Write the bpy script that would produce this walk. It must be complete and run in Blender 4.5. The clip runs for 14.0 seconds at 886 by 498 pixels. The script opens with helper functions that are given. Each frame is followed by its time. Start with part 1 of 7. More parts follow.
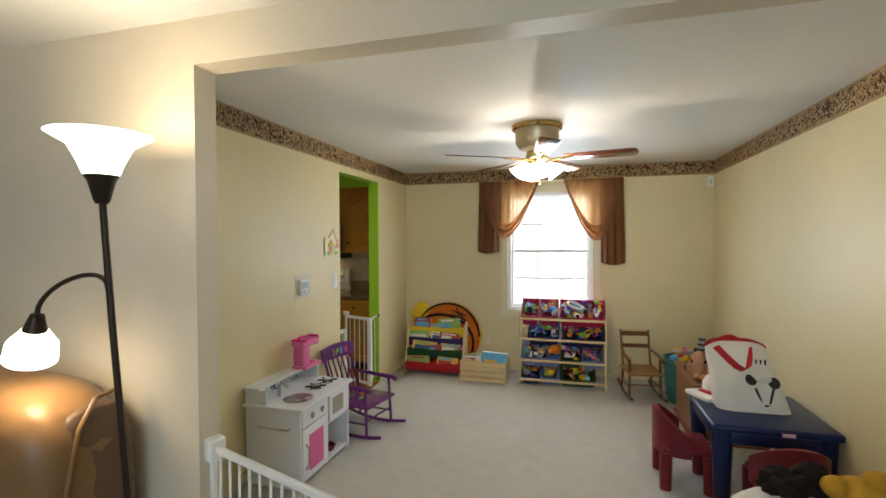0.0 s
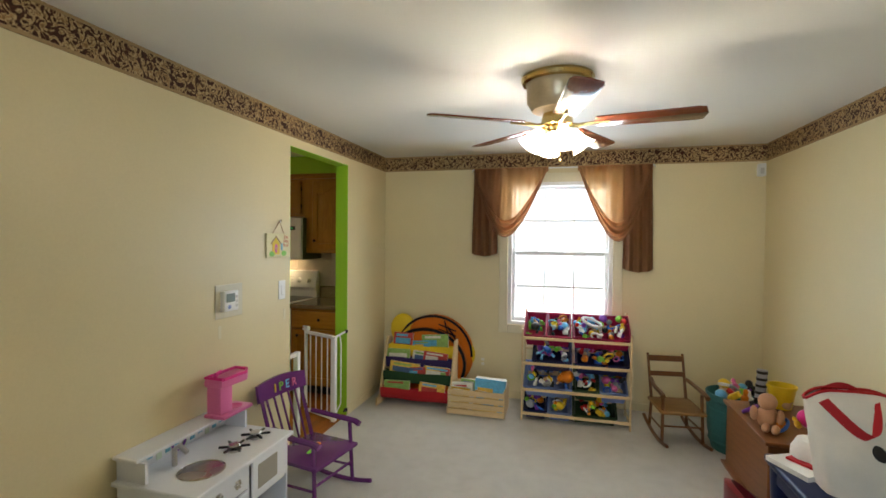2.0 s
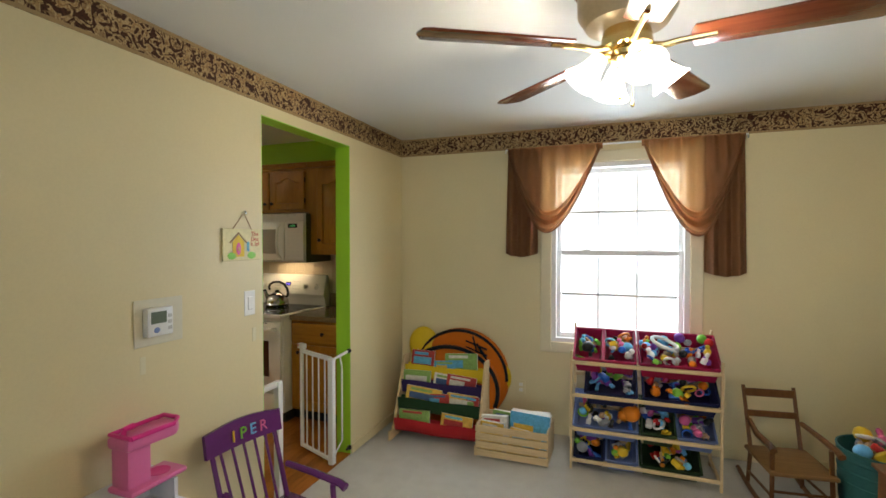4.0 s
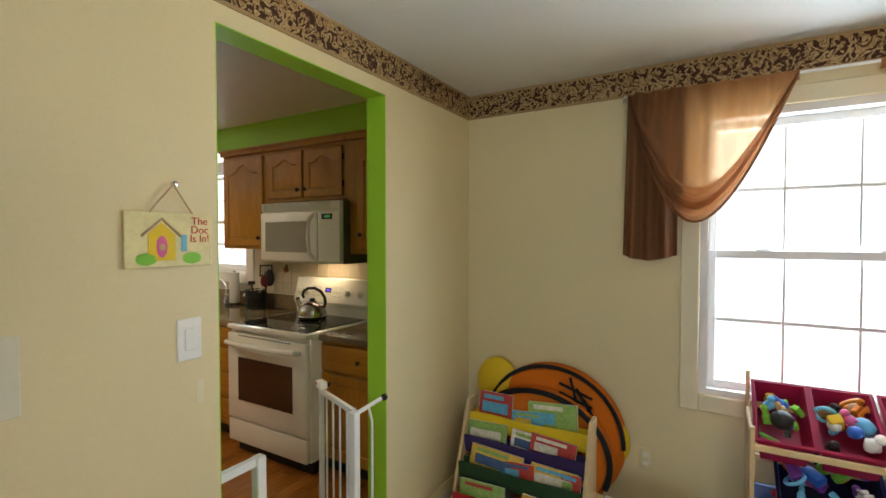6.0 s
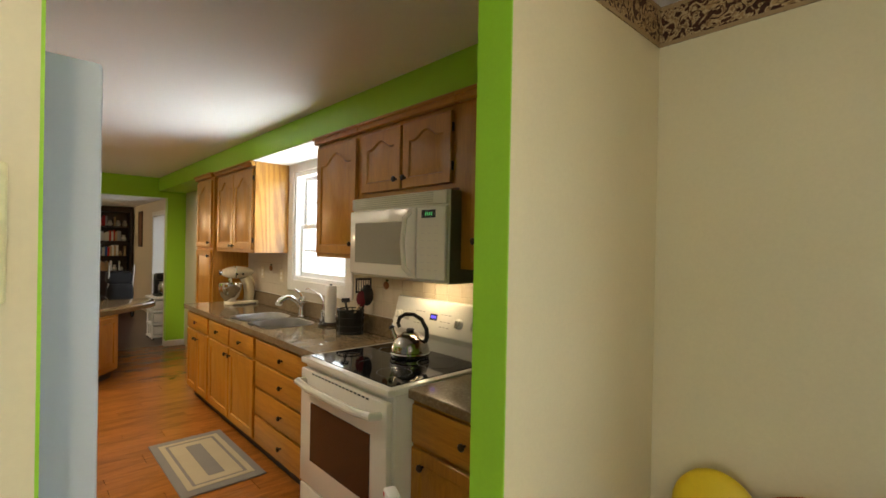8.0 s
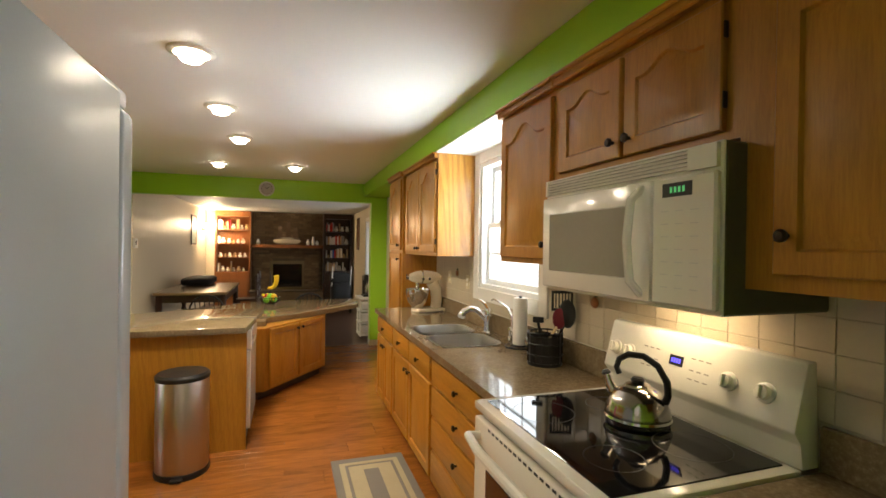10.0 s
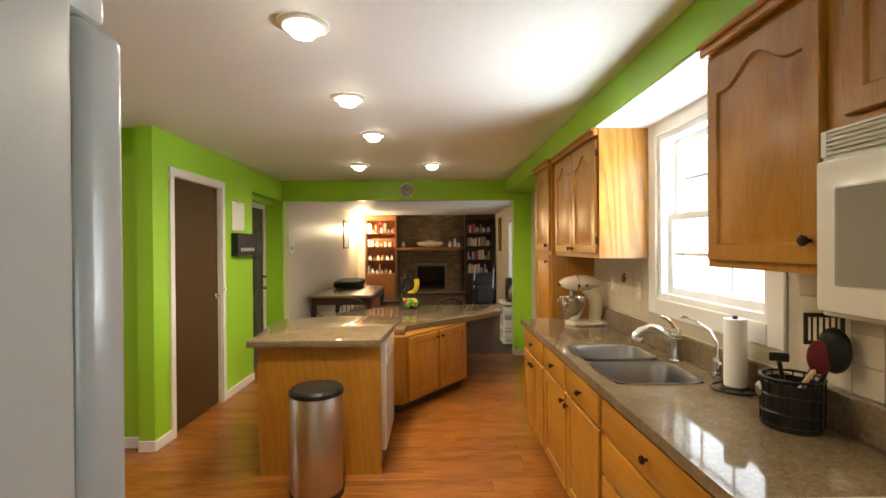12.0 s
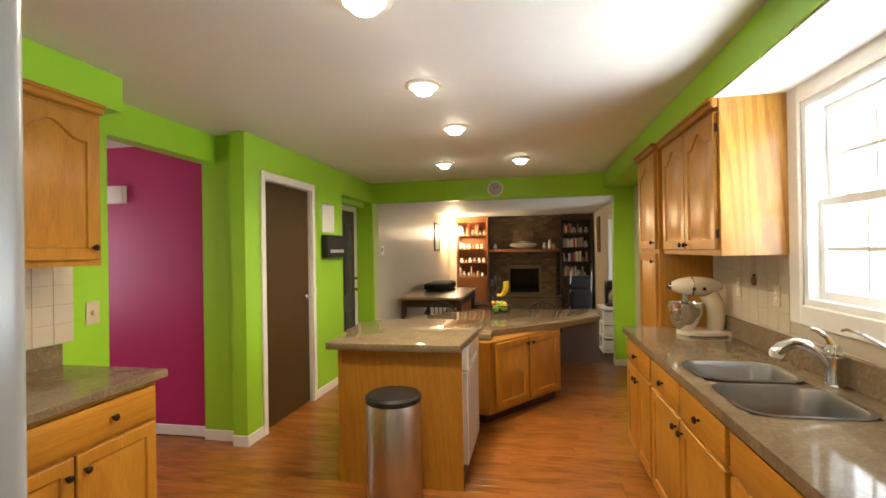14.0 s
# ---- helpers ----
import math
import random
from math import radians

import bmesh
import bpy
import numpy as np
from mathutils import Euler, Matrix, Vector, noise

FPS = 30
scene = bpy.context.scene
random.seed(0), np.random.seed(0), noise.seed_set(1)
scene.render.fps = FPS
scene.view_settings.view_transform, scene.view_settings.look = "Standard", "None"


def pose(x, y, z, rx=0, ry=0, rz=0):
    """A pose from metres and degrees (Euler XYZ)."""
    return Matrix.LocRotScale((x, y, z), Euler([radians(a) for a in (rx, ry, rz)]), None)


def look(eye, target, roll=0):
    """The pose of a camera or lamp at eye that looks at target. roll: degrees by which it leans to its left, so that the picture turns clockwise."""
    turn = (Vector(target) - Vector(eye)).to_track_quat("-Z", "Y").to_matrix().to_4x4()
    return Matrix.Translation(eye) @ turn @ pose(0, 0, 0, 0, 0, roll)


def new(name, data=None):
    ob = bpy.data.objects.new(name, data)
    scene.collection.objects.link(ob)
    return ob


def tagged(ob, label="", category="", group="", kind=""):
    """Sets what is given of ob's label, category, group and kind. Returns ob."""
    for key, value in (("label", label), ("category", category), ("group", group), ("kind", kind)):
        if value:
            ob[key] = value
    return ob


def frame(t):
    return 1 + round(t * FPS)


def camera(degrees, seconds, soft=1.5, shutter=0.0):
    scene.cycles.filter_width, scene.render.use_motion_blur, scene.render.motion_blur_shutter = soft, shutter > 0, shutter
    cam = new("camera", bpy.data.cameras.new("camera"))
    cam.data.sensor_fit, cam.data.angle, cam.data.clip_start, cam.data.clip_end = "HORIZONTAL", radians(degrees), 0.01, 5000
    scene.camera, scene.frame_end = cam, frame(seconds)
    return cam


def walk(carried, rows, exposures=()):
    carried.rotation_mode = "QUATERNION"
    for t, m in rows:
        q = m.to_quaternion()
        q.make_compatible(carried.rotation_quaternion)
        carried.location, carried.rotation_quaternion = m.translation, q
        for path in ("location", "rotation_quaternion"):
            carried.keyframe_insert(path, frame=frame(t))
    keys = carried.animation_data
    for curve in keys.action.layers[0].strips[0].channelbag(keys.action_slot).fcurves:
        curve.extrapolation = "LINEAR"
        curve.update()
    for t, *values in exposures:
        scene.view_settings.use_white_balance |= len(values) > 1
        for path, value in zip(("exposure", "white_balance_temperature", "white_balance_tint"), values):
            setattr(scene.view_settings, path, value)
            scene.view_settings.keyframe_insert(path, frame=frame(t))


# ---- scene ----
cam = camera(87.7, 14.0, soft=1.6)
PATH = [
    (0, (0.096, 0.092, 1.590), (-0.450, 2.016, 1.547), -0.2),
    (0.5, (0.052, 0.344, 1.587), (-0.500, 2.266, 1.546), 0.1),
    (1, (-0.010, 0.596, 1.584), (-0.543, 2.527, 1.549), 0.4),
    (1.5, (-0.061, 0.839, 1.579), (-0.575, 2.771, 1.540), 0.5),
    (2, (-0.110, 1.081, 1.576), (-0.628, 3.012, 1.533), 0.6),
    (4.5, (-0.280, 2.182, 1.540), (-1.049, 4.026, 1.493), 0.0),
    (5, (-0.390, 2.462, 1.536), (-1.240, 4.278, 1.476), 0.2),
    (5.5, (-0.482, 2.735, 1.534), (-1.409, 4.505, 1.474), 0.1),
    (6, (-0.600, 3.014, 1.530), (-1.620, 4.735, 1.479), 0.0),
    (6.5, (-0.728, 3.278, 1.521), (-1.871, 4.919, 1.480), 0.1),
    (7, (-0.887, 3.511, 1.519), (-2.135, 5.074, 1.495), 0.5),
    (7.2, (-0.952, 3.592, 1.517), (-2.229, 5.131, 1.498), 0.6),
    (9.3, (-1.676, 4.255, 1.515), (-3.467, 5.145, 1.517), 1.4),
    (9.5, (-1.719, 4.283, 1.503), (-3.543, 5.104, 1.507), 1.3),
    (10, (-1.921, 4.344, 1.51), (-3.818, 4.978, 1.5), 0.8),
    (10.5, (-2.08, 4.394, 1.52), (-4.031, 4.833, 1.504), 0.5),
    (11, (-2.198, 4.414, 1.511), (-4.179, 4.69, 1.5), 0.1),
    (11.5, (-2.346, 4.428, 1.51), (-4.341, 4.57, 1.5), -0.2),
    (12, (-2.506, 4.424, 1.516), (-4.506, 4.459, 1.505), -0.4),
    (12.5, (-2.613, 4.416, 1.511), (-4.612, 4.373, 1.504), -0.6),
    (13, (-2.681, 4.438, 1.51), (-4.676, 4.304, 1.505), -1.0),
    (13.5, (-2.732, 4.47, 1.495), (-4.714, 4.206, 1.496), -1.2),
    (14, (-2.77, 4.488, 1.482), (-4.735, 4.114, 1.49), -0.9),
]
EXPOSURES = [(0, -0.24), (4.5, -0.34), (6, -0.30), (7.2, -0.18), (9.3, 0.14), (11, 0.30), (14, 0.38)]
walk(cam, [(t, look(eye, target, roll)) for t, eye, target, roll in PATH], EXPOSURES)

# ---- light ----
world = bpy.data.worlds.new("sky")
scene.world = world
world.use_nodes = True
wn = world.node_tree
sky = wn.nodes.new("ShaderNodeTexSky")
sky.sky_type, sky.sun_disc, sky.sun_elevation, sky.sun_rotation = "NISHITA", False, radians(48), radians(150)
wn.nodes["Background"].inputs["Strength"].default_value = 0.12
wn.links.new(sky.outputs["Color"], wn.nodes["Background"].inputs["Color"])


def lamp(name, kind, at, watts, colour, size=0.1, size_y=None, aim=None, spread=None):
    data = bpy.data.lights.new(name, kind)
    data.energy, data.color = watts, colour
    ob = new(name, data)
    if kind == "AREA":
        data.size = size
        if size_y:
            data.shape, data.size_y = "RECTANGLE", size_y
        if spread:
            data.spread = radians(spread)
    elif kind != "SUN":
        data.shadow_soft_size = size
    ob.matrix_world = look(at, aim) if aim else Matrix.Translation(at)
    return ob


sun = lamp("sun", "SUN", (0, 0, 10), 2.5, (1, 0.95, 0.86), aim=(0.5, 0.9, 8.85))
sun.data.angle = radians(0.6)
DAY = (0.94, 0.97, 1.0)
WARM = (1.0, 0.845, 0.625)
lamp("window_light", "AREA", (-0.178, 5.84, 1.44), 54, (0.72, 0.86, 1.0), 0.9, 1.3, aim=(-0.178, 3, 1.2))
lamp("window_light", "AREA", (-4.78, 5.925, 1.69), 20, (0.88, 0.95, 1.0), 0.78, 0.85, aim=(-4.85, 4.3, 2.85), spread=135)
lamp("window_light", "AREA", (-4.78, 5.92, 1.69), 10, (0.86, 0.95, 1.0), 0.78, 0.85, aim=(-4.78, 4.3, 1.75))
# added hall daylight from an unseen window, to brighten the plum wall
lamp("window_light", "AREA", (-5.0, -0.53, 1.4), 20, DAY, 1.0, 1.1, aim=(-5.3, 3, 1.3))
lamp("window_light", "AREA", (-11.3, 6.1, 1.1), 16, DAY, 1.6, 1.8, aim=(-11.3, 3, 1.0))
lamp("window_light", "AREA", (0.2, -3.4, 1.4), 70, (0.62, 0.79, 1.0), 2.2, 1.5, aim=(0.2, 3, 1.2))

# ---- materials ----
MATS = {}


def nodes_of(name):
    m = bpy.data.materials.new(name)
    m.use_nodes = True
    nt = m.node_tree
    return m, nt, nt.nodes["Principled BSDF"]


def link(nt, a, b):
    nt.links.new(a, b)


def coords(nt, scale=(1, 1, 1), rnd=True):
    tc = nt.nodes.new("ShaderNodeTexCoord")
    mp = nt.nodes.new("ShaderNodeMapping")
    mp.inputs["Scale"].default_value = scale
    link(nt, tc.outputs["Object"], mp.inputs["Vector"])
    if rnd:
        oi = nt.nodes.new("ShaderNodeObjectInfo")
        mul = nt.nodes.new("ShaderNodeMath")
        mul.operation = "MULTIPLY"
        mul.inputs[1].default_value = 37.0
        link(nt, oi.outputs["Random"], mul.inputs[0])
        link(nt, mul.outputs[0], mp.inputs["Location"])
    return mp.outputs["Vector"]


def noise_tex(nt, vec, scale, detail=4, rough=0.6, distort=0.0):
    n = nt.nodes.new("ShaderNodeTexNoise")
    n.inputs["Scale"].default_value, n.inputs["Detail"].default_value = scale, detail
    n.inputs["Roughness"].default_value, n.inputs["Distortion"].default_value = rough, distort
    link(nt, vec, n.inputs["Vector"])
    return n.outputs["Fac"]


def ramp(nt, fac, stops):
    r = nt.nodes.new("ShaderNodeValToRGB")
    els = r.color_ramp.elements
    while len(els) < len(stops):
        els.new(0.5)
    for e, (p, c) in zip(els, stops):
        e.position, e.color = p, (*c, 1)
    link(nt, fac, r.inputs["Fac"])
    return r.outputs["Color"]


def mixc(nt, fac, a, b, mode="MIX"):
    m = nt.nodes.new("ShaderNodeMix")
    m.data_type, m.blend_type = "RGBA", mode
    if isinstance(fac, float):
        m.inputs["Factor"].default_value = fac
    else:
        link(nt, fac, m.inputs["Factor"])
    for sock, v in ((m.inputs[6], a), (m.inputs[7], b)):
        if isinstance(v, tuple):
            sock.default_value = (*v, 1)
        else:
            link(nt, v, sock)
    return m.outputs[2]


def bump(nt, bsdf, height, strength, dist=0.002):
    b = nt.nodes.new("ShaderNodeBump")
    b.inputs["Strength"].default_value, b.inputs["Distance"].default_value = strength, dist
    link(nt, height, b.inputs["Height"])
    link(nt, b.outputs["Normal"], bsdf.inputs["Normal"])


def shade(c, f):
    return tuple(min(1, v * f) for v in c)


def paint(name, c, rough=0.5, metal=0.0, var=0.10, scale=3.0, fine=60.0, bumps=0.15, coat=0.0, stretch=(1, 1, 1)):
    """Plain coat with mottling at two scales and fine relief."""
    if name in MATS:
        return MATS[name]
    m, nt, b = nodes_of(name)
    v = coords(nt, stretch)
    big = noise_tex(nt, v, scale, 3)
    small = noise_tex(nt, v, fine, 4)
    col = ramp(nt, big, [(0.3, shade(c, 1 - var)), (0.7, shade(c, 1 + var * 0.6))])
    col = mixc(nt, 0.35, col, ramp(nt, small, [(0.3, shade(c, 1 - var)), (0.7, shade(c, 1 + var))]))
    link(nt, col, b.inputs["Base Color"])
    rr = nt.nodes.new("ShaderNodeMapRange")
    rr.inputs["To Min"].default_value, rr.inputs["To Max"].default_value = max(0.02, rough * 0.85), min(1, rough * 1.15)
    link(nt, big, rr.inputs["Value"])
    link(nt, rr.outputs[0], b.inputs["Roughness"])
    b.inputs["Metallic"].default_value = metal
    b.inputs["Specular IOR Level"].default_value = 0.5 if metal or rough < 0.3 else 0.28
    b.inputs["Coat Weight"].default_value = coat
    if bumps:
        bump(nt, b, small, bumps)
    MATS[name] = m
    return m


def wood(name, dark, light, axis="z", rough=0.35, grain=38.0, coat=0.15, figure=1.0, ringed=0.23, vary=0.10):
    if name in MATS:
        return MATS[name]
    m, nt, b = nodes_of(name)
    k = {"x": (0.08, 1, 1), "y": (1, 0.08, 1), "z": (1, 1, 0.08)}[axis]
    v = coords(nt, k)
    broad = noise_tex(nt, v, 7.0 * figure, 3, 0.5, 1.2)
    w = nt.nodes.new("ShaderNodeTexWave")
    w.wave_type, w.bands_direction = "RINGS", {"x": "X", "y": "Y", "z": "Z"}[axis]
    w.inputs["Scale"].default_value, w.inputs["Distortion"].default_value = 9.0 * figure, 9.0
    w.inputs["Detail"].default_value, w.inputs["Detail Scale"].default_value = 3, 1.2
    link(nt, v, w.inputs["Vector"])
    fine = noise_tex(nt, v, grain * 4, 5, 0.7)
    mid = tuple((a + c) / 2 for a, c in zip(dark, light))
    col = ramp(nt, broad, [(0.25, mid), (0.75, light)])
    col = mixc(nt, ringed, col, ramp(nt, w.outputs["Fac"], [(0.1, dark), (0.6, light)]))
    col = mixc(nt, 0.30, col, ramp(nt, fine, [(0.35, shade(dark, 0.8)), (0.6, light)]))
    oi = nt.nodes.new("ShaderNodeObjectInfo")
    col = mixc(nt, vary, col, ramp(nt, oi.outputs["Random"], [(0, dark), (1, light)]))
    link(nt, col, b.inputs["Base Color"])
    b.inputs["Roughness"].default_value = rough
    b.inputs["Specular IOR Level"].default_value = 0.3
    b.inputs["Coat Weight"].default_value, b.inputs["Coat Roughness"].default_value = coat, 0.2
    bump(nt, b, fine, 0.12, 0.001)
    MATS[name] = m
    return m


def glow(name, c, strength):
    if name in MATS:
        return MATS[name]
    m, nt, b = nodes_of(name)
    b.inputs["Base Color"].default_value = (*c, 1)
    b.inputs["Emission Color"].default_value = (*c, 1)
    b.inputs["Emission Strength"].default_value = strength
    MATS[name] = m
    return m


def glass(name, c=(1, 1, 1), rough=0.0, alpha=None):
    if name in MATS:
        return MATS[name]
    m, nt, b = nodes_of(name)
    out = nt.nodes["Material Output"]
    tr = nt.nodes.new("ShaderNodeBsdfTransparent")
    tr.inputs["Color"].default_value = (*c, 1)
    gl = nt.nodes.new("ShaderNodeBsdfGlossy")
    gl.inputs["Roughness"].default_value = rough
    mx = nt.nodes.new("ShaderNodeMixShader")
    mx.inputs[0].default_value = 0.05
    link(nt, tr.outputs[0], mx.inputs[1])
    link(nt, gl.outputs[0], mx.inputs[2])
    link(nt, mx.outputs[0], out.inputs["Surface"])
    MATS[name] = m
    return m


def sheer(name, c, through_amount, tint):
    m, nt, b = nodes_of(name)
    v = coords(nt, (1, 1, 0.15))
    weave = noise_tex(nt, v, 220, 2)
    link(nt, ramp(nt, weave, [(0.3, shade(c, 0.92)), (0.7, shade(c, 1.06))]), b.inputs["Base Color"])
    b.inputs["Roughness"].default_value = 0.8
    out = nt.nodes["Material Output"]
    tr = nt.nodes.new("ShaderNodeBsdfTransparent")
    tr.inputs["Color"].default_value = (*tint, 1)
    tl = nt.nodes.new("ShaderNodeBsdfTranslucent")
    tl.inputs["Color"].default_value = (*shade(c, 1.3), 1)
    m1 = nt.nodes.new("ShaderNodeMixShader")
    m1.inputs[0].default_value = 0.35
    link(nt, b.outputs[0], m1.inputs[1])
    link(nt, tl.outputs[0], m1.inputs[2])
    m2 = nt.nodes.new("ShaderNodeMixShader")
    m2.inputs[0].default_value = through_amount
    link(nt, m1.outputs[0], m2.inputs[1])
    link(nt, tr.outputs[0], m2.inputs[2])
    link(nt, m2.outputs[0], out.inputs["Surface"])
    return m


def border_paper():
    m, nt, b = nodes_of("border_paper")
    v = coords(nt, (1, 1, 1), rnd=False)
    scroll = noise_tex(nt, v, 19, 0.6, 0.4, 3.4)
    curl = noise_tex(nt, v, 48, 1, 0.4, 2.0)
    leaf = ramp(nt, scroll, [(0.44, (0.060, 0.018, 0.006)), (0.475, (0.26, 0.15, 0.06)), (0.54, (0.52, 0.38, 0.19)), (0.66, (0.36, 0.22, 0.09))])
    vein = ramp(nt, curl, [(0.40, (0.22, 0.12, 0.05)), (0.50, (1, 1, 1))])
    col = mixc(nt, 0.55, leaf, vein, "MULTIPLY")
    link(nt, col, b.inputs["Base Color"])
    b.inputs["Roughness"].default_value = 0.6
    b.inputs["Specular IOR Level"].default_value = 0.25
    return m


def counter_stone():
    m, nt, b = nodes_of("counter_laminate")
    v = coords(nt, (1, 1, 1), rnd=False)
    n1 = noise_tex(nt, v, 9, 4)
    n2 = noise_tex(nt, v, 70, 5, 0.75)
    col = ramp(nt, n1, [(0.3, (0.18, 0.125, 0.066)), (0.7, (0.26, 0.19, 0.105))])
    col = mixc(nt, 0.34, col, ramp(nt, n2, [(0.38, (0.055, 0.035, 0.02)), (0.52, (0.16, 0.115, 0.068)), (0.68, (0.38, 0.30, 0.20))]))
    link(nt, col, b.inputs["Base Color"])
    b.inputs["Roughness"].default_value = 0.065
    b.inputs["Specular IOR Level"].default_value = 0.20
    return m


def carpet_mat():
    m, nt, b = nodes_of("carpet_pile")
    v = coords(nt, (1, 1, 1), rnd=False)
    n1 = noise_tex(nt, v, 2.2, 4, 0.65, 0.4)
    n2 = noise_tex(nt, v, 260, 3, 0.7)
    n3 = noise_tex(nt, v, 9, 3)
    col = ramp(nt, n1, [(0.3, (0.43, 0.40, 0.345)), (0.7, (0.54, 0.51, 0.45))])
    col = mixc(nt, 0.35, col, ramp(nt, n3, [(0.35, (0.38, 0.355, 0.305)), (0.6, (0.55, 0.52, 0.465))]))
    col = mixc(nt, 0.35, col, ramp(nt, n2, [(0.3, (0.31, 0.29, 0.25)), (0.7, (0.63, 0.60, 0.53))]))
    link(nt, col, b.inputs["Base Color"])
    b.inputs["Roughness"].default_value = 0.95
    b.inputs["Sheen Weight"].default_value = 0.3
    bump(nt, b, n2, 0.6, 0.006)
    return m


def brick_mat():
    m, nt, b = nodes_of("dark_brick")
    v = coords(nt)
    oi = nt.nodes.new("ShaderNodeObjectInfo")
    g = nt.nodes.new("ShaderNodeNewGeometry")
    col = ramp(nt, g.outputs["Random Per Island"], [(0, (0.07, 0.04, 0.022)), (0.5, (0.14, 0.085, 0.045)), (1, (0.22, 0.15, 0.08))])
    col = mixc(nt, 0.4, col, ramp(nt, noise_tex(nt, v, 40, 5), [(0.3, (0.04, 0.022, 0.012)), (0.7, (0.26, 0.18, 0.1))]))
    link(nt, col, b.inputs["Base Color"])
    b.inputs["Roughness"].default_value = 0.85
    bump(nt, b, noise_tex(nt, v, 90, 4), 0.5)
    return m


CREAM = paint("cream_wall_paint", (0.715, 0.613, 0.366), 0.42, var=0.05, scale=1.2, fine=90, bumps=0.12)
BEIGE = paint("beige_wall_paint", (0.66, 0.58, 0.45), 0.45, var=0.05, scale=1.2, fine=90, bumps=0.12)
GREEN = paint("lime_wall_paint", (0.325, 0.60, 0.035), 0.35, var=0.06, scale=1.2, fine=90, bumps=0.12)
PLUM = paint("plum_wall_paint", (0.43, 0.030, 0.125), 0.38, var=0.08, scale=1.5, fine=70, bumps=0.12)
CEIL = paint("ceiling_paint", (0.80, 0.785, 0.735), 0.6, var=0.03, scale=1.0, fine=120, bumps=0.2)
TRIM = paint("white_trim_paint", (0.78, 0.74, 0.66), 0.3, var=0.04, fine=40, bumps=0.05)
CREAM_TRIM = paint("cream_trim_paint", (0.74, 0.67, 0.47), 0.35, var=0.05, fine=40, bumps=0.05)
VINYL = paint("white_vinyl", (0.82, 0.81, 0.78), 0.3, var=0.03, bumps=0.03)
WHITE = paint("white_enamel", (0.80, 0.77, 0.68), 0.18, var=0.03, bumps=0.02, coat=0.3)
FRIDGE = paint("textured_fridge_enamel", (0.55, 0.555, 0.55), 0.38, var=0.03, fine=240, bumps=0.12)
FRIDGE_DOOR = paint("glossy_fridge_enamel", (0.57, 0.575, 0.57), 0.22, var=0.02, fine=240, bumps=0.05)
SHADED_CASE = paint("dark_olive_case", (0.11, 0.10, 0.065), 0.5, var=0.1)
LED_GREEN = glow("green_display", (0.12, 0.75, 0.25), 0.25)
GASKET_SHADOW = paint("grey_rubber_gasket", (0.22, 0.21, 0.20), 0.6, var=0.1)
OAK_Z = wood("honey_oak_upright", (0.26, 0.09, 0.008), (0.52, 0.24, 0.028), "z")
OAK_X = wood("honey_oak_across", (0.26, 0.09, 0.008), (0.52, 0.24, 0.028), "x")
TOYWHITE = paint("white_toy_lacquer", (0.74, 0.75, 0.78), 0.35, var=0.03, bumps=0.02)
PINE = wood("pale_pine", (0.50, 0.34, 0.16), (0.70, 0.53, 0.30), "x", 0.5, coat=0)
PINE_Z = wood("pale_pine_upright", (0.50, 0.34, 0.16), (0.70, 0.53, 0.30), "z", 0.5, coat=0)
CHERRY = wood("cherry_veneer", (0.13, 0.045, 0.016), (0.27, 0.11, 0.04), "x", 0.35)
CHERRY_Y = wood("cherry_veneer_deep", (0.13, 0.045, 0.016), (0.27, 0.11, 0.04), "y", 0.35)
ROCKER_WOOD = wood("brown_stained_wood", (0.075, 0.026, 0.006), (0.18, 0.072, 0.019), "z", 0.4)
DARKWOOD = wood("dark_walnut_stain", (0.018, 0.009, 0.006), (0.06, 0.03, 0.018), "y", 0.3)
SHELFWOOD = wood("red_brown_shelf_wood", (0.17, 0.055, 0.018), (0.33, 0.13, 0.045), "z", 0.4)
FLOORWOOD = wood("oak_floor_varnish", (0.095, 0.025, 0.004), (0.41, 0.145, 0.026), "y", 0.21, grain=30, coat=0.08, figure=1.4, ringed=0.30, vary=0.25)
OAK_FIG = wood("figured_oak_side", (0.27, 0.095, 0.010), (0.58, 0.29, 0.05), "z", 0.30, coat=0.6, figure=0.8, ringed=0.6)
FANWOOD = wood("mahogany_blade", (0.10, 0.022, 0.010), (0.24, 0.062, 0.026), "x", 0.14, coat=1.0)
COUNTER = counter_stone()
CARPET = carpet_mat()
BRICK = brick_mat()
MORTAR = paint("dark_mortar", (0.10, 0.075, 0.05), 0.9, var=0.2, fine=80)
BORDER = border_paper()
BORDER_EDGE = paint("border_edge", (0.36, 0.24, 0.11), 0.6, var=0.15, fine=80)
STEEL = paint("brushed_steel", (0.55, 0.53, 0.50), 0.27, 1.0, var=0.08, scale=2, fine=50, bumps=0.05, stretch=(1, 1, 0.05))
SINK = paint("satin_sink_steel", (0.33, 0.32, 0.31), 0.33, 1.0, var=0.08, scale=2, fine=60, bumps=0.05)
STEEL_TUBE = paint("bin_steel", (0.50, 0.46, 0.42), 0.34, 1.0, var=0.06, scale=2, fine=50, bumps=0.02, stretch=(1, 1, 0.05))
KETTLE_STEEL = paint("polished_kettle_steel", (0.46, 0.43, 0.39), 0.14, 1.0, var=0.06, scale=2, fine=50, bumps=0.02, stretch=(1, 1, 0.05))
CHROME = paint("chrome", (0.75, 0.75, 0.75), 0.08, 1.0, var=0.02, bumps=0)
BRASS = paint("polished_brass", (0.62, 0.47, 0.20), 0.18, 1.0, var=0.05, bumps=0.02)
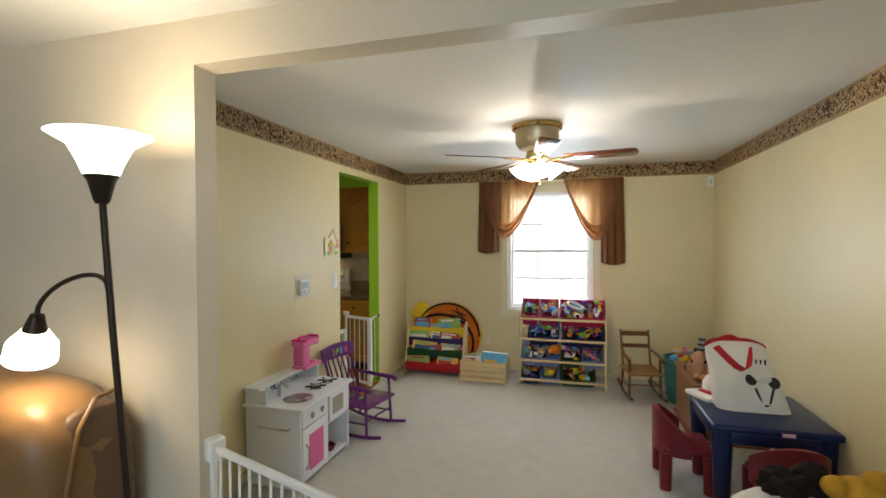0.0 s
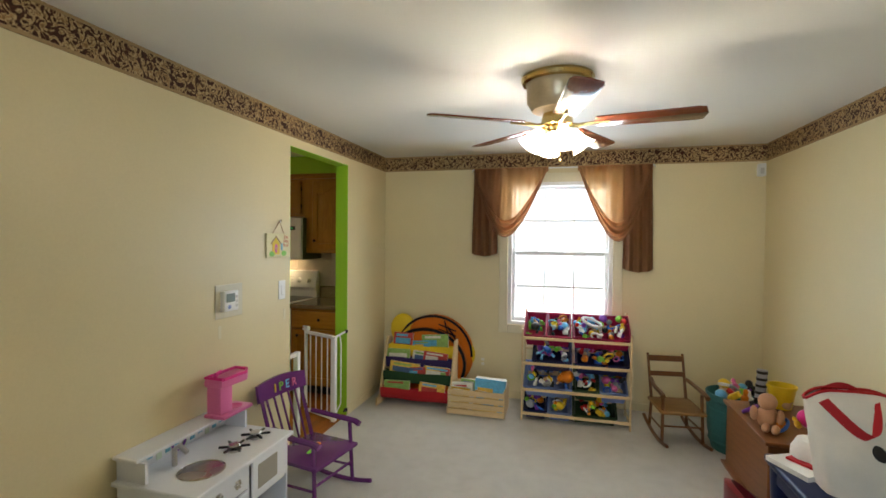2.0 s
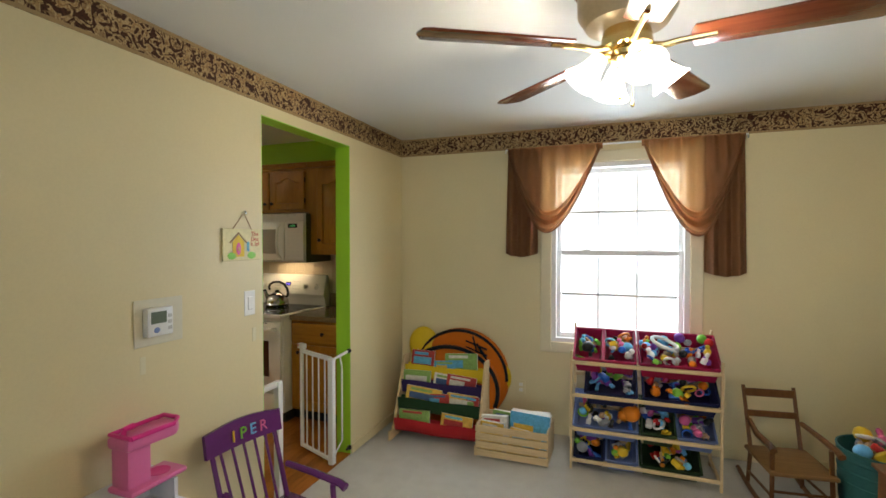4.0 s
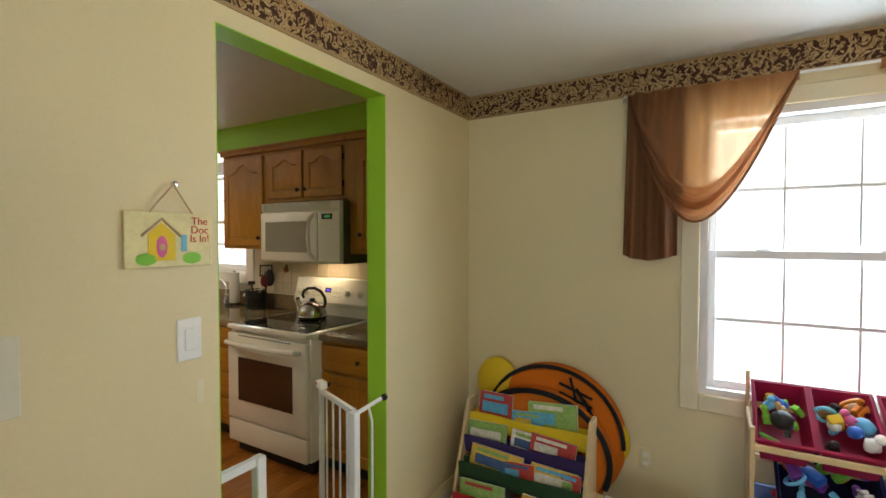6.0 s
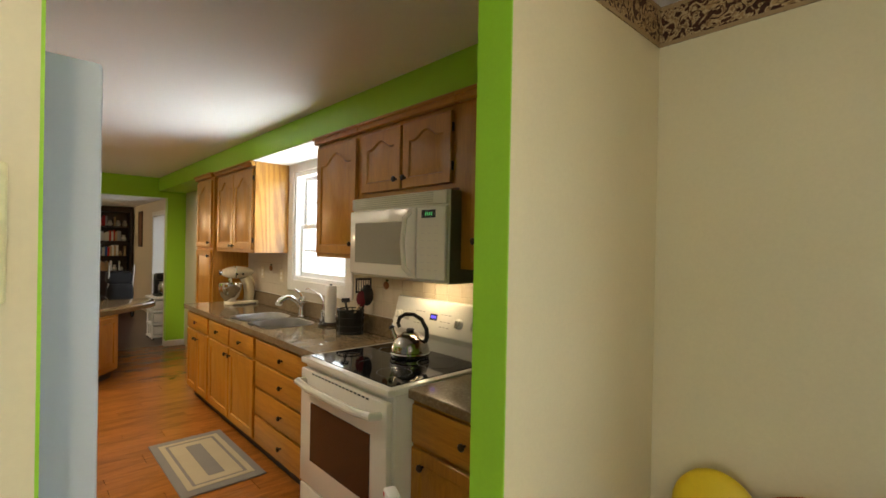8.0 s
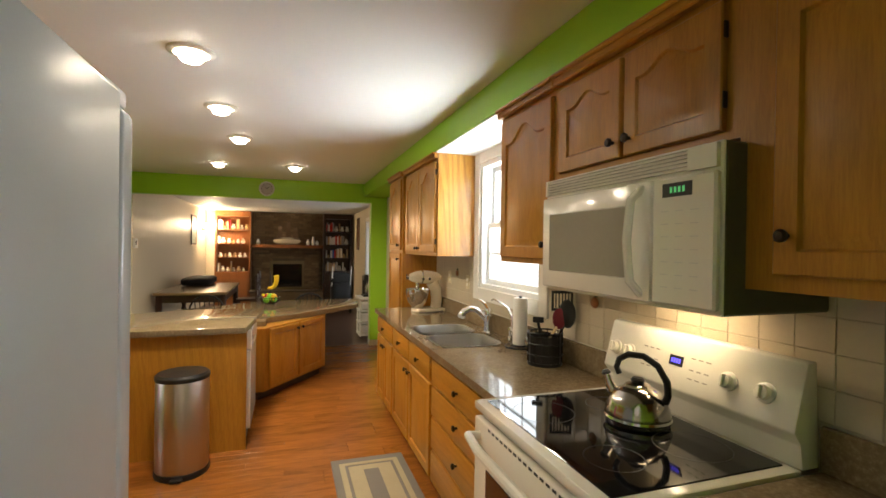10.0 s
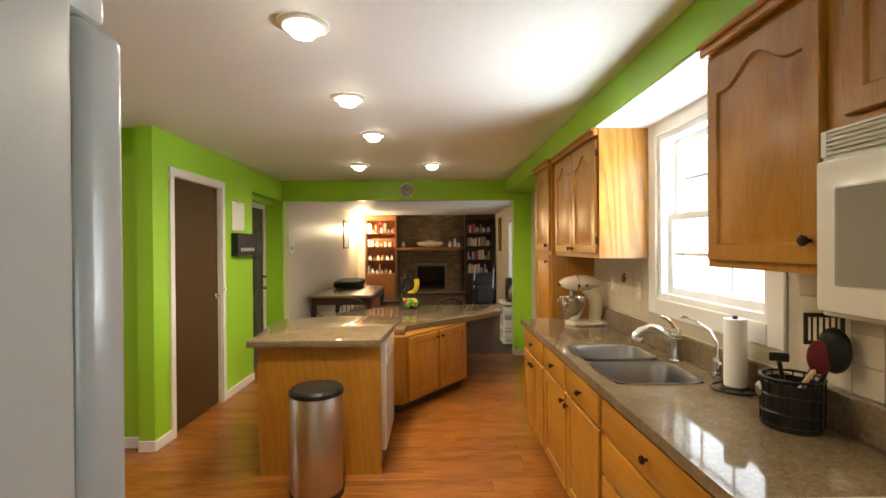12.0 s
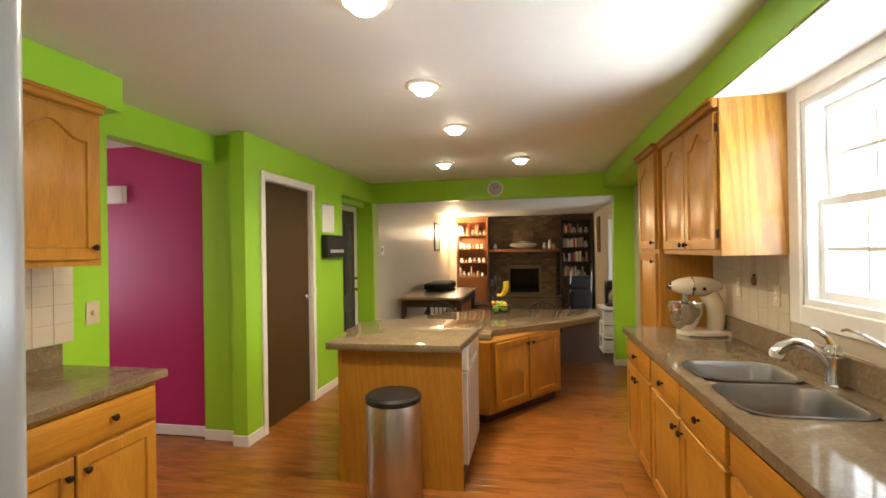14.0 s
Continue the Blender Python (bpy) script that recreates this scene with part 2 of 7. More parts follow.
ANTIQUE = paint("pale_antique_brass", (0.56, 0.46, 0.30), 0.33, 0.6, var=0.15, bumps=0.05)
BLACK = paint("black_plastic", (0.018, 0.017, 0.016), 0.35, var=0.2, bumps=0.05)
BRONZE = paint("dark_bronze", (0.035, 0.022, 0.014), 0.35, 0.6, var=0.2, bumps=0.05)
COOKTOP = paint("black_ceramic_glass", (0.006, 0.006, 0.007), 0.05, var=0.1, bumps=0)
DARKGLASS = paint("dark_oven_glass", (0.05, 0.025, 0.015), 0.08, var=0.15, bumps=0)
RINGGREY = paint("faint_burner_print", (0.035, 0.033, 0.03), 0.3, var=0.1, bumps=0)
GREYGLASS = paint("grey_oven_window", (0.34, 0.31, 0.26), 0.2, var=0.06, bumps=0)
PAPER = paint("white_paper", (0.80, 0.78, 0.72), 0.7, var=0.04, fine=150, bumps=0.2)
BROWNDOOR = paint("brown_door_paint", (0.075, 0.038, 0.006), 0.55, var=0.12, fine=40, stretch=(1, 1, 0.2))
GREYDOOR = paint("charcoal_door_paint", (0.06, 0.052, 0.05), 0.35, var=0.1)
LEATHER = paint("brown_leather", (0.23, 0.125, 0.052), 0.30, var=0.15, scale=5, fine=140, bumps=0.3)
# the same leather darkened, so the shade on side and base is in the colour
LEATHER_SHADE = paint("dark_leather_side", (0.13, 0.075, 0.045), 0.45, var=0.15, scale=5, fine=140, bumps=0.3)
PURPLE = paint("purple_gloss_paint", (0.13, 0.025, 0.15), 0.25, var=0.15, coat=0.3)
MAROON = paint("maroon_plastic", (0.15, 0.012, 0.02), 0.38, var=0.12)
NAVY = paint("navy_plastic", (0.006, 0.014, 0.062), 0.32, var=0.12, fine=120, bumps=0.12)
CANVAS = paint("cream_canvas", (0.74, 0.70, 0.62), 0.85, var=0.08, scale=7, fine=300, bumps=0.5)
RED = paint("red_cloth", (0.42, 0.015, 0.02), 0.6, var=0.12)
PINK = paint("pink_plastic", (0.68, 0.16, 0.36), 0.3, var=0.06)
HOTPINK = paint("hot_pink_plastic", (0.70, 0.03, 0.25), 0.3, var=0.06)
BINRED = paint("crimson_bin_plastic", (0.36, 0.012, 0.06), 0.3, var=0.08)
BINNAVY = paint("navy_bin_plastic", (0.012, 0.016, 0.07), 0.35, var=0.1)
BINBLUE = paint("periwinkle_bin_plastic", (0.20, 0.27, 0.52), 0.35, var=0.08)
BINGREEN = paint("dark_green_bin_plastic", (0.03, 0.06, 0.02), 0.4, var=0.1)
ORANGE = paint("orange_plush", (0.62, 0.15, 0.01), 0.9, var=0.12, fine=200, bumps=0.5)
BLACKCLOTH = paint("black_cloth_piping", (0.012, 0.011, 0.011), 0.8, var=0.2)
YELLOW = paint("yellow_plastic", (0.72, 0.50, 0.02), 0.45, var=0.08)
DKPURPLE = paint("dark_violet_cloth", (0.035, 0.02, 0.09), 0.8, var=0.15)
DKGREEN = paint("dark_green_cloth", (0.02, 0.055, 0.02), 0.8, var=0.15)
TEAL = paint("teal_wicker", (0.03, 0.13, 0.13), 0.6, var=0.25, fine=50, bumps=0.6)
RUSH = wood("woven_rush", (0.14, 0.065, 0.018), (0.28, 0.15, 0.05), "x", 0.7, coat=0)
SKYBLUE = paint("light_blue_card", (0.16, 0.45, 0.62), 0.5, var=0.1)
TILE = paint("cream_glazed_tile", (0.60, 0.51, 0.37), 0.22, var=0.06, bumps=0.03)
GROUT = paint("sand_grout", (0.50, 0.425, 0.31), 0.9, var=0.1)
BROWN_FUR = paint("dark_brown_plush", (0.013, 0.007, 0.005), 0.95, var=0.3, fine=160, bumps=0.8)
YELLOW_FUR = paint("golden_plush", (0.50, 0.27, 0.025), 0.95, var=0.15, fine=160, bumps=0.8)
SKIN_TOY = paint("tan_toy", (0.50, 0.27, 0.15), 0.6, var=0.1)
GREYPLASTIC = paint("pale_grey_plastic", (0.62, 0.60, 0.56), 0.35, var=0.06)
MINT = paint("pale_mint_card", (0.62, 0.70, 0.58), 0.6, var=0.1)
RUG_T = paint("tan_rug_weave", (0.42, 0.35, 0.22), 0.95, var=0.12, fine=220, bumps=0.6)
RUG_G = paint("grey_rug_weave", (0.20, 0.18, 0.155), 0.95, var=0.15, fine=220, bumps=0.6)
def lit_glass(name, c, strength, clear):
    """Frosted lamp glass: glows, and lets part of the bulb's light through."""
    m = glow(name, c, strength)
    nt = m.node_tree
    tr = nt.nodes.new("ShaderNodeBsdfTransparent")
    mx_ = nt.nodes.new("ShaderNodeMixShader")
    mx_.inputs[0].default_value = clear
    link(nt, nt.nodes["Principled BSDF"].outputs[0], mx_.inputs[1])
    link(nt, tr.outputs[0], mx_.inputs[2])
    link(nt, mx_.outputs[0], nt.nodes["Material Output"].inputs["Surface"])
    return m


FAN_SHADE = lit_glass("lit_tulip_glass", (1.0, 0.94, 0.84), 7.0, 0.45)
SHADE_ON = glow("lit_frosted_shade", (1.0, 0.93, 0.80), 5.0)
BULB_ON = glow("lit_bulb", (1.0, 0.90, 0.72), 28.0)
OUTSIDE = glow("bright_outdoors", (0.93, 0.97, 1.0), 1.25)
LED_BLUE = glow("blue_display", (0.10, 0.08, 0.9), 2.0)
PANE = glass("window_glass")
# one cloth, three browns: folds and tail are denser, with their shade painted in
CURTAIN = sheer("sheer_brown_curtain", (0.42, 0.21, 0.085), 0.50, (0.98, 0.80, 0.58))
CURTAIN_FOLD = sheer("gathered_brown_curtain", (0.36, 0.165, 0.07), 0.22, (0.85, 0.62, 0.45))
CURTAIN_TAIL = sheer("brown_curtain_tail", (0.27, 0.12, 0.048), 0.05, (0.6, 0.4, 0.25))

# ---- building helpers ----


def thing(name, x=0, y=0, z=0, rz=0, label="", category="", group="", kind=""):
    ob = new(name)
    ob.matrix_world = pose(x, y, z, 0, 0, rz)
    ob.empty_display_size = 0.05
    return tagged(ob, label, category, group, kind)


def smooth_by_angle(me, deg=35):
    if not me.polygons:
        return
    me.polygons.foreach_set("use_smooth", [True] * len(me.polygons))
    me.set_sharp_from_angle(angle=radians(deg))


def part(name, bm, material, parent=None, label="", m=None):
    """One mesh object under a thing or a part; m: its place there."""
    me = bpy.data.meshes.new(name)
    bm.to_mesh(me)
    bm.free()
    smooth_by_angle(me)
    for x in material if isinstance(material, (list, tuple)) else [material]:
        me.materials.append(x)
    ob = new(name, me)
    if parent:
        ob.parent = parent
    if m is not None:
        ob.matrix_basis = m
    return tagged(ob, label)


def again(ob, parent, m):
    """Another part on the same mesh."""
    o = new(ob.name.split(".")[0], ob.data)
    o.parent = parent
    o.matrix_basis = m
    return o


def solo(name, bm, material, label, category, group="", kind="", at=None):
    ob = part(name, bm, material, None, "", at)
    return tagged(ob, label, category, group, kind)


def box(x0, y0, z0, x1, y1, z1, bev=0.0, seg=1, bm=None):
    bm = bm or bmesh.new()
    r = bmesh.ops.create_cube(bm, size=1)
    bmesh.ops.scale(bm, vec=(abs(x1 - x0), abs(y1 - y0), abs(z1 - z0)), verts=r["verts"])
    bmesh.ops.translate(bm, vec=((x0 + x1) / 2, (y0 + y1) / 2, (z0 + z1) / 2), verts=r["verts"])
    if bev:
        es = {e for v in r["verts"] for e in v.link_edges}
        bmesh.ops.bevel(bm, geom=list(es), offset=bev, segments=seg, profile=0.5, affect="EDGES")
    return bm


def boxes(items, bev=0.0):
    bm = bmesh.new()
    for it in items:
        box(*it, bev=bev, bm=bm)
    return bm


def lathe(profile, seg=24, bm=None, at=(0, 0, 0), caps=True):
    """A turned shape from (radius, height) pairs."""
    bm = bm or bmesh.new()
    rings = []
    for r, z in profile:
        rings.append([bm.verts.new((at[0] + r * math.cos(2 * math.pi * i / seg), at[1] + r * math.sin(2 * math.pi * i / seg), at[2] + z)) for i in range(seg)])
    for a, b in zip(rings, rings[1:]):
        for i in range(seg):
            bm.faces.new((a[i], a[(i + 1) % seg], b[(i + 1) % seg], b[i]))
    if caps:
        if profile[0][0] > 1e-4:
            bm.faces.new(rings[0][::-1])
        if profile[-1][0] > 1e-4:
            bm.faces.new(rings[-1])
    return bm


def tube(pts, r, seg=8, bm=None, r1=None, caps=True):
    """A round bar along points, tapering from r to r1."""
    bm = bm or bmesh.new()
    pts = [Vector(p) for p in pts]
    rings, side = [], None
    for i, p in enumerate(pts):
        d = (pts[min(i + 1, len(pts) - 1)] - pts[max(i - 1, 0)]).normalized()
        if side is None:
            side = d.orthogonal().normalized()
        side = (side - d * side.dot(d)).normalized()
        up = d.cross(side)
        rr = r if r1 is None else r + (r1 - r) * i / (len(pts) - 1)
        rings.append([bm.verts.new(p + rr * (math.cos(2 * math.pi * k / seg) * side + math.sin(2 * math.pi * k / seg) * up)) for k in range(seg)])
    for a, b in zip(rings, rings[1:]):
        for k in range(seg):
            bm.faces.new((a[k], a[(k + 1) % seg], b[(k + 1) % seg], b[k]))
    if caps:
        bm.faces.new(rings[0][::-1])
        bm.faces.new(rings[-1])
    return bm


def ball(x, y, z, rx, ry=None, rz=None, bm=None, sub=2, rough=0.0, seed=0):
    bm = bm or bmesh.new()
    r = bmesh.ops.create_icosphere(bm, subdivisions=sub, radius=1)
    for v in r["verts"]:
        k = 1 + (rough * noise.noise(v.co * 2.2 + Vector((seed * 3.7, seed, 0))) if rough else 0)
        v.co = Vector((x + v.co.x * rx * k, y + v.co.y * (ry or rx) * k, z + v.co.z * (rz or rx) * k))
    return bm


def prism(poly, z0, z1, bev=0.0, bm=None):
    """An upright slab over a plan polygon (counter-clockwise)."""
    bm = bm or bmesh.new()
    lo = [bm.verts.new((x, y, z0)) for x, y in poly]
    hi = [bm.verts.new((x, y, z1)) for x, y in poly]
    fs = [bm.faces.new(lo[::-1]), bm.faces.new(hi)]
    n = len(poly)
    for i in range(n):
        fs.append(bm.faces.new((lo[i], lo[(i + 1) % n], hi[(i + 1) % n], hi[i])))
    if bev:
        bmesh.ops.bevel(bm, geom=list({e for f in fs for e in f.edges}), offset=bev, segments=2, profile=0.5, affect="EDGES")
    return bm


def grid(fn, nu, nv, thick=0.0):
    """A surface from fn(u, v), u and v from 0 to 1; thick: shell thickness."""
    bm = bmesh.new()
    vs = [[bm.verts.new(fn(i / nu, j / nv)) for j in range(nv + 1)] for i in range(nu + 1)]
    for i in range(nu):
        for j in range(nv):
            bm.faces.new((vs[i][j], vs[i + 1][j], vs[i + 1][j + 1], vs[i][j + 1]))
    if thick:
        bmesh.ops.recalc_face_normals(bm, faces=bm.faces)
        bmesh.ops.solidify(bm, geom=bm.faces[:], thickness=thick)
    return bm


def text_part(name, body, size, material, parent, m, depth=0.0008):
    cu = bpy.data.curves.new(name, "FONT")
    cu.body, cu.size, cu.extrude, cu.align_x, cu.align_y = body, size, depth, "CENTER", "CENTER"
    tmp = bpy.data.objects.new(name, cu)
    scene.collection.objects.link(tmp)
    me = bpy.data.meshes.new_from_object(tmp.evaluated_get(bpy.context.evaluated_depsgraph_get()))
    bpy.data.objects.remove(tmp)
    me.materials.append(material)
    ob = new(name, me)
    if parent:
        ob.parent = parent
    ob.matrix_basis = m
    return ob


def structure(name, bm, material, label="", category=""):
    return solo(name, bm, material, label, category, kind="structure")


# ---- rooms ----
H = 2.43          # ceiling of play room and kitchen
PX0, PX1, PY0, PY1 = -1.98, 1.55, 1.70, 5.67
KX0, KX1, KY0, KY1 = -8.88, -2.055, 2.02, 5.76
OP0, OP1, OPZ = 3.92, 4.80, 2.217

structure("floor_carpet", boxes([(-3.8, -3.6, -0.12, 1.75, 1.63, 0.0), (-2.0, 1.63, -0.12, 1.75, 5.83, 0.0)]), CARPET, "cream cut-pile carpet of the play room, slightly soiled", "carpet")
structure("subfloor_kitchen", box(-15.2, -0.6, -0.16, -2.0, 6.4, -0.03), DARKWOOD, "dark boards under the kitchen floor", "floor")

# party wall between play room and kitchen, with the cased opening
structure("wall_party", boxes([
    (-2.085, 1.70, 0, PX0, OP0, H), (-2.085, OP1, 0, PX0, 5.83, H), (-2.085, OP0, OPZ, PX0, OP1, H)]), CREAM,
    "smooth cream painted wall with an open doorway", "wall")
structure("wall_kitchen_east", boxes([
    (-2.093, 1.7, 0, -2.085, OP0, H), (-2.093, OP1, 0, -2.085, 5.9, H), (-2.093, OP0, OPZ, -2.085, OP1, H)]), GREEN, "lime green painted wall skin", "wall")
structure("opening_lining", boxes([
    (-2.095, OP0, 0, PX0 - 0.001, OP0 + 0.004, OPZ), (-2.095, OP1 - 0.004, 0, PX0 - 0.001, OP1, OPZ), (-2.095, OP0 + 0.004, OPZ - 0.004, PX0 - 0.001, OP1 - 0.004, OPZ)]),
    GREEN, "lime green painted reveal of the doorway", "door lining")
structure("wall_east", box(PX1, -3.6, 0, 1.75, 5.83, 2.6), CREAM, "smooth cream painted wall", "wall")


def wall_with_window(name, x0, x1, y, h, wx0, wx1, wz0, wz1, material, label, t=0.16, z0=0.0):
    return structure(name, boxes([
        (x0, y, z0, wx0, y + t, h), (wx1, y, z0, x1, y + t, h), (wx0, y, z0, wx1, y + t, wz0), (wx0, y, wz1, wx1, y + t, h)]), material, label, "wall")


wall_with_window("wall_north", PX0, PX1, PY1, H, -0.67, 0.31, 0.74, 2.14, CREAM, "smooth cream painted wall round a sash window")
wall_with_window("wall_kitchen_north", KX0, -2.05, KY1, H, -5.24, -4.32, 1.20, 2.16, BEIGE, "beige painted kitchen wall behind the counter")
structure("wall_wing", boxes([(-3.8, 1.585, 0, -1.345, 1.70, 2.48), (-1.345, 1.585, 2.28, PX1, 1.70, 2.48)]), BEIGE, "beige wall end and header of a wide cased opening", "wall")
structure("wall_living_west", box(-3.88, -3.6, 0, -3.8, 1.585, 2.6), BEIGE, "plain beige wall", "wall")
wall_with_window("wall_living_south", -3.8, PX1, -3.76, 2.6, -1.0, 1.3, 0.7, 2.1, BEIGE, "plain beige wall with a wide window")
structure("ceiling_living", box(-3.88, -3.6, 2.46, 1.75, 1.585, 2.58), CEIL, "white ceiling", "ceiling")
structure("ceiling_play", box(-2.05, 1.70, H, 1.75, 5.84, H + 0.1), CEIL, "white ceiling", "ceiling")
structure("ceiling_kitchen", box(-8.95, 1.9, H + 0.002, -2.05, 5.92, H + 0.1), CEIL, "white ceiling", "ceiling")

# wallpaper border under the ceiling
for nm, b3 in (("west", (PX0, 1.70, 2.28, PX0 + 0.003, PY1, H)), ("north", (PX0 + 0.003, PY1 - 0.003, 2.28, PX1 - 0.003, PY1, H)),
               ("east", (PX1 - 0.003, 1.70, 2.28, PX1, PY1, H))):
    o = structure("wallpaper_border_" + nm, box(*b3), BORDER, "brown and gold scrolled wallpaper border below the ceiling", "wallpaper border")
    x0, y0, z0, x1, y1, z1 = b3
    for zz in (z0, z1 - 0.014):
        if nm == "north":
            part("edge_band", box(x0, y0 - 0.002, zz, x1, y0, zz + 0.014), BORDER_EDGE, o)
        elif nm == "west":
            part("edge_band", box(x1, y0, zz, x1 + 0.002, y1 - 0.006, zz + 0.014), BORDER_EDGE, o)
        else:
            part("edge_band", box(x0 - 0.002, y0, zz, x0, y1 - 0.006, zz + 0.014), BORDER_EDGE, o)

for nm, b3 in (("west_a", (PX0, 1.70, 0, PX0 + 0.012, OP0, 0.07)), ("west_b", (PX0, OP1, 0, PX0 + 0.012, PY1, 0.07)),
               ("north", (PX0 + 0.012, PY1 - 0.012, 0, PX1 - 0.012, PY1, 0.07)), ("east", (PX1 - 0.012, 1.7, 0, PX1, PY1, 0.07))):
    structure("baseboard_" + nm, box(*b3, bev=0.004), CREAM, "low cream painted baseboard", "baseboard")

# kitchen shell
structure("wall_kitchen_south", boxes([
    (-5.09, 1.90, 0, -2.058, KY0, H), (-6.05, 1.90, 2.21, -5.09, KY0, H)]), GREEN, "lime green kitchen wall with an open doorway", "wall")
structure("wall_pier", boxes([(-6.17, 1.90, 0, -6.05, 2.21, H)]), GREEN, "lime green wall end beside a doorway", "wall")
structure("wall_pantry", boxes([
    (-6.235, 2.21, 0, -5.97, 2.33, H), (-7.84, 2.21, 0, -7.065, 2.33, H), (-7.065, 2.21, 2.115, -6.235, 2.33, H),
    (KX0, 2.21, 2.16, -7.84, 2.33, H)]), GREEN, "lime green wall with a closed closet door", "wall")
structure("wall_hall_niche", boxes([
    (-8.94, 1.98, 0, -8.88, 2.33, H), (-7.96, 1.98, 0, -7.84, 2.21, H), (-8.88, 1.98, 2.10, -7.96, 2.21, H - 0.2)]), GREEN, "lime green side of a door niche", "wall")
structure("wall_hall_back", box(-8.9, 1.6, 0, -6.2, 1.66, 2.5), GREEN, "plain green wall closing the niche", "wall")
structure("wall_plum", box(-6.16, -0.5, 0, -6.10, 1.90, 2.5), PLUM, "glossy plum red painted wall", "wall")
# window opening invented out of view, to let in the added hall lamp
structure("wall_plum_far", boxes([(-6.1, -0.56, 0, -5.5, -0.5, 2.5), (-4.5, -0.56, 0, -3.9, -0.5, 2.5), (-5.5, -0.56, 0, -4.5, -0.5, 0.85), (-5.5, -0.56, 1.95, -4.5, -0.5, 2.5), (-3.98, -0.5, 0, -3.9, 1.9, 2.5)]), PLUM, "unseen plum red painted wall with an added window opening", "wall")
structure("ceiling_hall", box(-6.16, -0.56, 2.40, -3.9, 1.90, 2.5), CEIL, "white ceiling", "ceiling")
structure("beam_end", boxes([(KX0 - 0.12, 2.33, 2.155, KX0, 5.52, H + 0.05), (KX0 - 0.12, 5.52, 0, KX0, 5.93, H + 0.05)]), GREEN,
          "lime green header over the wide opening to the family room", "beam")
structure("soffit_north", boxes([(-8.88, 5.405, 2.245, -2.058, KY1, H)]), [GREEN], "lime green soffit over the wall cabinets", "soffit")
structure("soffit_panel", box(-5.33, 5.412, 2.238, -4.19, KY1 - 0.01, 2.244), CEIL, "white underside of the soffit over the window", "soffit")
structure("soffit_south", box(-4.87, KY0, 2.245, -2.058, 2.36, H), GREEN, "lime green soffit over the wall cabinets", "soffit")
for nm, b3 in (("pantry_a", (-6.20, 2.33, 0, -5.97, 2.342, 0.085)), ("pantry_b", (-7.84, 2.33, 0, -7.10, 2.342, 0.085)), ("pier", (-6.05, 1.90, 0, -6.038, 2.21, 0.085)),
               ("pilaster", (-5.97, 2.21, 0, -5.958, 2.342, 0.085)), ("plum", (-6.10, -0.5, 0, -6.088, 1.9, 0.085)), ("end", (KX0, 5.52, 0, KX0 + 0.012, 5.76, 0.085)),
               ("end_side", (KX0 - 0.12, 5.508, 0, KX0 + 0.012, 5.52, 0.085))):
    structure("baseboard_" + nm, box(*b3, bev=0.004), TRIM, "white painted baseboard", "baseboard")

# family room shell
structure("wall_family_south", box(-14.75, 2.26, 0, -9.0, 2.38, 2.5), BEIGE, "plain beige wall", "wall")
structure("wall_family_west", box(-15.0, 2.2, 0, -14.75, 6.2, 2.5), BEIGE, "plain beige wall behind the chimney", "wall")
wall_with_window("wall_family_north", -14.75, -9.0, 6.0, 2.5, -12.3, -10.3, 0.05, 2.05, BEIGE, "beige wall with a glazed patio door")
structure("wall_family_east", boxes([(-9.06, 5.52, 0, -9.0, 6.0, 2.5)]), BEIGE, "plain beige wall", "wall")
structure("ceiling_family", box(-15, 2.2, 2.345, -9.0, 6.2, 2.45), CEIL, "white ceiling", "ceiling")
structure("floor_family", box(-15, 2.2, -0.03, -8.95, 6.2, -0.004), DARKWOOD, "dark wooden floor of the family room", "floor")
structure("floor_hall", box(-8.95, -0.6, -0.03, -3.9, 1.95, -0.006), FLOORWOOD, "varnished wooden hall floor", "floor")
structure("floor_niche", box(-8.9, 1.6, -0.03, -7.84, 2.3, -0.004), RUG_T, "tan tiled floor of the niche", "floor")

# outdoors
structure("ground", box(-60, 6.5, -0.5, 60, 70, -0.35), DKGREEN, "lawn outside the windows", "ground")
structure("backdrop", box(-20, 9.0, -0.4, 12, 9.1, 5), OUTSIDE, "bright overexposed outdoors beyond the windows", "backdrop")
structure("backdrop_street", box(-6, -9.1, -0.4, 6, -9.0, 5), OUTSIDE, "bright overexposed street beyond the window", "backdrop")


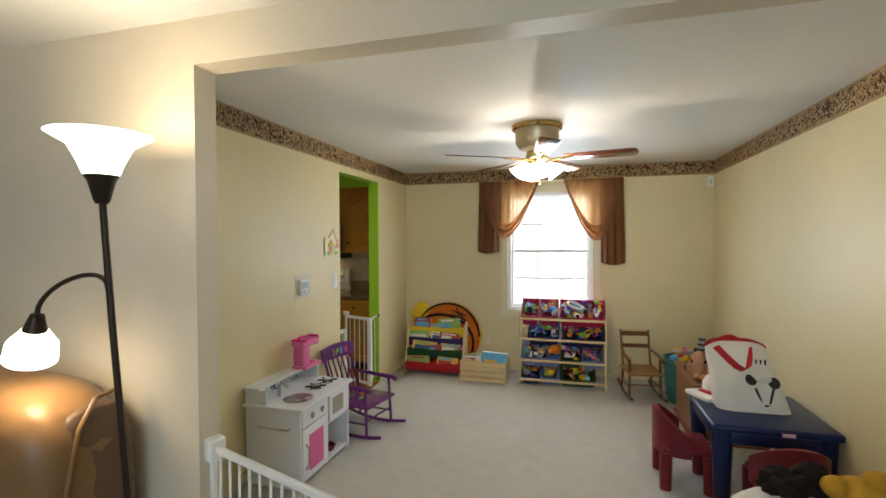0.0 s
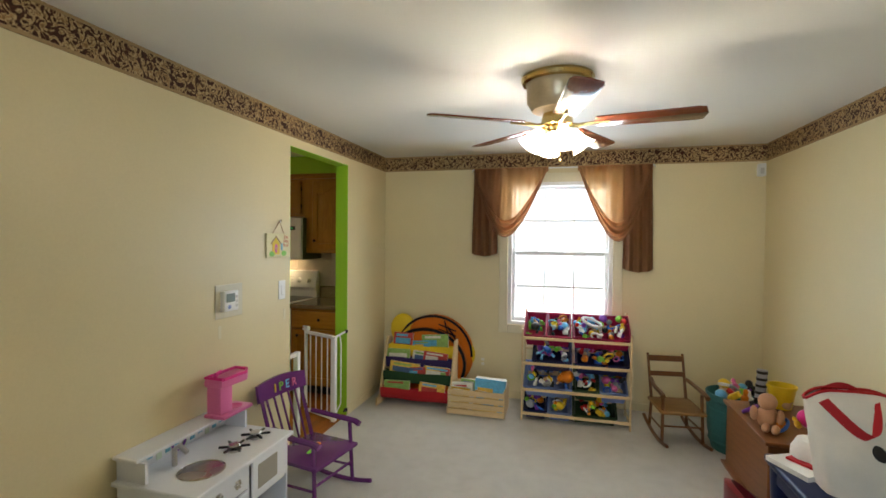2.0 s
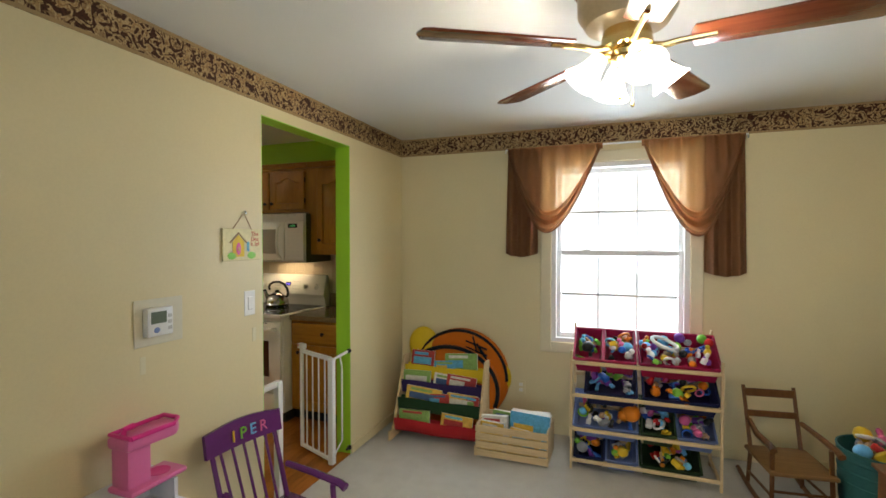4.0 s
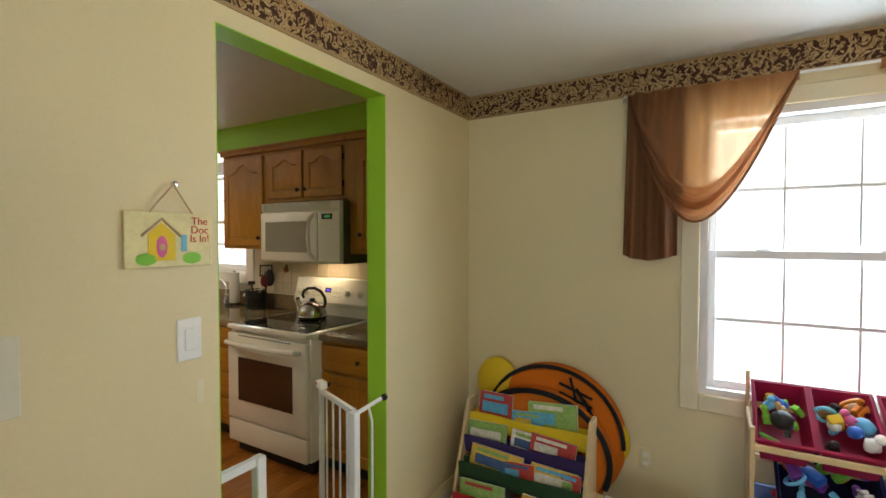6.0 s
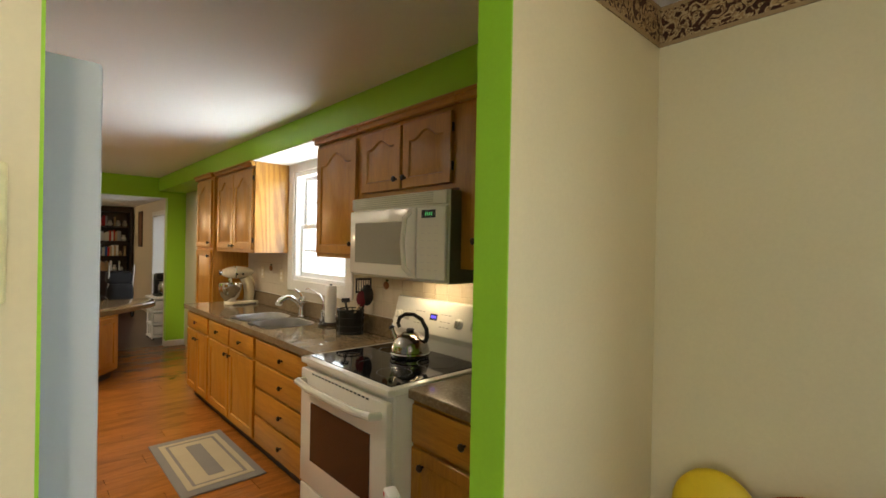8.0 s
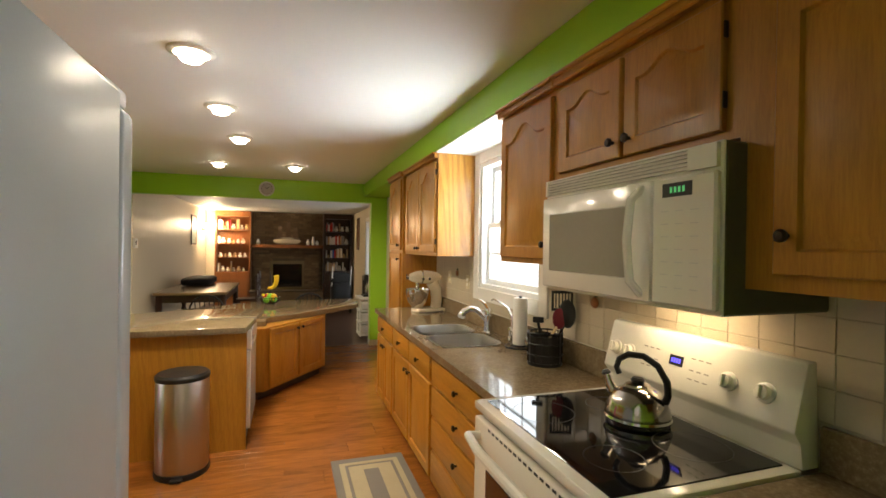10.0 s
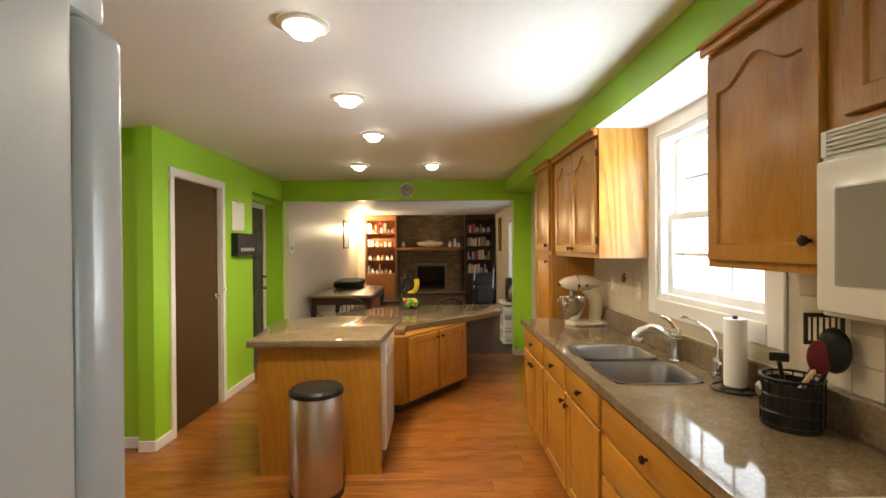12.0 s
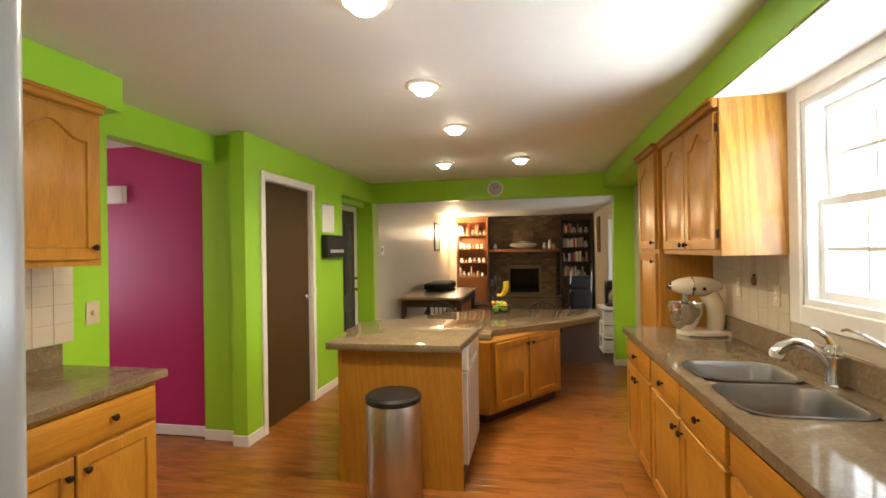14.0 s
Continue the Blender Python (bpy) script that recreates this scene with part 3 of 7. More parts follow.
def sash_window(name, wx0, wx1, wz0, wz1, y, mid, case, label, cols=3, rows=2, trim=None):
    """A double-hung window in its opening, with casing on the room side."""
    w = thing(name, 0, 0, 0, 0, label, "window", kind="structure")
    c = case
    part("casing", boxes([(wx0 - c, y - 0.018, wz0 - c, wx0, y, wz1 + c), (wx1, y - 0.018, wz0 - c, wx1 + c, y, wz1 + c),
                          (wx0, y - 0.018, wz1, wx1, y, wz1 + c), (wx0, y - 0.018, wz0 - c, wx1, y, wz0)], bev=0.005), trim or TRIM, w)
    part("jamb", boxes([(wx0, y, wz0, wx0 + 0.035, y + 0.14, wz1), (wx1 - 0.035, y, wz0, wx1, y + 0.14, wz1),
                        (wx0 + 0.035, y, wz1 - 0.035, wx1 - 0.035, y + 0.14, wz1), (wx0 + 0.035, y, wz0, wx1 - 0.035, y + 0.14, wz0 + 0.03)]), VINYL, w)
    a, b = wx0 + 0.035, wx1 - 0.035
    for nm, z0, z1, yy in (("lower_sash", wz0 + 0.03, mid + 0.02, y + 0.05), ("upper_sash", mid - 0.02, wz1 - 0.035, y + 0.085)):
        s = part(nm, boxes([(a, yy, z0, a + 0.035, yy + 0.03, z1), (b - 0.035, yy, z0, b, yy + 0.03, z1),
                            (a + 0.035, yy, z0, b - 0.035, yy + 0.03, z0 + 0.04), (a + 0.035, yy, z1 - 0.04, b - 0.035, yy + 0.03, z1)], bev=0.003), VINYL, w)
        ga, gb, gz0, gz1 = a + 0.035, b - 0.035, z0 + 0.04, z1 - 0.04
        p = part("pane", box(ga, yy + 0.012, gz0, gb, yy + 0.018, gz1), PANE, s)
        p.visible_shadow = False
        for i in range(1, cols):
            xx = ga + (gb - ga) * i / cols
            part("muntin", box(xx - 0.0055, yy + 0.013, gz0, xx + 0.0055, yy + 0.02, gz1), VINYL, s)
        for j in range(1, rows):
            zz = gz0 + (gz1 - gz0) * j / rows
            part("muntin", box(ga, yy + 0.0125, zz - 0.009, gb, yy + 0.0205, zz + 0.009), VINYL, s)
    for xx in (a + (b - a) * 0.25, a + (b - a) * 0.75):
        part("sash_lock", box(xx - 0.03, y + 0.035, mid + 0.02, xx + 0.03, y + 0.06, mid + 0.032, 0.004), VINYL, w)
    return w


sash_window("window_1", -0.67, 0.31, 0.74, 2.14, PY1, 1.445, 0.085, "white double-hung sash window with grilles and cream casing", trim=CREAM_TRIM)
sash_window("window_2", -5.24, -4.32, 1.20, 2.16, KY1, 1.675, 0.095, "white double-hung kitchen window over the sink")

# ---- kitchen ----


def arch(u):
    return 0.5 + 0.5 * math.cos(math.pi * min(1, abs(u) / 0.78))


def panel_door(w, h, arched=True, rail=0.055, t=0.02):
    """A raised-panel door lying in the xz plane, front towards -y."""
    bm = bmesh.new()
    n = 16

    def loop(inset, y, rise):
        pts = [(inset, inset), (w - inset, inset)]
        for i in range(n + 1):
            u = 1 - 2 * i / n
            x = w / 2 + u * (w / 2 - inset)
            drop = rise * (1 - arch(u))
            pts.append((x, h - inset - drop))
        return [bm.verts.new((x, y, z)) for x, z in pts]

    rise = min(0.07, h * 0.12) if arched else 0.0
    spec = [(0.0, 0.0, 0), (0.0, -t + 0.004, 0), (0.004, -t, 0), (rail, -t, rise), (rail + 0.006, -t + 0.009, rise), (rail + 0.012, -t + 0.009, rise),
            (rail + 0.038, -t + 0.001, rise)]
    loops = [loop(*s) for s in spec]
    for a, b in zip(loops, loops[1:]):
        k = len(a)
        for i in range(k):
            bm.faces.new((a[i], a[(i + 1) % k], b[(i + 1) % k], b[i]))
    bm.faces.new(loops[-1])
    bm.faces.new(loops[0][::-1])
    bmesh.ops.recalc_face_normals(bm, faces=bm.faces)
    return bm


def drawer_front(w, h, t=0.02):
    return box(0, -t, 0, w, 0, h, bev=0.006, seg=2)


def knob(parent, x, z, y=-0.02):
    return part("knob", lathe([(0.006, 0), (0.006, 0.012), (0.015, 0.017), (0.016, 0.024), (0.010, 0.030), (0.0, 0.031)], 12), BRONZE, parent,
                "round dark bronze knob", pose(x, y, z, 90, 0, 0))


def cabinet(name, x0, x1, y_front, y_back, z0, z1, fronts, label, group, facing=180, toe=0.0, crown=0.0, top=None):
    """fronts: (kind, u0, u1, z0, z1, knob u, knob z) in the cabinet's own width, seen from its front."""
    w, d = abs(x1 - x0), abs(y_back - y_front)
    # facing 0: front looks towards -y; 180: towards +y
    m = (x0, y_front, 0, 0) if facing == 0 else (x1, y_front, 0, 180)
    c = thing(name, *m, label=label, category="cabinet", group=group)
    if top:
        part("face_frame", box(0, 0, top, w, 0.02, z1), OAK_X, c)
    part("body", box(0, 0, z0 + toe, w, d, top or z1), OAK_Z, c)
    # recessed foot in black, which puts the shade under the doors into the colour
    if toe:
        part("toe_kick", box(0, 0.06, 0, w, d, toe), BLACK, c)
    if crown:
        part("crown_moulding", boxes([(-0.0, -0.035, z1 - crown, w, 0.0, z1), (0.0, -0.05, z1 - crown * 0.45, w, -0.035, z1)], bev=0.006), OAK_X, c)
    for kind, u0, u1, a, b, ku, kz in fronts:
        ww, hh = u1 - u0, b - a
        if kind == "drawer":
            f = part("drawer", drawer_front(ww, hh), OAK_X, c, m=pose(u0, -0.001, a))
        else:
            f = part("door", panel_door(ww, hh, kind == "arch"), OAK_Z, c, m=pose(u0, -0.001, a))
        if ku is not None:
            knob(f, ku - u0, kz - a)
        if kind == "arch":
            hx = 0.0 if ku is None or (ku - u0) > ww / 2 else ww
            for hz in (0.06, hh - 0.1):
                part("hinge", box(hx - 0.004, -0.016, hz, hx + 0.004, 0.0, hz + 0.045, 0.002), BRONZE, f)
    return c


UF = 5.435        # face of the wall cabinets
UZ0, UZ1 = 1.435, 2.245
GU = "kitchen wall cabinets"
cabinet("wall_cabinet", -4.19, -3.64, UF, KY1, UZ0, UZ1, [("arch", 0.025, 0.515, UZ0 + 0.025, UZ1 - 0.075, 0.485, UZ0 + 0.09)],
        "honey oak wall cabinet with one arched raised-panel door", GU, 0, crown=0.05)
cabinet("wall_cabinet", -3.64, -2.80, UF, KY1, 1.80, UZ1, [("arch", 0.03, 0.405, 1.825, UZ1 - 0.075, 0.375, 1.88), ("arch", 0.425, 0.80, 1.825, UZ1 - 0.075, 0.455, 1.88)],
        "honey oak wall cabinet with two arched doors over the microwave", GU, 0, crown=0.05)
cabinet("wall_cabinet", -2.80, -2.095, UF, KY1, UZ0 - 0.02, UZ1, [("arch", 0.10, 0.66, UZ0 + 0.02, UZ1 - 0.075, 0.135, UZ0 + 0.11)],
        "dark honey oak wall cabinet with an arched door beside the doorway", GU, 0, crown=0.05)
cabinet("wall_cabinet", -6.345, -5.33, UF, KY1, UZ0, UZ1, [("arch", 0.06, 0.52, UZ0 + 0.03, UZ1 - 0.075, 0.49, UZ0 + 0.06), ("arch", 0.535, 0.995, UZ0 + 0.03, UZ1 - 0.075, 0.565, UZ0 + 0.06)],
        "honey oak wall cabinet with two arched doors and a figured side", GU, 0, crown=0.05)
part("side_panel", box(1.0155, 0.002, UZ0 + 0.002, 1.0185, 0.32, UZ1 - 0.001), OAK_FIG, bpy.data.objects["wall_cabinet.003"], "figured oak side panel")
cabinet("pantry_cabinet", -6.93, -6.35, UF - 0.03, KY1, 0.0, UZ1, [("arch", 0.04, 0.54, 1.47, UZ1 - 0.075, 0.50, 1.52), ("flat", 0.04, 0.54, 0.62, 1.44, 0.50, 1.38), ("flat", 0.04, 0.54, 0.12, 0.59, 0.50, 0.5)],
        "tall honey oak pantry cabinet with an arched upper door", GU, 0, toe=0.1, crown=0.05)
cabinet("wall_cabinet", -4.75, -4.22, 2.34, KY0, UZ0, UZ1, [("arch", 0.03, 0.50, UZ0 + 0.03, UZ1 - 0.075, 0.47, UZ0 + 0.09)],
        "honey oak wall cabinet with an arched raised-panel door beside the refrigerator", GU, 180, crown=0.05)
cabinet("wall_cabinet", -4.22, -3.3, 2.34, KY0, UZ0, UZ1, [("arch", 0.03, 0.455, UZ0 + 0.03, UZ1 - 0.075, 0.425, UZ0 + 0.09), ("arch", 0.465, 0.89, UZ0 + 0.03, UZ1 - 0.075, 0.495, UZ0 + 0.09)],
        "honey oak wall cabinet with two arched doors beside the refrigerator", GU, 180, crown=0.05)

BF = 5.175        # face of the base cabinets
GB = "kitchen base cabinets"
BT = 0.868
cabinet("base_cabinet", -6.30, -5.62, BF, KY1, 0, BT, [("drawer", 0.02, 0.66, 0.70, 0.845, 0.34, 0.772), ("flat", 0.02, 0.335, 0.125, 0.68, 0.30, 0.62), ("flat", 0.345, 0.66, 0.125, 0.68, 0.38, 0.62)],
        "honey oak base cabinet with a drawer over two doors", GB, 0, toe=0.1)
cabinet("base_cabinet", -5.62, -4.55, BF, KY1, 0, BT, [("drawer", 0.02, 0.525, 0.70, 0.845, 0.27, 0.772), ("drawer", 0.545, 1.05, 0.70, 0.845, 0.80, 0.772),
        ("flat", 0.02, 0.525, 0.125, 0.68, 0.49, 0.63), ("flat", 0.545, 1.05, 0.125, 0.68, 0.58, 0.63)], "honey oak sink base cabinet with false drawers over two doors", GB, 0, toe=0.1, top=0.70)
cabinet("base_cabinet", -4.55, -3.62, BF, KY1, 0, BT, [("drawer", 0.02, 0.91, a, b, 0.465, (a + b) / 2) for a, b in ((0.70, 0.845), (0.515, 0.685), (0.32, 0.50), (0.125, 0.305))],
        "honey oak base cabinet with four stacked drawers", GB, 0, toe=0.1)
cabinet("base_cabinet", -2.80, -2.095, BF, KY1, 0, BT, [("drawer", 0.02, 0.72, 0.68, 0.845, 0.34, 0.765), ("flat", 0.02, 0.72, 0.125, 0.66, 0.10, 0.60)],
        "honey oak base cabinet with a drawer beside the doorway", GB, 0, toe=0.1)
cabinet("base_cabinet", -4.76, -3.9, 2.64, KY0, 0, BT, [("drawer", 0.02, 0.84, 0.69, 0.845, 0.60, 0.77), ("flat", 0.02, 0.425, 0.125, 0.67, 0.39, 0.60), ("flat", 0.435, 0.84, 0.125, 0.67, 0.47, 0.60)],
        "honey oak base cabinet with drawer and two doors near refrigerator", GB, 180, toe=0.1)
cabinet("base_cabinet", -3.9, -3.2, 2.64, KY0, 0, BT, [("drawer", 0.02, 0.68, 0.69, 0.845, 0.35, 0.77), ("flat", 0.02, 0.68, 0.125, 0.67, 0.10, 0.60)],
        "honey oak base cabinet with a drawer over one door", GB, 180, toe=0.1)

# counters: the long run is built round the sink bowls
SB = ((-5.26, -4.93), (-4.87, -4.50))   # sink bowls in x
SY0, SY1 = 5.215, 5.605
CF = 5.135
ct = thing("countertop", -6.33, CF, 0, 0, "brown speckled laminate countertop with a sink cut-out", "countertop")
for b6 in ((-6.33, CF, 0.87, SB[0][0], 5.74, 0.91), (SB[1][1], CF, 0.87, -3.585, 5.74, 0.91), (SB[0][0], CF, 0.87, SB[1][1], SY0, 0.91),
           (SB[0][0], SY1, 0.87, SB[1][1], 5.74, 0.91), (SB[0][1], SY0, 0.87, SB[1][0], SY1, 0.905)):
    part("slab", box(*b6), COUNTER, ct, m=Matrix.Translation((6.33, -CF, 0)))
part("backsplash", box(-6.33, 5.722, 0.91, -3.585, 5.742, 1.035, 0.004), COUNTER, ct, m=Matrix.Translation((6.33, -CF, 0)))
ct = thing("countertop", -2.785, CF, 0, 0, "brown speckled laminate countertop beside the range", "countertop")
part("slab", box(0, 0, 0.87, 0.69, 0.605, 0.91, 0.004), COUNTER, ct)
part("backsplash", box(0, 0.587, 0.91, 0.69, 0.607, 1.035, 0.004), COUNTER, ct)
ct = thing("countertop", -4.80, KY0, 0, 0, "brown speckled laminate countertop with a short backsplash", "countertop")
part("slab", box(0, 0.02, 0.87, 1.65, 0.66, 0.91, 0.004), COUNTER, ct)
part("backsplash", box(0, 0.001, 0.87, 1.65, 0.02, 1.02, 0.004), COUNTER, ct)

sink = thing("kitchen_sink", -4.88, 5.41, 0.91, 0, "double-bowl stainless steel sink set in the countertop", "sink")


def bowl_bm(x0, x1, y0, y1, depth, left):
    bm = bmesh.new()
    loops = []
    for inset, z, r in ((-0.018, 0.004, 0.10), (0.0, 0.004, 0.09), (0.006, -0.01, 0.085), (0.02, -depth + 0.03, 0.08), (0.05, -depth, 0.06)):
        a0, a1, b0, b1 = x0 + inset, x1 - inset, y0 + inset, y1 - inset
        pts = []
        for cx, cy, st in ((a1 - r, b1 - r, 0), (a0 + r, b1 - r, 90), (a0 + r, b0 + r, 180), (a1 - r, b0 + r, 270)):
            for k in range(6):
                an = radians(st + 18 * k)
                pts.append((cx + r * math.cos(an), cy + r * math.sin(an), z))
        loops.append([bm.verts.new(p) for p in pts])
    for a, b in zip(loops, loops[1:]):
        for i in range(len(a)):
            bm.faces.new((a[i], a[(i + 1) % len(a)], b[(i + 1) % len(a)], b[i]))
    bm.faces.new(loops[-1])
    return bm


for i, (a, b) in enumerate(SB):
    bw = part("bowl", bowl_bm(a + 4.88, b + 4.88, SY0 - 5.41, SY1 - 5.41, 0.17, i == 0), SINK, sink)
    part("drain", lathe([(0.04, -0.168), (0.04, -0.165), (0.03, -0.163), (0.0, -0.166)], 16, at=((a + b) / 2 + 4.88, 0.0, 0)), CHROME, bw)

fc = thing("kitchen_faucet", -4.885, 5.675, 0.91, 0, "chrome pull-out kitchen faucet with a single lever", "faucet")
part("base", lathe([(0.036, 0), (0.036, 0.008), (0.030, 0.014), (0.027, 0.06), (0.028, 0.115), (0.031, 0.125), (0.029, 0.155), (0.022, 0.17), (0.0, 0.175)], 20), CHROME, fc)
part("collar", lathe([(0.031, 0.118), (0.033, 0.122), (0.031, 0.126)], 20, caps=False), CHROME, fc)
part("spout", tube([(0.0, -0.01, 0.085), (-0.01, -0.045, 0.135), (-0.02, -0.085, 0.165), (-0.03, -0.125, 0.170), (-0.04, -0.165, 0.150), (-0.045, -0.182, 0.125)], 0.019, 14, r1=0.026), CHROME, fc)
part("spray_head", lathe([(0.020, 0), (0.027, 0.012), (0.027, 0.030), (0.022, 0.034)], 16), GREYPLASTIC, fc, m=pose(-0.047, -0.186, 0.102, -14, 0, 0))
part("lever", tube([(0, 0, 0.165), (-0.012, -0.012, 0.195), (-0.030, -0.040, 0.222), (-0.036, -0.060, 0.228)], 0.013, 10, r1=0.008), CHROME, fc)
fc2 = thing("filter_faucet", -4.555, 5.69, 0.91, 0, "slim chrome water filter tap with a long arched spout", "faucet")
part("base", lathe([(0.025, 0), (0.025, 0.03), (0.018, 0.035), (0.018, 0.075), (0.022, 0.08), (0.02, 0.095), (0, 0.1)], 14), CHROME, fc2)
part("spout", tube([(0.0, 0.0, 0.09), (0.005, 0, 0.16), (-0.05, 0, 0.21), (-0.16, -0.005, 0.235), (-0.25, -0.01, 0.245), (-0.28, -0.01, 0.235)], 0.006, 8), CHROME, fc2)
part("lever", tube([(0.0, 0, 0.07), (0.05, -0.02, 0.085)], 0.008, 8), CHROME, fc2)

# range
RX0, RX1 = -3.58, -2.79
rg = thing("electric_range", (RX0 + RX1) / 2, 5.36, 0, 0, "white freestanding electric range with a black glass cooktop", "range")
hw = (RX1 - RX0) / 2
part("body", box(-hw, -0.29, 0.09, hw, 0.36, 0.885, 0.006), WHITE, rg)
part("plinth", box(-hw + 0.02, -0.25, 0, hw - 0.02, 0.34, 0.09), BLACK, rg)
top = part("cooktop_rim", box(-hw, -0.325, 0.885, hw, 0.31, 0.918, 0.008, 2), WHITE, rg)
part("glass_top", box(-hw + 0.035, -0.285, 0.916, hw - 0.035, 0.285, 0.9215, 0.002), COOKTOP, top)
for bx, by, br in ((-0.19, -0.14, 0.11), (0.19, -0.14, 0.085), (-0.19, 0.14, 0.085), (0.19, 0.14, 0.11)):
    part("burner_ring", lathe([(br, 0.9214), (br, 0.9219), (br - 0.003, 0.9219), (br - 0.003, 0.9214)], 40, at=(bx, by, 0), caps=False), RINGGREY, top)
dr = part("oven_door", box(-hw + 0.006, -0.325, 0.26, hw - 0.006, -0.292, 0.86, 0.008, 2), WHITE, rg)
part("oven_window", prism([(-0.27, -0.329), (0.27, -0.329), (0.27, -0.324), (-0.27, -0.324)], 0.40, 0.70, 0.0), DARKGLASS, dr)
part("handle", tube([(-0.34, -0.325, 0.80), (-0.335, -0.37, 0.805), (-0.2, -0.385, 0.80), (0.2, -0.385, 0.80), (0.335, -0.37, 0.805), (0.34, -0.325, 0.80)], 0.018, 10), WHITE, dr)
for i in range(16):
    part("vent_slot", box(-0.26 + i * 0.033, -0.3265, 0.845, -0.24 + i * 0.033, -0.3245, 0.853), BLACK, dr)
part("drawer", box(-hw + 0.006, -0.322, 0.095, hw - 0.006, -0.292, 0.25, 0.008, 2), WHITE, rg)
bm = bmesh.new()
pts = [(0.31, 0.915), (0.30, 0.985), (0.275, 1.02), (0.325, 1.205), (0.36, 1.21), (0.375, 0.915)]
lo = [bm.verts.new((-hw, y, z)) for y, z in pts]
hi = [bm.verts.new((hw, y, z)) for y, z in pts]
bm.faces.new(lo)
bm.faces.new(hi[::-1])
for i in range(len(pts)):
    bm.faces.new((lo[i], hi[i], hi[(i + 1) % len(pts)], lo[(i + 1) % len(pts)]))
bmesh.ops.recalc_face_normals(bm, faces=bm.faces)
bmesh.ops.bevel(bm, geom=bm.edges[:], offset=0.006, segments=2, profile=0.5, affect="EDGES")
bg = part("control_panel", bm, WHITE, rg)
tilt = -math.degrees(math.atan2(0.05, 0.185))
for kx in (-0.34, -0.26, 0.18, 0.30):
    k = part("control_knob", lathe([(0.03, 0), (0.03, 0.006), (0.022, 0.01), (0.02, 0.026), (0.0, 0.028)], 18), WHITE, bg, "round white control knob", pose(kx, 0.297, 1.10, 90 + tilt, 0, 0))
    part("grip", box(-0.005, -0.02, 0.026, 0.005, 0.02, 0.036, 0.003), WHITE, k)
part("display", box(-0.06, -0.002, -0.018, 0.0, 0.002, 0.018), BLACK, bg, "dark clock display", pose(0, 0.3015, 1.115, tilt, 0, 0))
part("digits", boxes([(-0.05 + i * 0.011, -0.0035, -0.008, -0.044 + i * 0.011, -0.0015, 0.008) for i in range(4)]), LED_BLUE, bg, "glowing blue digits", pose(0, 0.3015, 1.115, tilt, 0, 0))
part("print", boxes([(-0.19 + i * 0.03, -0.002, z, -0.172 + i * 0.03, 0.0015, z + 0.004) for i in range(3) for z in (-0.05, -0.02, 0.02)] +
                         [(0.03 + i * 0.03, -0.002, z, 0.048 + i * 0.03, 0.0015, z + 0.004) for i in range(3) for z in (-0.05, -0.02, 0.02)]), GREYGLASS, bg, m=pose(0, 0.302, 1.115, tilt, 0, 0))

# microwave
mw = thing("microwave_oven", -3.19, 5.55, 1.345, 0, "white over-the-range microwave oven with a vent grille", "microwave")
# dark case colour takes in the shadow between microwave and wall cabinets
part("body", box(-0.41, -0.185, 0, 0.41, 0.20, 0.44, 0.006), SHADED_CASE, mw, "dark olive steel case with its shade in the colour")
part("front_frame", boxes([(-0.41, -0.192, 0.0, 0.41, -0.184, 0.44)], 0.002), WHITE, mw)
part("vent_grille", boxes([(-0.40, -0.205, 0.375, -0.385, -0.19, 0.435), (0.31, -0.205, 0.375, 0.40, -0.19, 0.435)] +
                          [(-0.385, -0.203, 0.379 + i * 0.0105, 0.31, -0.19, 0.384 + i * 0.0105) for i in range(6)]), WHITE, mw)
md = part("door", box(-0.405, -0.215, 0.012, 0.19, -0.19, 0.365, 0.008, 2), WHITE, mw)
part("window", box(-0.35, -0.2165, 0.075, 0.105, -0.212, 0.30, 0.004), GREYGLASS, md)
part("handle", tube([(0.155, -0.21, 0.03), (0.145, -0.245, 0.07), (0.142, -0.255, 0.19), (0.145, -0.245, 0.31), (0.155, -0.21, 0.35)], 0.013, 8), WHITE, md)
pn = part("control_panel", box(0.195, -0.212, 0.012, 0.405, -0.19, 0.365, 0.006), WHITE, mw)
part("display", box(0.235, -0.2135, 0.31, 0.335, -0.21, 0.348), BLACK, pn)
part("digits", boxes([(0.262 + i * 0.014, -0.2142, 0.321, 0.270 + i * 0.014, -0.2134, 0.337) for i in range(4)]), LED_GREEN, pn, "dim green clock digits")
for j in range(7):
    for i in range(3):
        part("key", box(0.230 + i * 0.05, -0.2128, 0.06 + j * 0.035, 0.256 + i * 0.05, -0.2115, 0.0628 + j * 0.035), GREYPLASTIC, pn)

# refrigerator with its back to the party wall
fr = thing("refrigerator", -2.62, 3.53, 0, 0, "white textured refrigerator standing beside the doorway", "refrigerator")
part("body", box(-0.425, -0.48, 0.03, 0.375, 0.48, 1.825, 0.008, 2), FRIDGE, fr)
# gasket strip, greyed to give the shadow in the gap behind the doors
part("door_gasket", box(-0.438, -0.465, 0.09, -0.424, 0.455, 1.79, 0.003), GASKET_SHADOW, fr, "grey door gasket that carries the shadow of the gap")
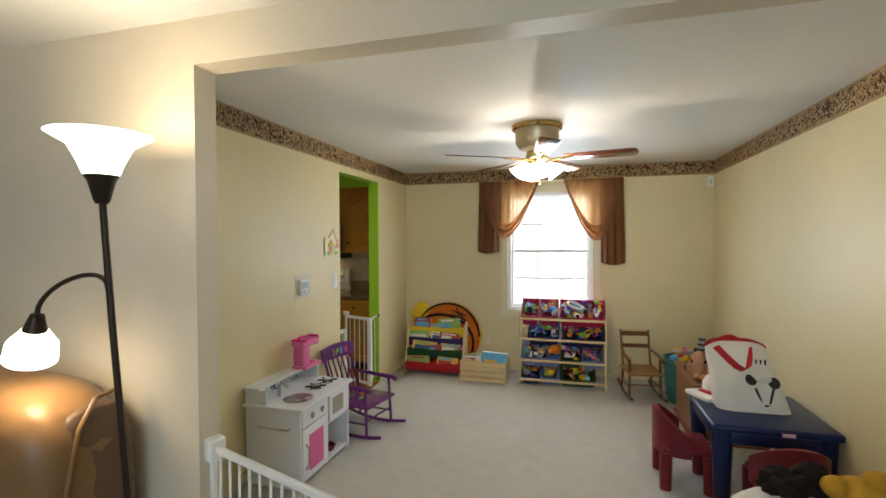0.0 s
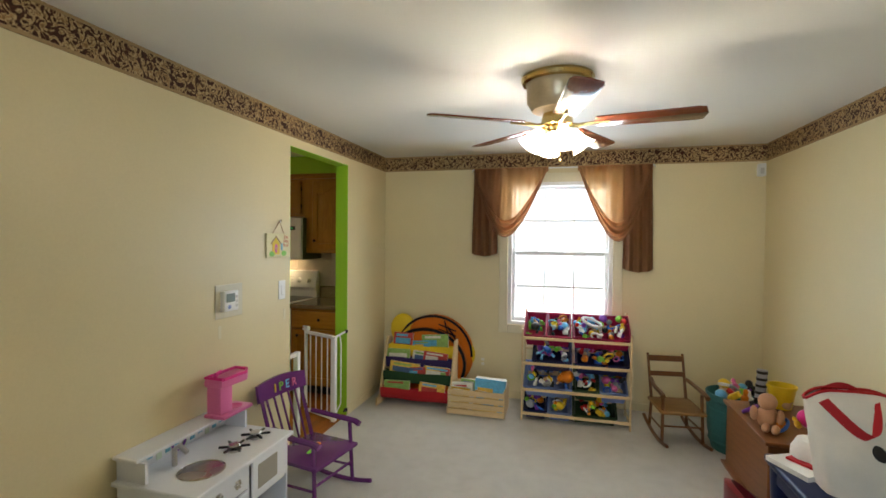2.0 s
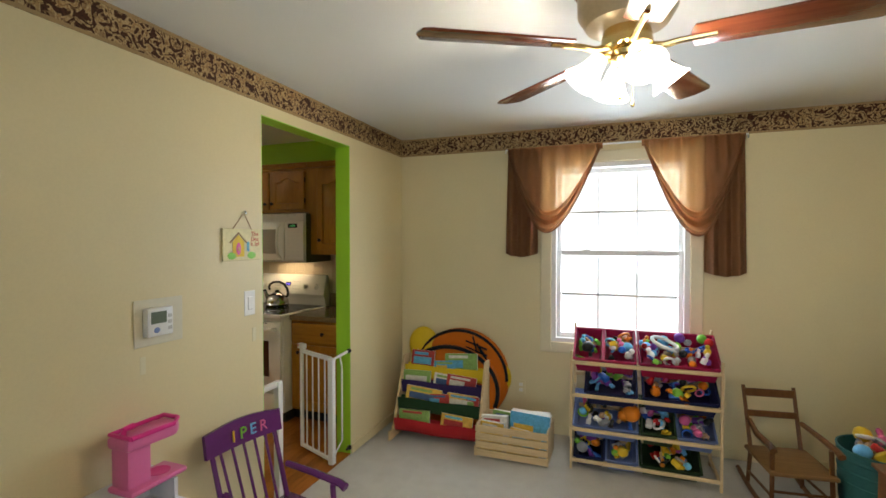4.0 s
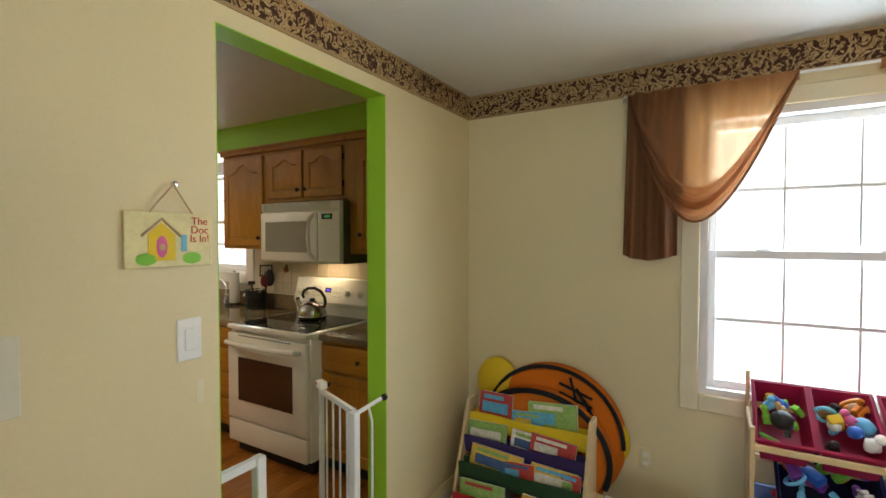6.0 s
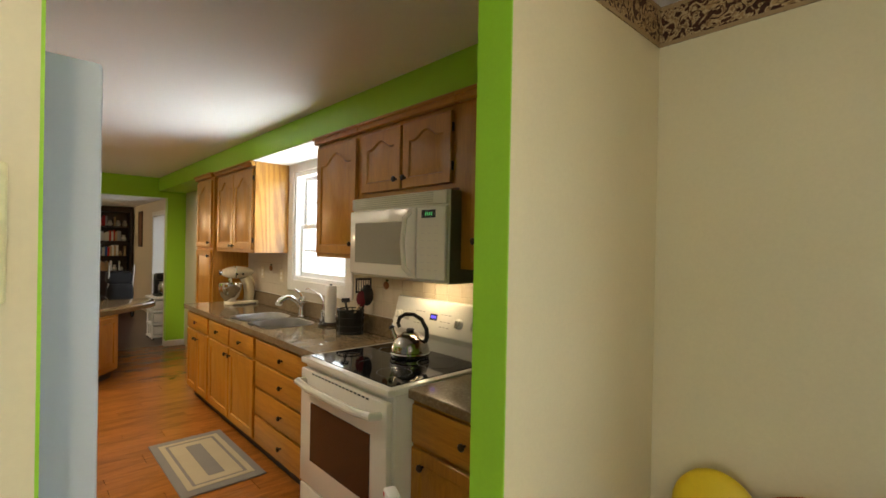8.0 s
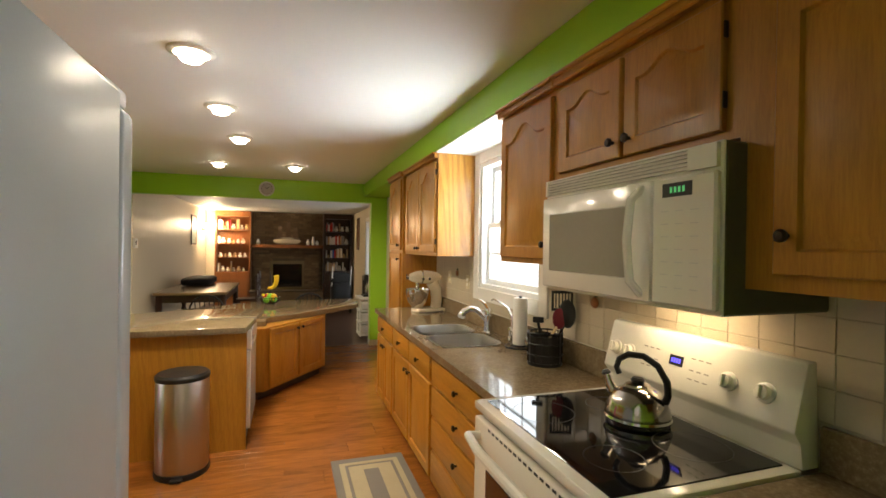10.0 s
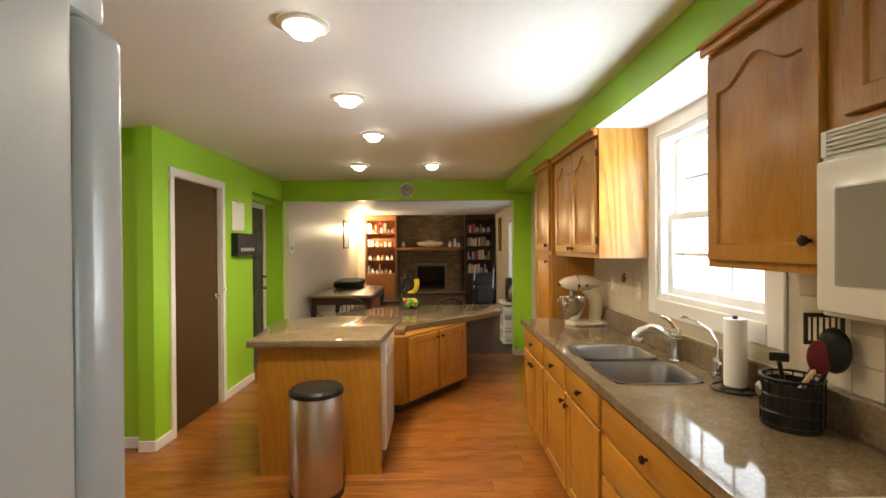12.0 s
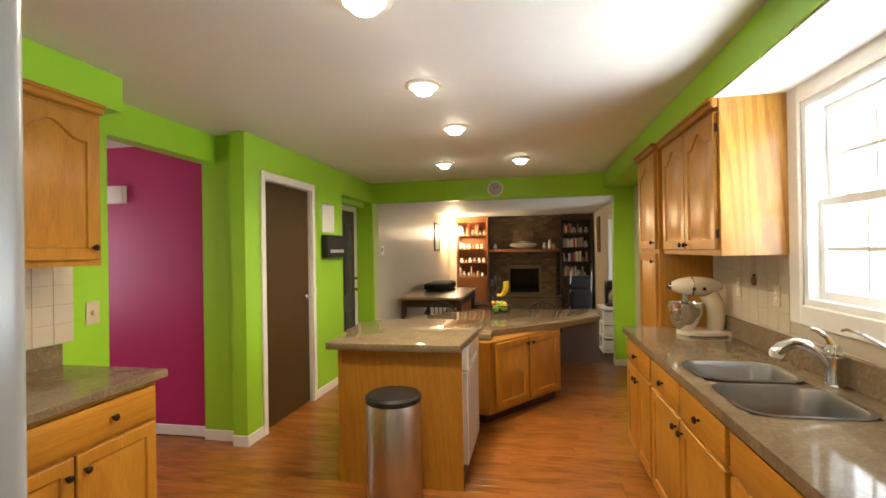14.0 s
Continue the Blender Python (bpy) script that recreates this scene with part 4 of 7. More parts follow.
for nm, y0, y1 in (("freezer_door", -0.478, -0.055), ("fridge_door", -0.045, 0.478)):
    d = part(nm, box(-0.522, y0, 0.08, -0.437, y1, 1.80, 0.020, 4), FRIDGE_DOOR, fr)
    yy = y1 - 0.05 if y0 < -0.2 else y0 + 0.05
    part("handle", tube([(-0.522, yy, 0.6), (-0.565, yy, 0.64), (-0.565, yy, 1.4), (-0.522, yy, 1.44)], 0.014, 8), FRIDGE_DOOR, d)
part("hinge_cap", box(-0.49, 0.39, 1.80, -0.37, 0.472, 1.838, 0.008, 2), VINYL, fr, "white plastic hinge cover")
part("grille", box(-0.46, -0.44, 0, -0.44, 0.44, 0.08), GREYPLASTIC, fr)

# ceiling lights
for lx, ly in ((-4.41, 3.89), (-5.34, 3.90), (-6.27, 3.93), (-7.70, 3.58), (-7.66, 4.40)):
    cl = thing("recessed_light", lx, ly, H, 0, "lit recessed ceiling light with a white trim ring", "ceiling light", "kitchen ceiling lights")
    part("trim_ring", lathe([(0.105, 0.001), (0.108, -0.006), (0.098, -0.012), (0.080, -0.015), (0.074, -0.004)], 32, caps=False), TRIM, cl)
    part("bulb", lathe([(0.0, -0.056), (0.025, -0.054), (0.044, -0.047), (0.054, -0.035), (0.056, -0.024), (0.052, -0.010), (0.046, 0.0)], 24), BULB_ON, cl, "glowing flood bulb")
    lamp("recessed_lamp", "AREA", (lx, ly, H - 0.064), 13, WARM, 0.10, aim=(lx, ly, 0), spread=160).data.shape = "DISK"
lamp("cooktop_lamp", "AREA", (-3.19, 5.62, 1.335), 1.5, (1, 0.76, 0.46), 0.3, 0.05, aim=(-3.19, 5.66, 0.9))

# island
isl = thing("kitchen_island", -5.6, 3.66, 0, 0, "honey oak kitchen island with a brown laminate top", "kitchen island")
part("end_panel", box(0.0, -0.40, 0, 0.02, 0.395, 0.868), OAK_Z, isl)
for ya, yb in ((-0.41, -0.38), (0.385, 0.40)):
    part("corner_strip", box(0.004, ya, 0, 0.024, yb, 0.868), OAK_Z, isl)
part("body", box(-0.92, -0.40, 0.1, -0.001, 0.36, 0.868), OAK_Z, isl)
part("top", prism([(0.10, -0.46), (0.10, 0.40), (-0.62, 0.455), (-0.92, 0.47), (-0.98, -0.10), (-0.80, -0.56), (-0.05, -0.46)], 0.868, 0.912, 0.004), COUNTER, isl)
dw = thing("dishwasher", -5.99, 4.05, 0, 0, "white dishwasher built into the island", "dishwasher")
part("door", box(-0.30, -0.02, 0.11, 0.30, 0.03, 0.70, 0.006), WHITE, dw)
cp = part("control_panel", box(-0.30, -0.02, 0.71, 0.30, 0.035, 0.862, 0.008), WHITE, dw)
part("button", box(0.20, 0.034, 0.78, 0.24, 0.038, 0.81), GREYGLASS, cp)
part("latch", box(-0.12, 0.034, 0.735, 0.16, 0.04, 0.75), GREYPLASTIC, cp)
part("toe_panel", box(-0.29, -0.02, 0, 0.29, -0.005, 0.1), BLACK, dw)

isb = thing("island_table_section", -7.0, 4.2, 0, 0, "lower angled island section with oak doors and a laminate top", "kitchen island")
A, B = Vector((-6.66, 4.13)), Vector((-7.50, 4.76))
ang = math.degrees(math.atan2(B.y - A.y, B.x - A.x))
L2 = (B - A).length
part("body", prism([(0.34, -0.07), (0.34, -0.6), (-0.9, -0.6), (-1.0, 0.55), (-0.50, 0.56)][::-1], 0.09, 0.70), OAK_Z, isb)
# dark wood here paints the shading along the floor
part("toe_kick", prism([(0.28, -0.12), (0.28, -0.55), (-0.85, -0.55), (-0.95, 0.48), (-0.52, 0.50)][::-1], 0.0, 0.09), DARKWOOD, isb)
for u0, u1, ku in ((0.06, 0.50, 0.47), (0.52, 0.98, 0.55)):
    f = part("door", panel_door(u1 - u0, 0.56, False), OAK_Z, isb, m=Matrix.Translation((A.x + 7.0, A.y - 4.2, 0)) @ pose(0, 0, 0, 0, 0, ang) @ pose(u0, -0.012, 0.125))
    knob(f, ku - u0, 0.51)
part("top", prism([(0.25, -0.06), (0.04, -0.06), (-0.46, 0.56), (-0.88, 0.96), (-1.02, 1.02), (-1.50, 1.08), (-1.55, 1.02), (-1.52, -0.1), (-0.75, -1.10), (0.0, -0.6), (0.25, -0.5)], 0.705, 0.755, 0.004), COUNTER, isb)

# ---- play room ----


def bar(a, b, r, bm=None, r1=None, seg=8):
    return tube([a, b], r, seg, bm, r1)


# ceiling fan
FX, FY = -0.17, 3.59
fan = thing("ceiling_fan", FX, FY, H, 0, "brass ceiling fan with mahogany blades and four lit glass shades", "ceiling fan")
part("canopy", lathe([(0.178, 0), (0.178, -0.02), (0.16, -0.03), (0.157, -0.13), (0.13, -0.175), (0.09, -0.19), (0.0, -0.195)], 40), ANTIQUE, fan)
part("canopy_ring", lathe([(0.185, -0.001), (0.189, -0.014), (0.182, -0.032), (0.165, -0.038)], 40, caps=False), BRASS, fan)
hub = part("hub", lathe([(0.07, -0.18), (0.08, -0.215), (0.085, -0.25), (0.05, -0.262), (0.045, -0.275), (0.055, -0.285), (0.03, -0.30), (0.0, -0.305)], 24), BRASS, fan)
for i in range(5):
    an = -7 + 72 * i
    bl = part("blade", prism([(0.20, -0.055), (0.655, -0.07), (0.685, -0.06), (0.70, 0.0), (0.685, 0.06), (0.655, 0.07), (0.20, 0.055), (0.185, 0.0)], -0.004, 0.004, 0.002), FANWOOD, fan,
              "long mahogany blade", pose(0, 0, -0.245, 0, 0, an) @ pose(0, 0, 0, -11, 0, 0))
    part("blade_arm", tube([(0.06, 0, -0.005), (0.11, 0.0, -0.015), (0.16, 0.0, -0.008), (0.26, 0, -0.006)], 0.013, 8, r1=0.009), BRASS, bl)
for i in range(4):
    an = 20 + 90 * i
    arm = part("lamp_arm", tube([(0.03, 0, -0.28), (0.07, 0, -0.275), (0.085, 0, -0.285)], 0.009, 8), BRASS, fan, m=pose(0, 0, 0, 0, 0, an))
    part("shade", lathe([(0.022, 0.0), (0.030, -0.02), (0.036, -0.05), (0.052, -0.085), (0.066, -0.105), (0.063, -0.105), (0.048, -0.08), (0.03, -0.045)], 20, caps=False), FAN_SHADE, arm,
         "lit frosted tulip shade", pose(0.085, 0, -0.28, 0, -38, 0))
for dx, ln in ((-0.02, 0.11), (0.02, 0.135)):
    ch = part("pull_chain", tube([(dx, 0, -0.295), (dx, 0.0, -0.295 - ln)], 0.0018, 6), BRASS, fan)
    part("chain_bob", lathe([(0.0, 0), (0.006, 0.004), (0.007, 0.012), (0.002, 0.02)], 10, at=(dx, 0, -0.31 - ln)), BRASS, ch)
for i in range(4):
    an = radians(20 + 90 * i)
    lamp("fan_lamp", "POINT", (FX + 0.028 * math.cos(an), FY + 0.028 * math.sin(an), H - 0.325), 11.0, (1, 0.89, 0.72), 0.012)

# curtains
rod = thing("curtain_rod", -0.19, PY1 - 0.05, 2.268, 0, "slim white curtain rod above the window", "curtain rod")
part("rod", tube([(-0.85, 0.048, -0.01), (-0.84, 0, 0), (0.84, 0, 0), (0.85, 0.048, -0.01)], 0.007, 8), VINYL, rod)


def curtain(sx, cx, tail_z, tie_z, inner, label):
    """sx: +1 when the tail hangs on the higher-x side."""
    c = thing("curtain", cx, PY1 - 0.055, 0, 0, label, "curtain", "window curtains")

    def tail(u, v):
        wave = 0.026 * math.sin(u * 21 + 0.4) * (0.5 + 0.5 * v)
        return Vector((sx * (0.11 + (0.24 + 0.02 * v) * u), -0.006 + wave, 2.262 - v * (2.262 - tail_z) - 0.03 * v * math.sin(u * 3.0)))

    # the swag hangs from the rod between the tail and xr, its hem a lopsided scoop
    xl, xr, drop = 0.34, inner, 2.262 - tie_z

    def scoop(v):
        return math.sin(math.pi / 2 * v / 0.45) ** 0.8 if v < 0.45 else math.cos(math.pi / 2 * (v - 0.45) / 0.55) ** 1.1

    def swag(u, v, lift=0.0):
        vert = 0.014 * math.sin(v * 52 + 1.6 * math.sin(v * 7)) * (1 - u * u)
        ring = 0.012 * math.sin(u * 20 + 3 * v) * u * u
        sag = scoop(v) * drop * (u + 0.02 * math.sin(9 * v + 5 * u) * u)
        return Vector((sx * (xl + (xr - xl) * v), -0.036 - lift + vert + ring - 0.03 * u * math.sin(math.pi * v), 2.262 - sag))
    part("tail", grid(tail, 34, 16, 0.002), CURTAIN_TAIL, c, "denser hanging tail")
    part("swag", grid(lambda u, v: swag(v * 0.97, 0.02 + 0.98 * u), 90, 26), CURTAIN, c, "sheer swag hanging in a scoop")
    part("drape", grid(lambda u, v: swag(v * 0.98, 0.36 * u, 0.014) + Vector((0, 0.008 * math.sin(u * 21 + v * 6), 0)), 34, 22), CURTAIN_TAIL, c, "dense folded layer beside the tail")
    for k, (w0, w1, lf) in enumerate(((0.74, 0.90, 0.010), (0.84, 1.0, 0.022))):
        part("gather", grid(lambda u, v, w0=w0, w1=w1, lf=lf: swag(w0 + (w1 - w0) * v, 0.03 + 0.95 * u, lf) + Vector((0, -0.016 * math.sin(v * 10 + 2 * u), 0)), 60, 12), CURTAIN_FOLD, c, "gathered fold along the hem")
    part("hem", tube([swag(1.0, 0.02 + 0.96 * i / 28, 0.024) for i in range(29)], 0.006, 8), CURTAIN_TAIL, c, "rolled hem along the edge")
    part("heading", grid(lambda u, v: Vector((sx * (0.35 + (inner - 0.35) * u), -0.012 + 0.010 * math.sin(u * 70), 2.276 - 0.045 * v)), 60, 2), CURTAIN_FOLD, c, "gathered heading on the rod")


curtain(-1, -0.66, 1.44, 1.61, -0.37, "sheer brown curtain swagged to the side of the window")
curtain(1, 0.28, 1.32, 1.58, -0.30, "sheer brown curtain swagged to the side with a long tail")

# toy organiser with bins
SX0, SX1, SY0_, SY1_ = -0.40, 0.50, 5.14, 5.52
org = thing("toy_organizer", -0.02, 5.32, 0, 0, "pale wooden toy organizer holding rows of plastic bins", "shelf")
for sx in (-0.45, 0.44):
    part("side_frame", boxes([(sx - 0.008, -0.19, 0, sx + 0.008, -0.165, 0.80), (sx - 0.008, 0.165, 0, sx + 0.008, 0.19, 0.93), (sx - 0.006, -0.165, 0.03, sx + 0.006, 0.165, 0.06),
                              (sx - 0.006, -0.165, 0.74, sx + 0.006, 0.165, 0.77)], 0.002), PINE_Z, org)
rows_z = ((0.71, 0.79), (0.49, 0.56), (0.26, 0.33), (0.05, 0.12))
for zf, zb in rows_z:
    part("rail", box(-0.445, -0.19, zf, 0.435, -0.175, zf + 0.025, 0.003), PINE, org, "front rail")
    part("rail", box(-0.445, 0.10, zb, 0.435, 0.115, zb + 0.025, 0.003), PINE, org, "back rail")


def bin_bm(w, d=0.30, h=0.14):
    bm = bmesh.new()
    loops = []
    for ins, z in ((0.018, 0.0), (0.0, h), (-0.008, h), (-0.008, h - 0.012), (-0.002, h - 0.012)):
        a, b = w / 2 - ins, d / 2 - ins
        loops.append([bm.verts.new(p) for p in ((-a, -b, z), (a, -b, z), (a, b, z), (-a, b, z))])
    inner = [[bm.verts.new(p) for p in ((-a, -b, z), (a, -b, z), (a, b, z), (-a, b, z))] for a, b, z in ((w / 2 - 0.004, d / 2 - 0.004, h), (w / 2 - 0.021, d / 2 - 0.021, 0.004))]
    for a, b in zip(loops, loops[1:]):
        for i in range(4):
            bm.faces.new((a[i], a[(i + 1) % 4], b[(i + 1) % 4], b[i]))
    for a, b in ((loops[2], inner[0]), (inner[0], inner[1])):
        for i in range(4):
            bm.faces.new((a[i], a[(i + 1) % 4], b[(i + 1) % 4], b[i]))
    bm.faces.new(loops[0][::-1])
    bm.faces.new(inner[1])
    bmesh.ops.recalc_face_normals(bm, faces=bm.faces)
    return bm


TOY = [paint("toy_" + n, c, 0.4, var=0.08) for n, c in (
    ("red", (0.5, 0.02, 0.02)), ("blue", (0.03, 0.12, 0.5)), ("sky", (0.15, 0.45, 0.75)), ("lime", (0.2, 0.5, 0.05)), ("white", (0.75, 0.73, 0.7)), ("orange", (0.7, 0.2, 0.01)),
    ("yellow", (0.75, 0.5, 0.03)), ("rose", (0.65, 0.12, 0.3)), ("violet", (0.2, 0.05, 0.35)), ("tan", (0.5, 0.33, 0.18)), ("grey", (0.3, 0.3, 0.32)), ("black", (0.02, 0.02, 0.02)))]
TOYN = ["red", "blue", "sky blue", "lime green", "white", "orange", "yellow", "pink", "violet", "tan", "grey", "black"]


def toy(x, y, z, s, rg, tilt=0, grp="small toys"):
    k = rg.randrange(6)
    ci = rg.randrange(len(TOY))
    if k == 0:
        bm, nm = ball(0, 0, 0, s, s, s * 0.9, sub=2), "ball"
    elif k == 1:
        bm, nm = box(-s, -s * 0.6, -s * 0.5, s, s * 0.6, s * 0.5, s * 0.2, 2), "block"
    elif k == 2:
        bm = tube([(math.cos(i * 0.52) * s, math.sin(i * 0.52) * s, 0) for i in range(13)], s * 0.22, 8)
        nm = "ring"
    elif k == 3:
        bm = ball(0, 0, 0, s * 0.8, s * 0.7, s * 0.9, sub=2)
        ball(s * 0.2, 0, s * 1.15, s * 0.55, sub=2, bm=bm)
        for q in (-1, 1):
            ball(s * 0.3, q * s * 0.6, -s * 0.2, s * 0.45, s * 0.25, s * 0.25, sub=1, bm=bm)
        nm = "figure"
    elif k == 4:
        bm = lathe([(0, -s), (s * 0.45, -s), (s * 0.5, -s * 0.2), (s * 0.3, s * 0.1), (s * 0.35, s * 0.7), (s * 0.15, s), (0, s)], 12)
        nm = "skittle"
    else:
        bm = boxes([(-s, -s * 0.5, -s * 0.35, s, s * 0.5, s * 0.1), (-s * 0.4, -s * 0.45, s * 0.1, s * 0.6, s * 0.45, s * 0.6)], 0.003)
        for q in (-0.55, 0.55):
            for w in (-0.5, 0.5):
                ball(q * s, w * s, -s * 0.35, s * 0.28, s * 0.12, s * 0.28, sub=1, bm=bm)
        nm = "car"
    ob = solo("toy_" + nm, bm, TOY[ci], TOYN[ci] + " plastic toy " + nm + " lying in a heap", "toy", grp, at=pose(x, y, z, rg.uniform(-50, 50), rg.uniform(-50, 50), rg.uniform(0, 360)))
    return ob


rg_ = random.Random(11)
bins = ((0, -0.345, 0.18, BINRED, "crimson"), (0, -0.145, 0.19, BINRED, "crimson"), (0, 0.205, 0.46, BINRED, "crimson"),
        (1, -0.20, 0.32, BINNAVY, "navy"), (1, 0.215, 0.43, BINNAVY, "navy"),
        (2, -0.235, 0.40, BINBLUE, "periwinkle"), (2, 0.09, 0.20, BINGREEN, "dark green"), (2, 0.31, 0.21, BINBLUE, "periwinkle"),
        (3, -0.335, 0.19, BINNAVY, "navy"), (3, -0.13, 0.19, BINBLUE, "periwinkle"), (3, 0.16, 0.35, BINGREEN, "dark green"))
for r, bx, w, mt, cn in bins:
    zf, zb = rows_z[r]
    m = pose(-0.02 + bx, 5.353, zf + 0.003, 30, 0, 0)
    solo("toy_bin", bin_bm(w, 0.31, 0.135), mt, cn + " plastic bin full of small toys on the organizer", "toy bin", "toy bins", at=m)
    n = max(12, int(w * 88))
    for i in range(n):
        p = m @ Vector((rg_.uniform(-0.5, 0.5) * (w - 0.07), rg_.uniform(-0.125, 0.12), rg_.uniform(0.095, 0.15)))
        toy(p.x, p.y, p.z, rg_.uniform(0.023, 0.040), rg_)
solo("toy_ball", ball(0, 0, 0, 0.058, sub=3), TOY[5], "orange plastic toy ball in a bin", "toy", at=pose(-0.09, 5.245, 0.385))
solo("toy_ring", tube([(0.085 * math.cos(i * 0.42), 0.05 * math.sin(i * 0.42), 0) for i in range(16)], 0.012, 8), TOY[4], "white looped plastic toy on top of a bin", "toy", at=pose(0.11, 5.25, 0.87, 25, 20, 10))

# book sling with soft ball chair behind
bk = thing("book_sling", -1.475, 5.30, 0, 0, "pale wooden book display with coloured cloth slings full of books", "bookcase")
for sx in (-0.345, 0.345):
    part("side_panel", prism([(sx - 0.008, -0.21), (sx + 0.008, -0.21), (sx + 0.008, 0.16), (sx - 0.008, 0.16)], 0, 0.07), PINE_Z, bk)
    bm = bmesh.new()
    pr = [(-0.21, 0), (-0.17, 0), (0.12, 0.0), (0.16, 0), (0.16, 0.60), (0.06, 0.60), (-0.13, 0.10)]
    q0 = [bm.verts.new((sx - 0.0085, y, z)) for y, z in pr]
    q1 = [bm.verts.new((sx + 0.0085, y, z)) for y, z in pr]
    bm.faces.new(q0[::-1])
    bm.faces.new(q1)
    for i in range(len(pr)):
        bm.faces.new((q0[i], q0[(i + 1) % len(pr)], q1[(i + 1) % len(pr)], q1[i]))
    bmesh.ops.recalc_face_normals(bm, faces=bm.faces)
    part("side_panel", bm, PINE_Z, bk)
slings = ((-0.15, 0.05, RED, "red"), (-0.08, 0.19, DKGREEN, "dark green"), (-0.01, 0.31, DKPURPLE, "dark violet"), (0.06, 0.42, YELLOW, "yellow"))
for y0, z0, mt, cn in slings:
    def sl(u, v, y0=y0, z0=z0):
        th = v * math.pi
        return Vector((-0.335 + 0.67 * u, y0 + 0.035 - 0.035 * math.cos(th) - 0.0, z0 + 0.11 - 0.11 * math.sin(th) + 0.004 * math.sin(u * 9)))
    part("sling", grid(sl, 14, 10, 0.003), mt, bk, cn + " cloth sling")


COVER = [paint("cover_" + n, c, 0.35, var=0.25, scale=30) for n, c in (
    ("blue", (0.12, 0.40, 0.62)), ("ivory", (0.72, 0.68, 0.58)), ("sage", (0.28, 0.44, 0.12)), ("golden", (0.72, 0.46, 0.08)), ("brick", (0.48, 0.06, 0.05)), ("slate", (0.07, 0.12, 0.26)))]
COVERN = ["light blue", "ivory", "sage green", "golden yellow", "brick red", "slate blue"]


def book(x, y, z, w, h, t, mt, label, rx=-12, ry=0, grp="picture books"):
    b = thing("picture_book", x, y, z, 0, label, "book", grp)
    b.matrix_world = pose(x, y, z, rx, ry, 0)
    part("cover", box(-w / 2, -t / 2, 0, w / 2, t / 2, h, 0.0015), mt, b)
    part("page_block", box(-w / 2 + 0.003, -t / 2 + 0.002, 0.003, w / 2 + 0.0005, t / 2 - 0.002, h + 0.0005), PAPER, b)
    part("cover_picture", box(-w * 0.4, -t / 2 - 0.0012, h * 0.42, w * rg_.uniform(0.05, 0.4), -t / 2, h * 0.72), COVER[rg_.randrange(len(COVER))], b)
    part("title_bar", box(-w * 0.38, -t / 2 - 0.0012, h * 0.8, w * rg_.uniform(0.1, 0.38), -t / 2, h * 0.92), COVER[rg_.randrange(len(COVER))], b)
    return b


for x, row, w, h, c in ((-0.20, 3, 0.20, 0.19, 4), (0.14, 3, 0.27, 0.19, 2), (0.0, 3, 0.18, 0.12, 6), (-0.22, 2, 0.24, 0.16, 8), (0.15, 2, 0.24, 0.15, 4), (-0.14, 1, 0.30, 0.17, 9), (0.18, 1, 0.24, 0.15, 3), (0.02, 2, 0.2, 0.15, 1),
                        (-0.18, 0, 0.26, 0.15, 2), (0.16, 0, 0.25, 0.15, 3), (-0.02, 1, 0.22, 0.13, 4), (0.27, 1, 0.1, 0.14, 4)):
    y0, z0, _, _ = slings[row]
    book(-1.475 + x, 5.30 + y0 + 0.035, z0 + 0.03, w, h * (1.0 if row == 3 else 0.95), 0.014, COVER[c % 6], COVERN[c % 6] + " picture book leaning in a sling", ry=rg_.uniform(-5, 5))

bc = thing("ball_chair", -1.43, 5.50, 0, 0, "orange plush basketball-shaped folding chair with black piping against the wall", "toy chair")


def disc(cx, cz, rx, rz, y, t):
    bm = bmesh.new()
    rings = []
    for f, dy in ((1.0, 0.0), (0.93, -t * 0.7), (0.7, -t), (0.35, -t * 1.15)):
        rings.append([bm.verts.new((cx + rx * f * math.cos(i * math.pi / 20), y + dy, cz + rz * f * math.sin(i * math.pi / 20))) for i in range(40)])
    back = [bm.verts.new((cx + rx * math.cos(i * math.pi / 20), y + t, cz + rz * math.sin(i * math.pi / 20))) for i in range(40)]
    for a, b in zip([back] + rings, rings):
        for i in range(40):
            bm.faces.new((a[i], a[(i + 1) % 40], b[(i + 1) % 40], b[i]))
    bm.faces.new(rings[-1])
    bm.faces.new(back[::-1])
    bmesh.ops.recalc_face_normals(bm, faces=bm.faces)
    return bm


part("back_cushion", disc(0.03, 0.41, 0.40, 0.39, 0.10, 0.05), ORANGE, bc)
part("seat_cushion", disc(-0.02, 0.34, 0.40, 0.34, 0.0, 0.05), ORANGE, bc)


def hoop(cx, cz, rx, rz, y, a0, a1, r=0.014):
    return tube([(cx + rx * math.cos(radians(a0 + (a1 - a0) * i / 30)), y, cz + rz * math.sin(radians(a0 + (a1 - a0) * i / 30))) for i in range(31)], r, 8)


part("piping", hoop(0.03, 0.41, 0.395, 0.385, 0.06, 0, 180, 0.012), BLACKCLOTH, bc)
part("piping", hoop(-0.02, 0.34, 0.395, 0.335, -0.04, -20, 175, 0.016), BLACKCLOTH, bc)
part("piping", tube([(0.18, 0.035, 0.70), (0.24, 0.03, 0.62), (0.29, 0.035, 0.52), (0.32, 0.05, 0.40)], 0.010, 8), BLACKCLOTH, bc)
for i in range(2):
    part("stitching", tube([(0.09, 0.03, 0.72 - i * 0.05), (0.27, 0.028, 0.66 - i * 0.05)], 0.008, 6), BLACKCLOTH, bc)
part("stitching", tube([(0.15, 0.028, 0.76), (0.20, 0.026, 0.58)], 0.008, 6), BLACKCLOTH, bc)
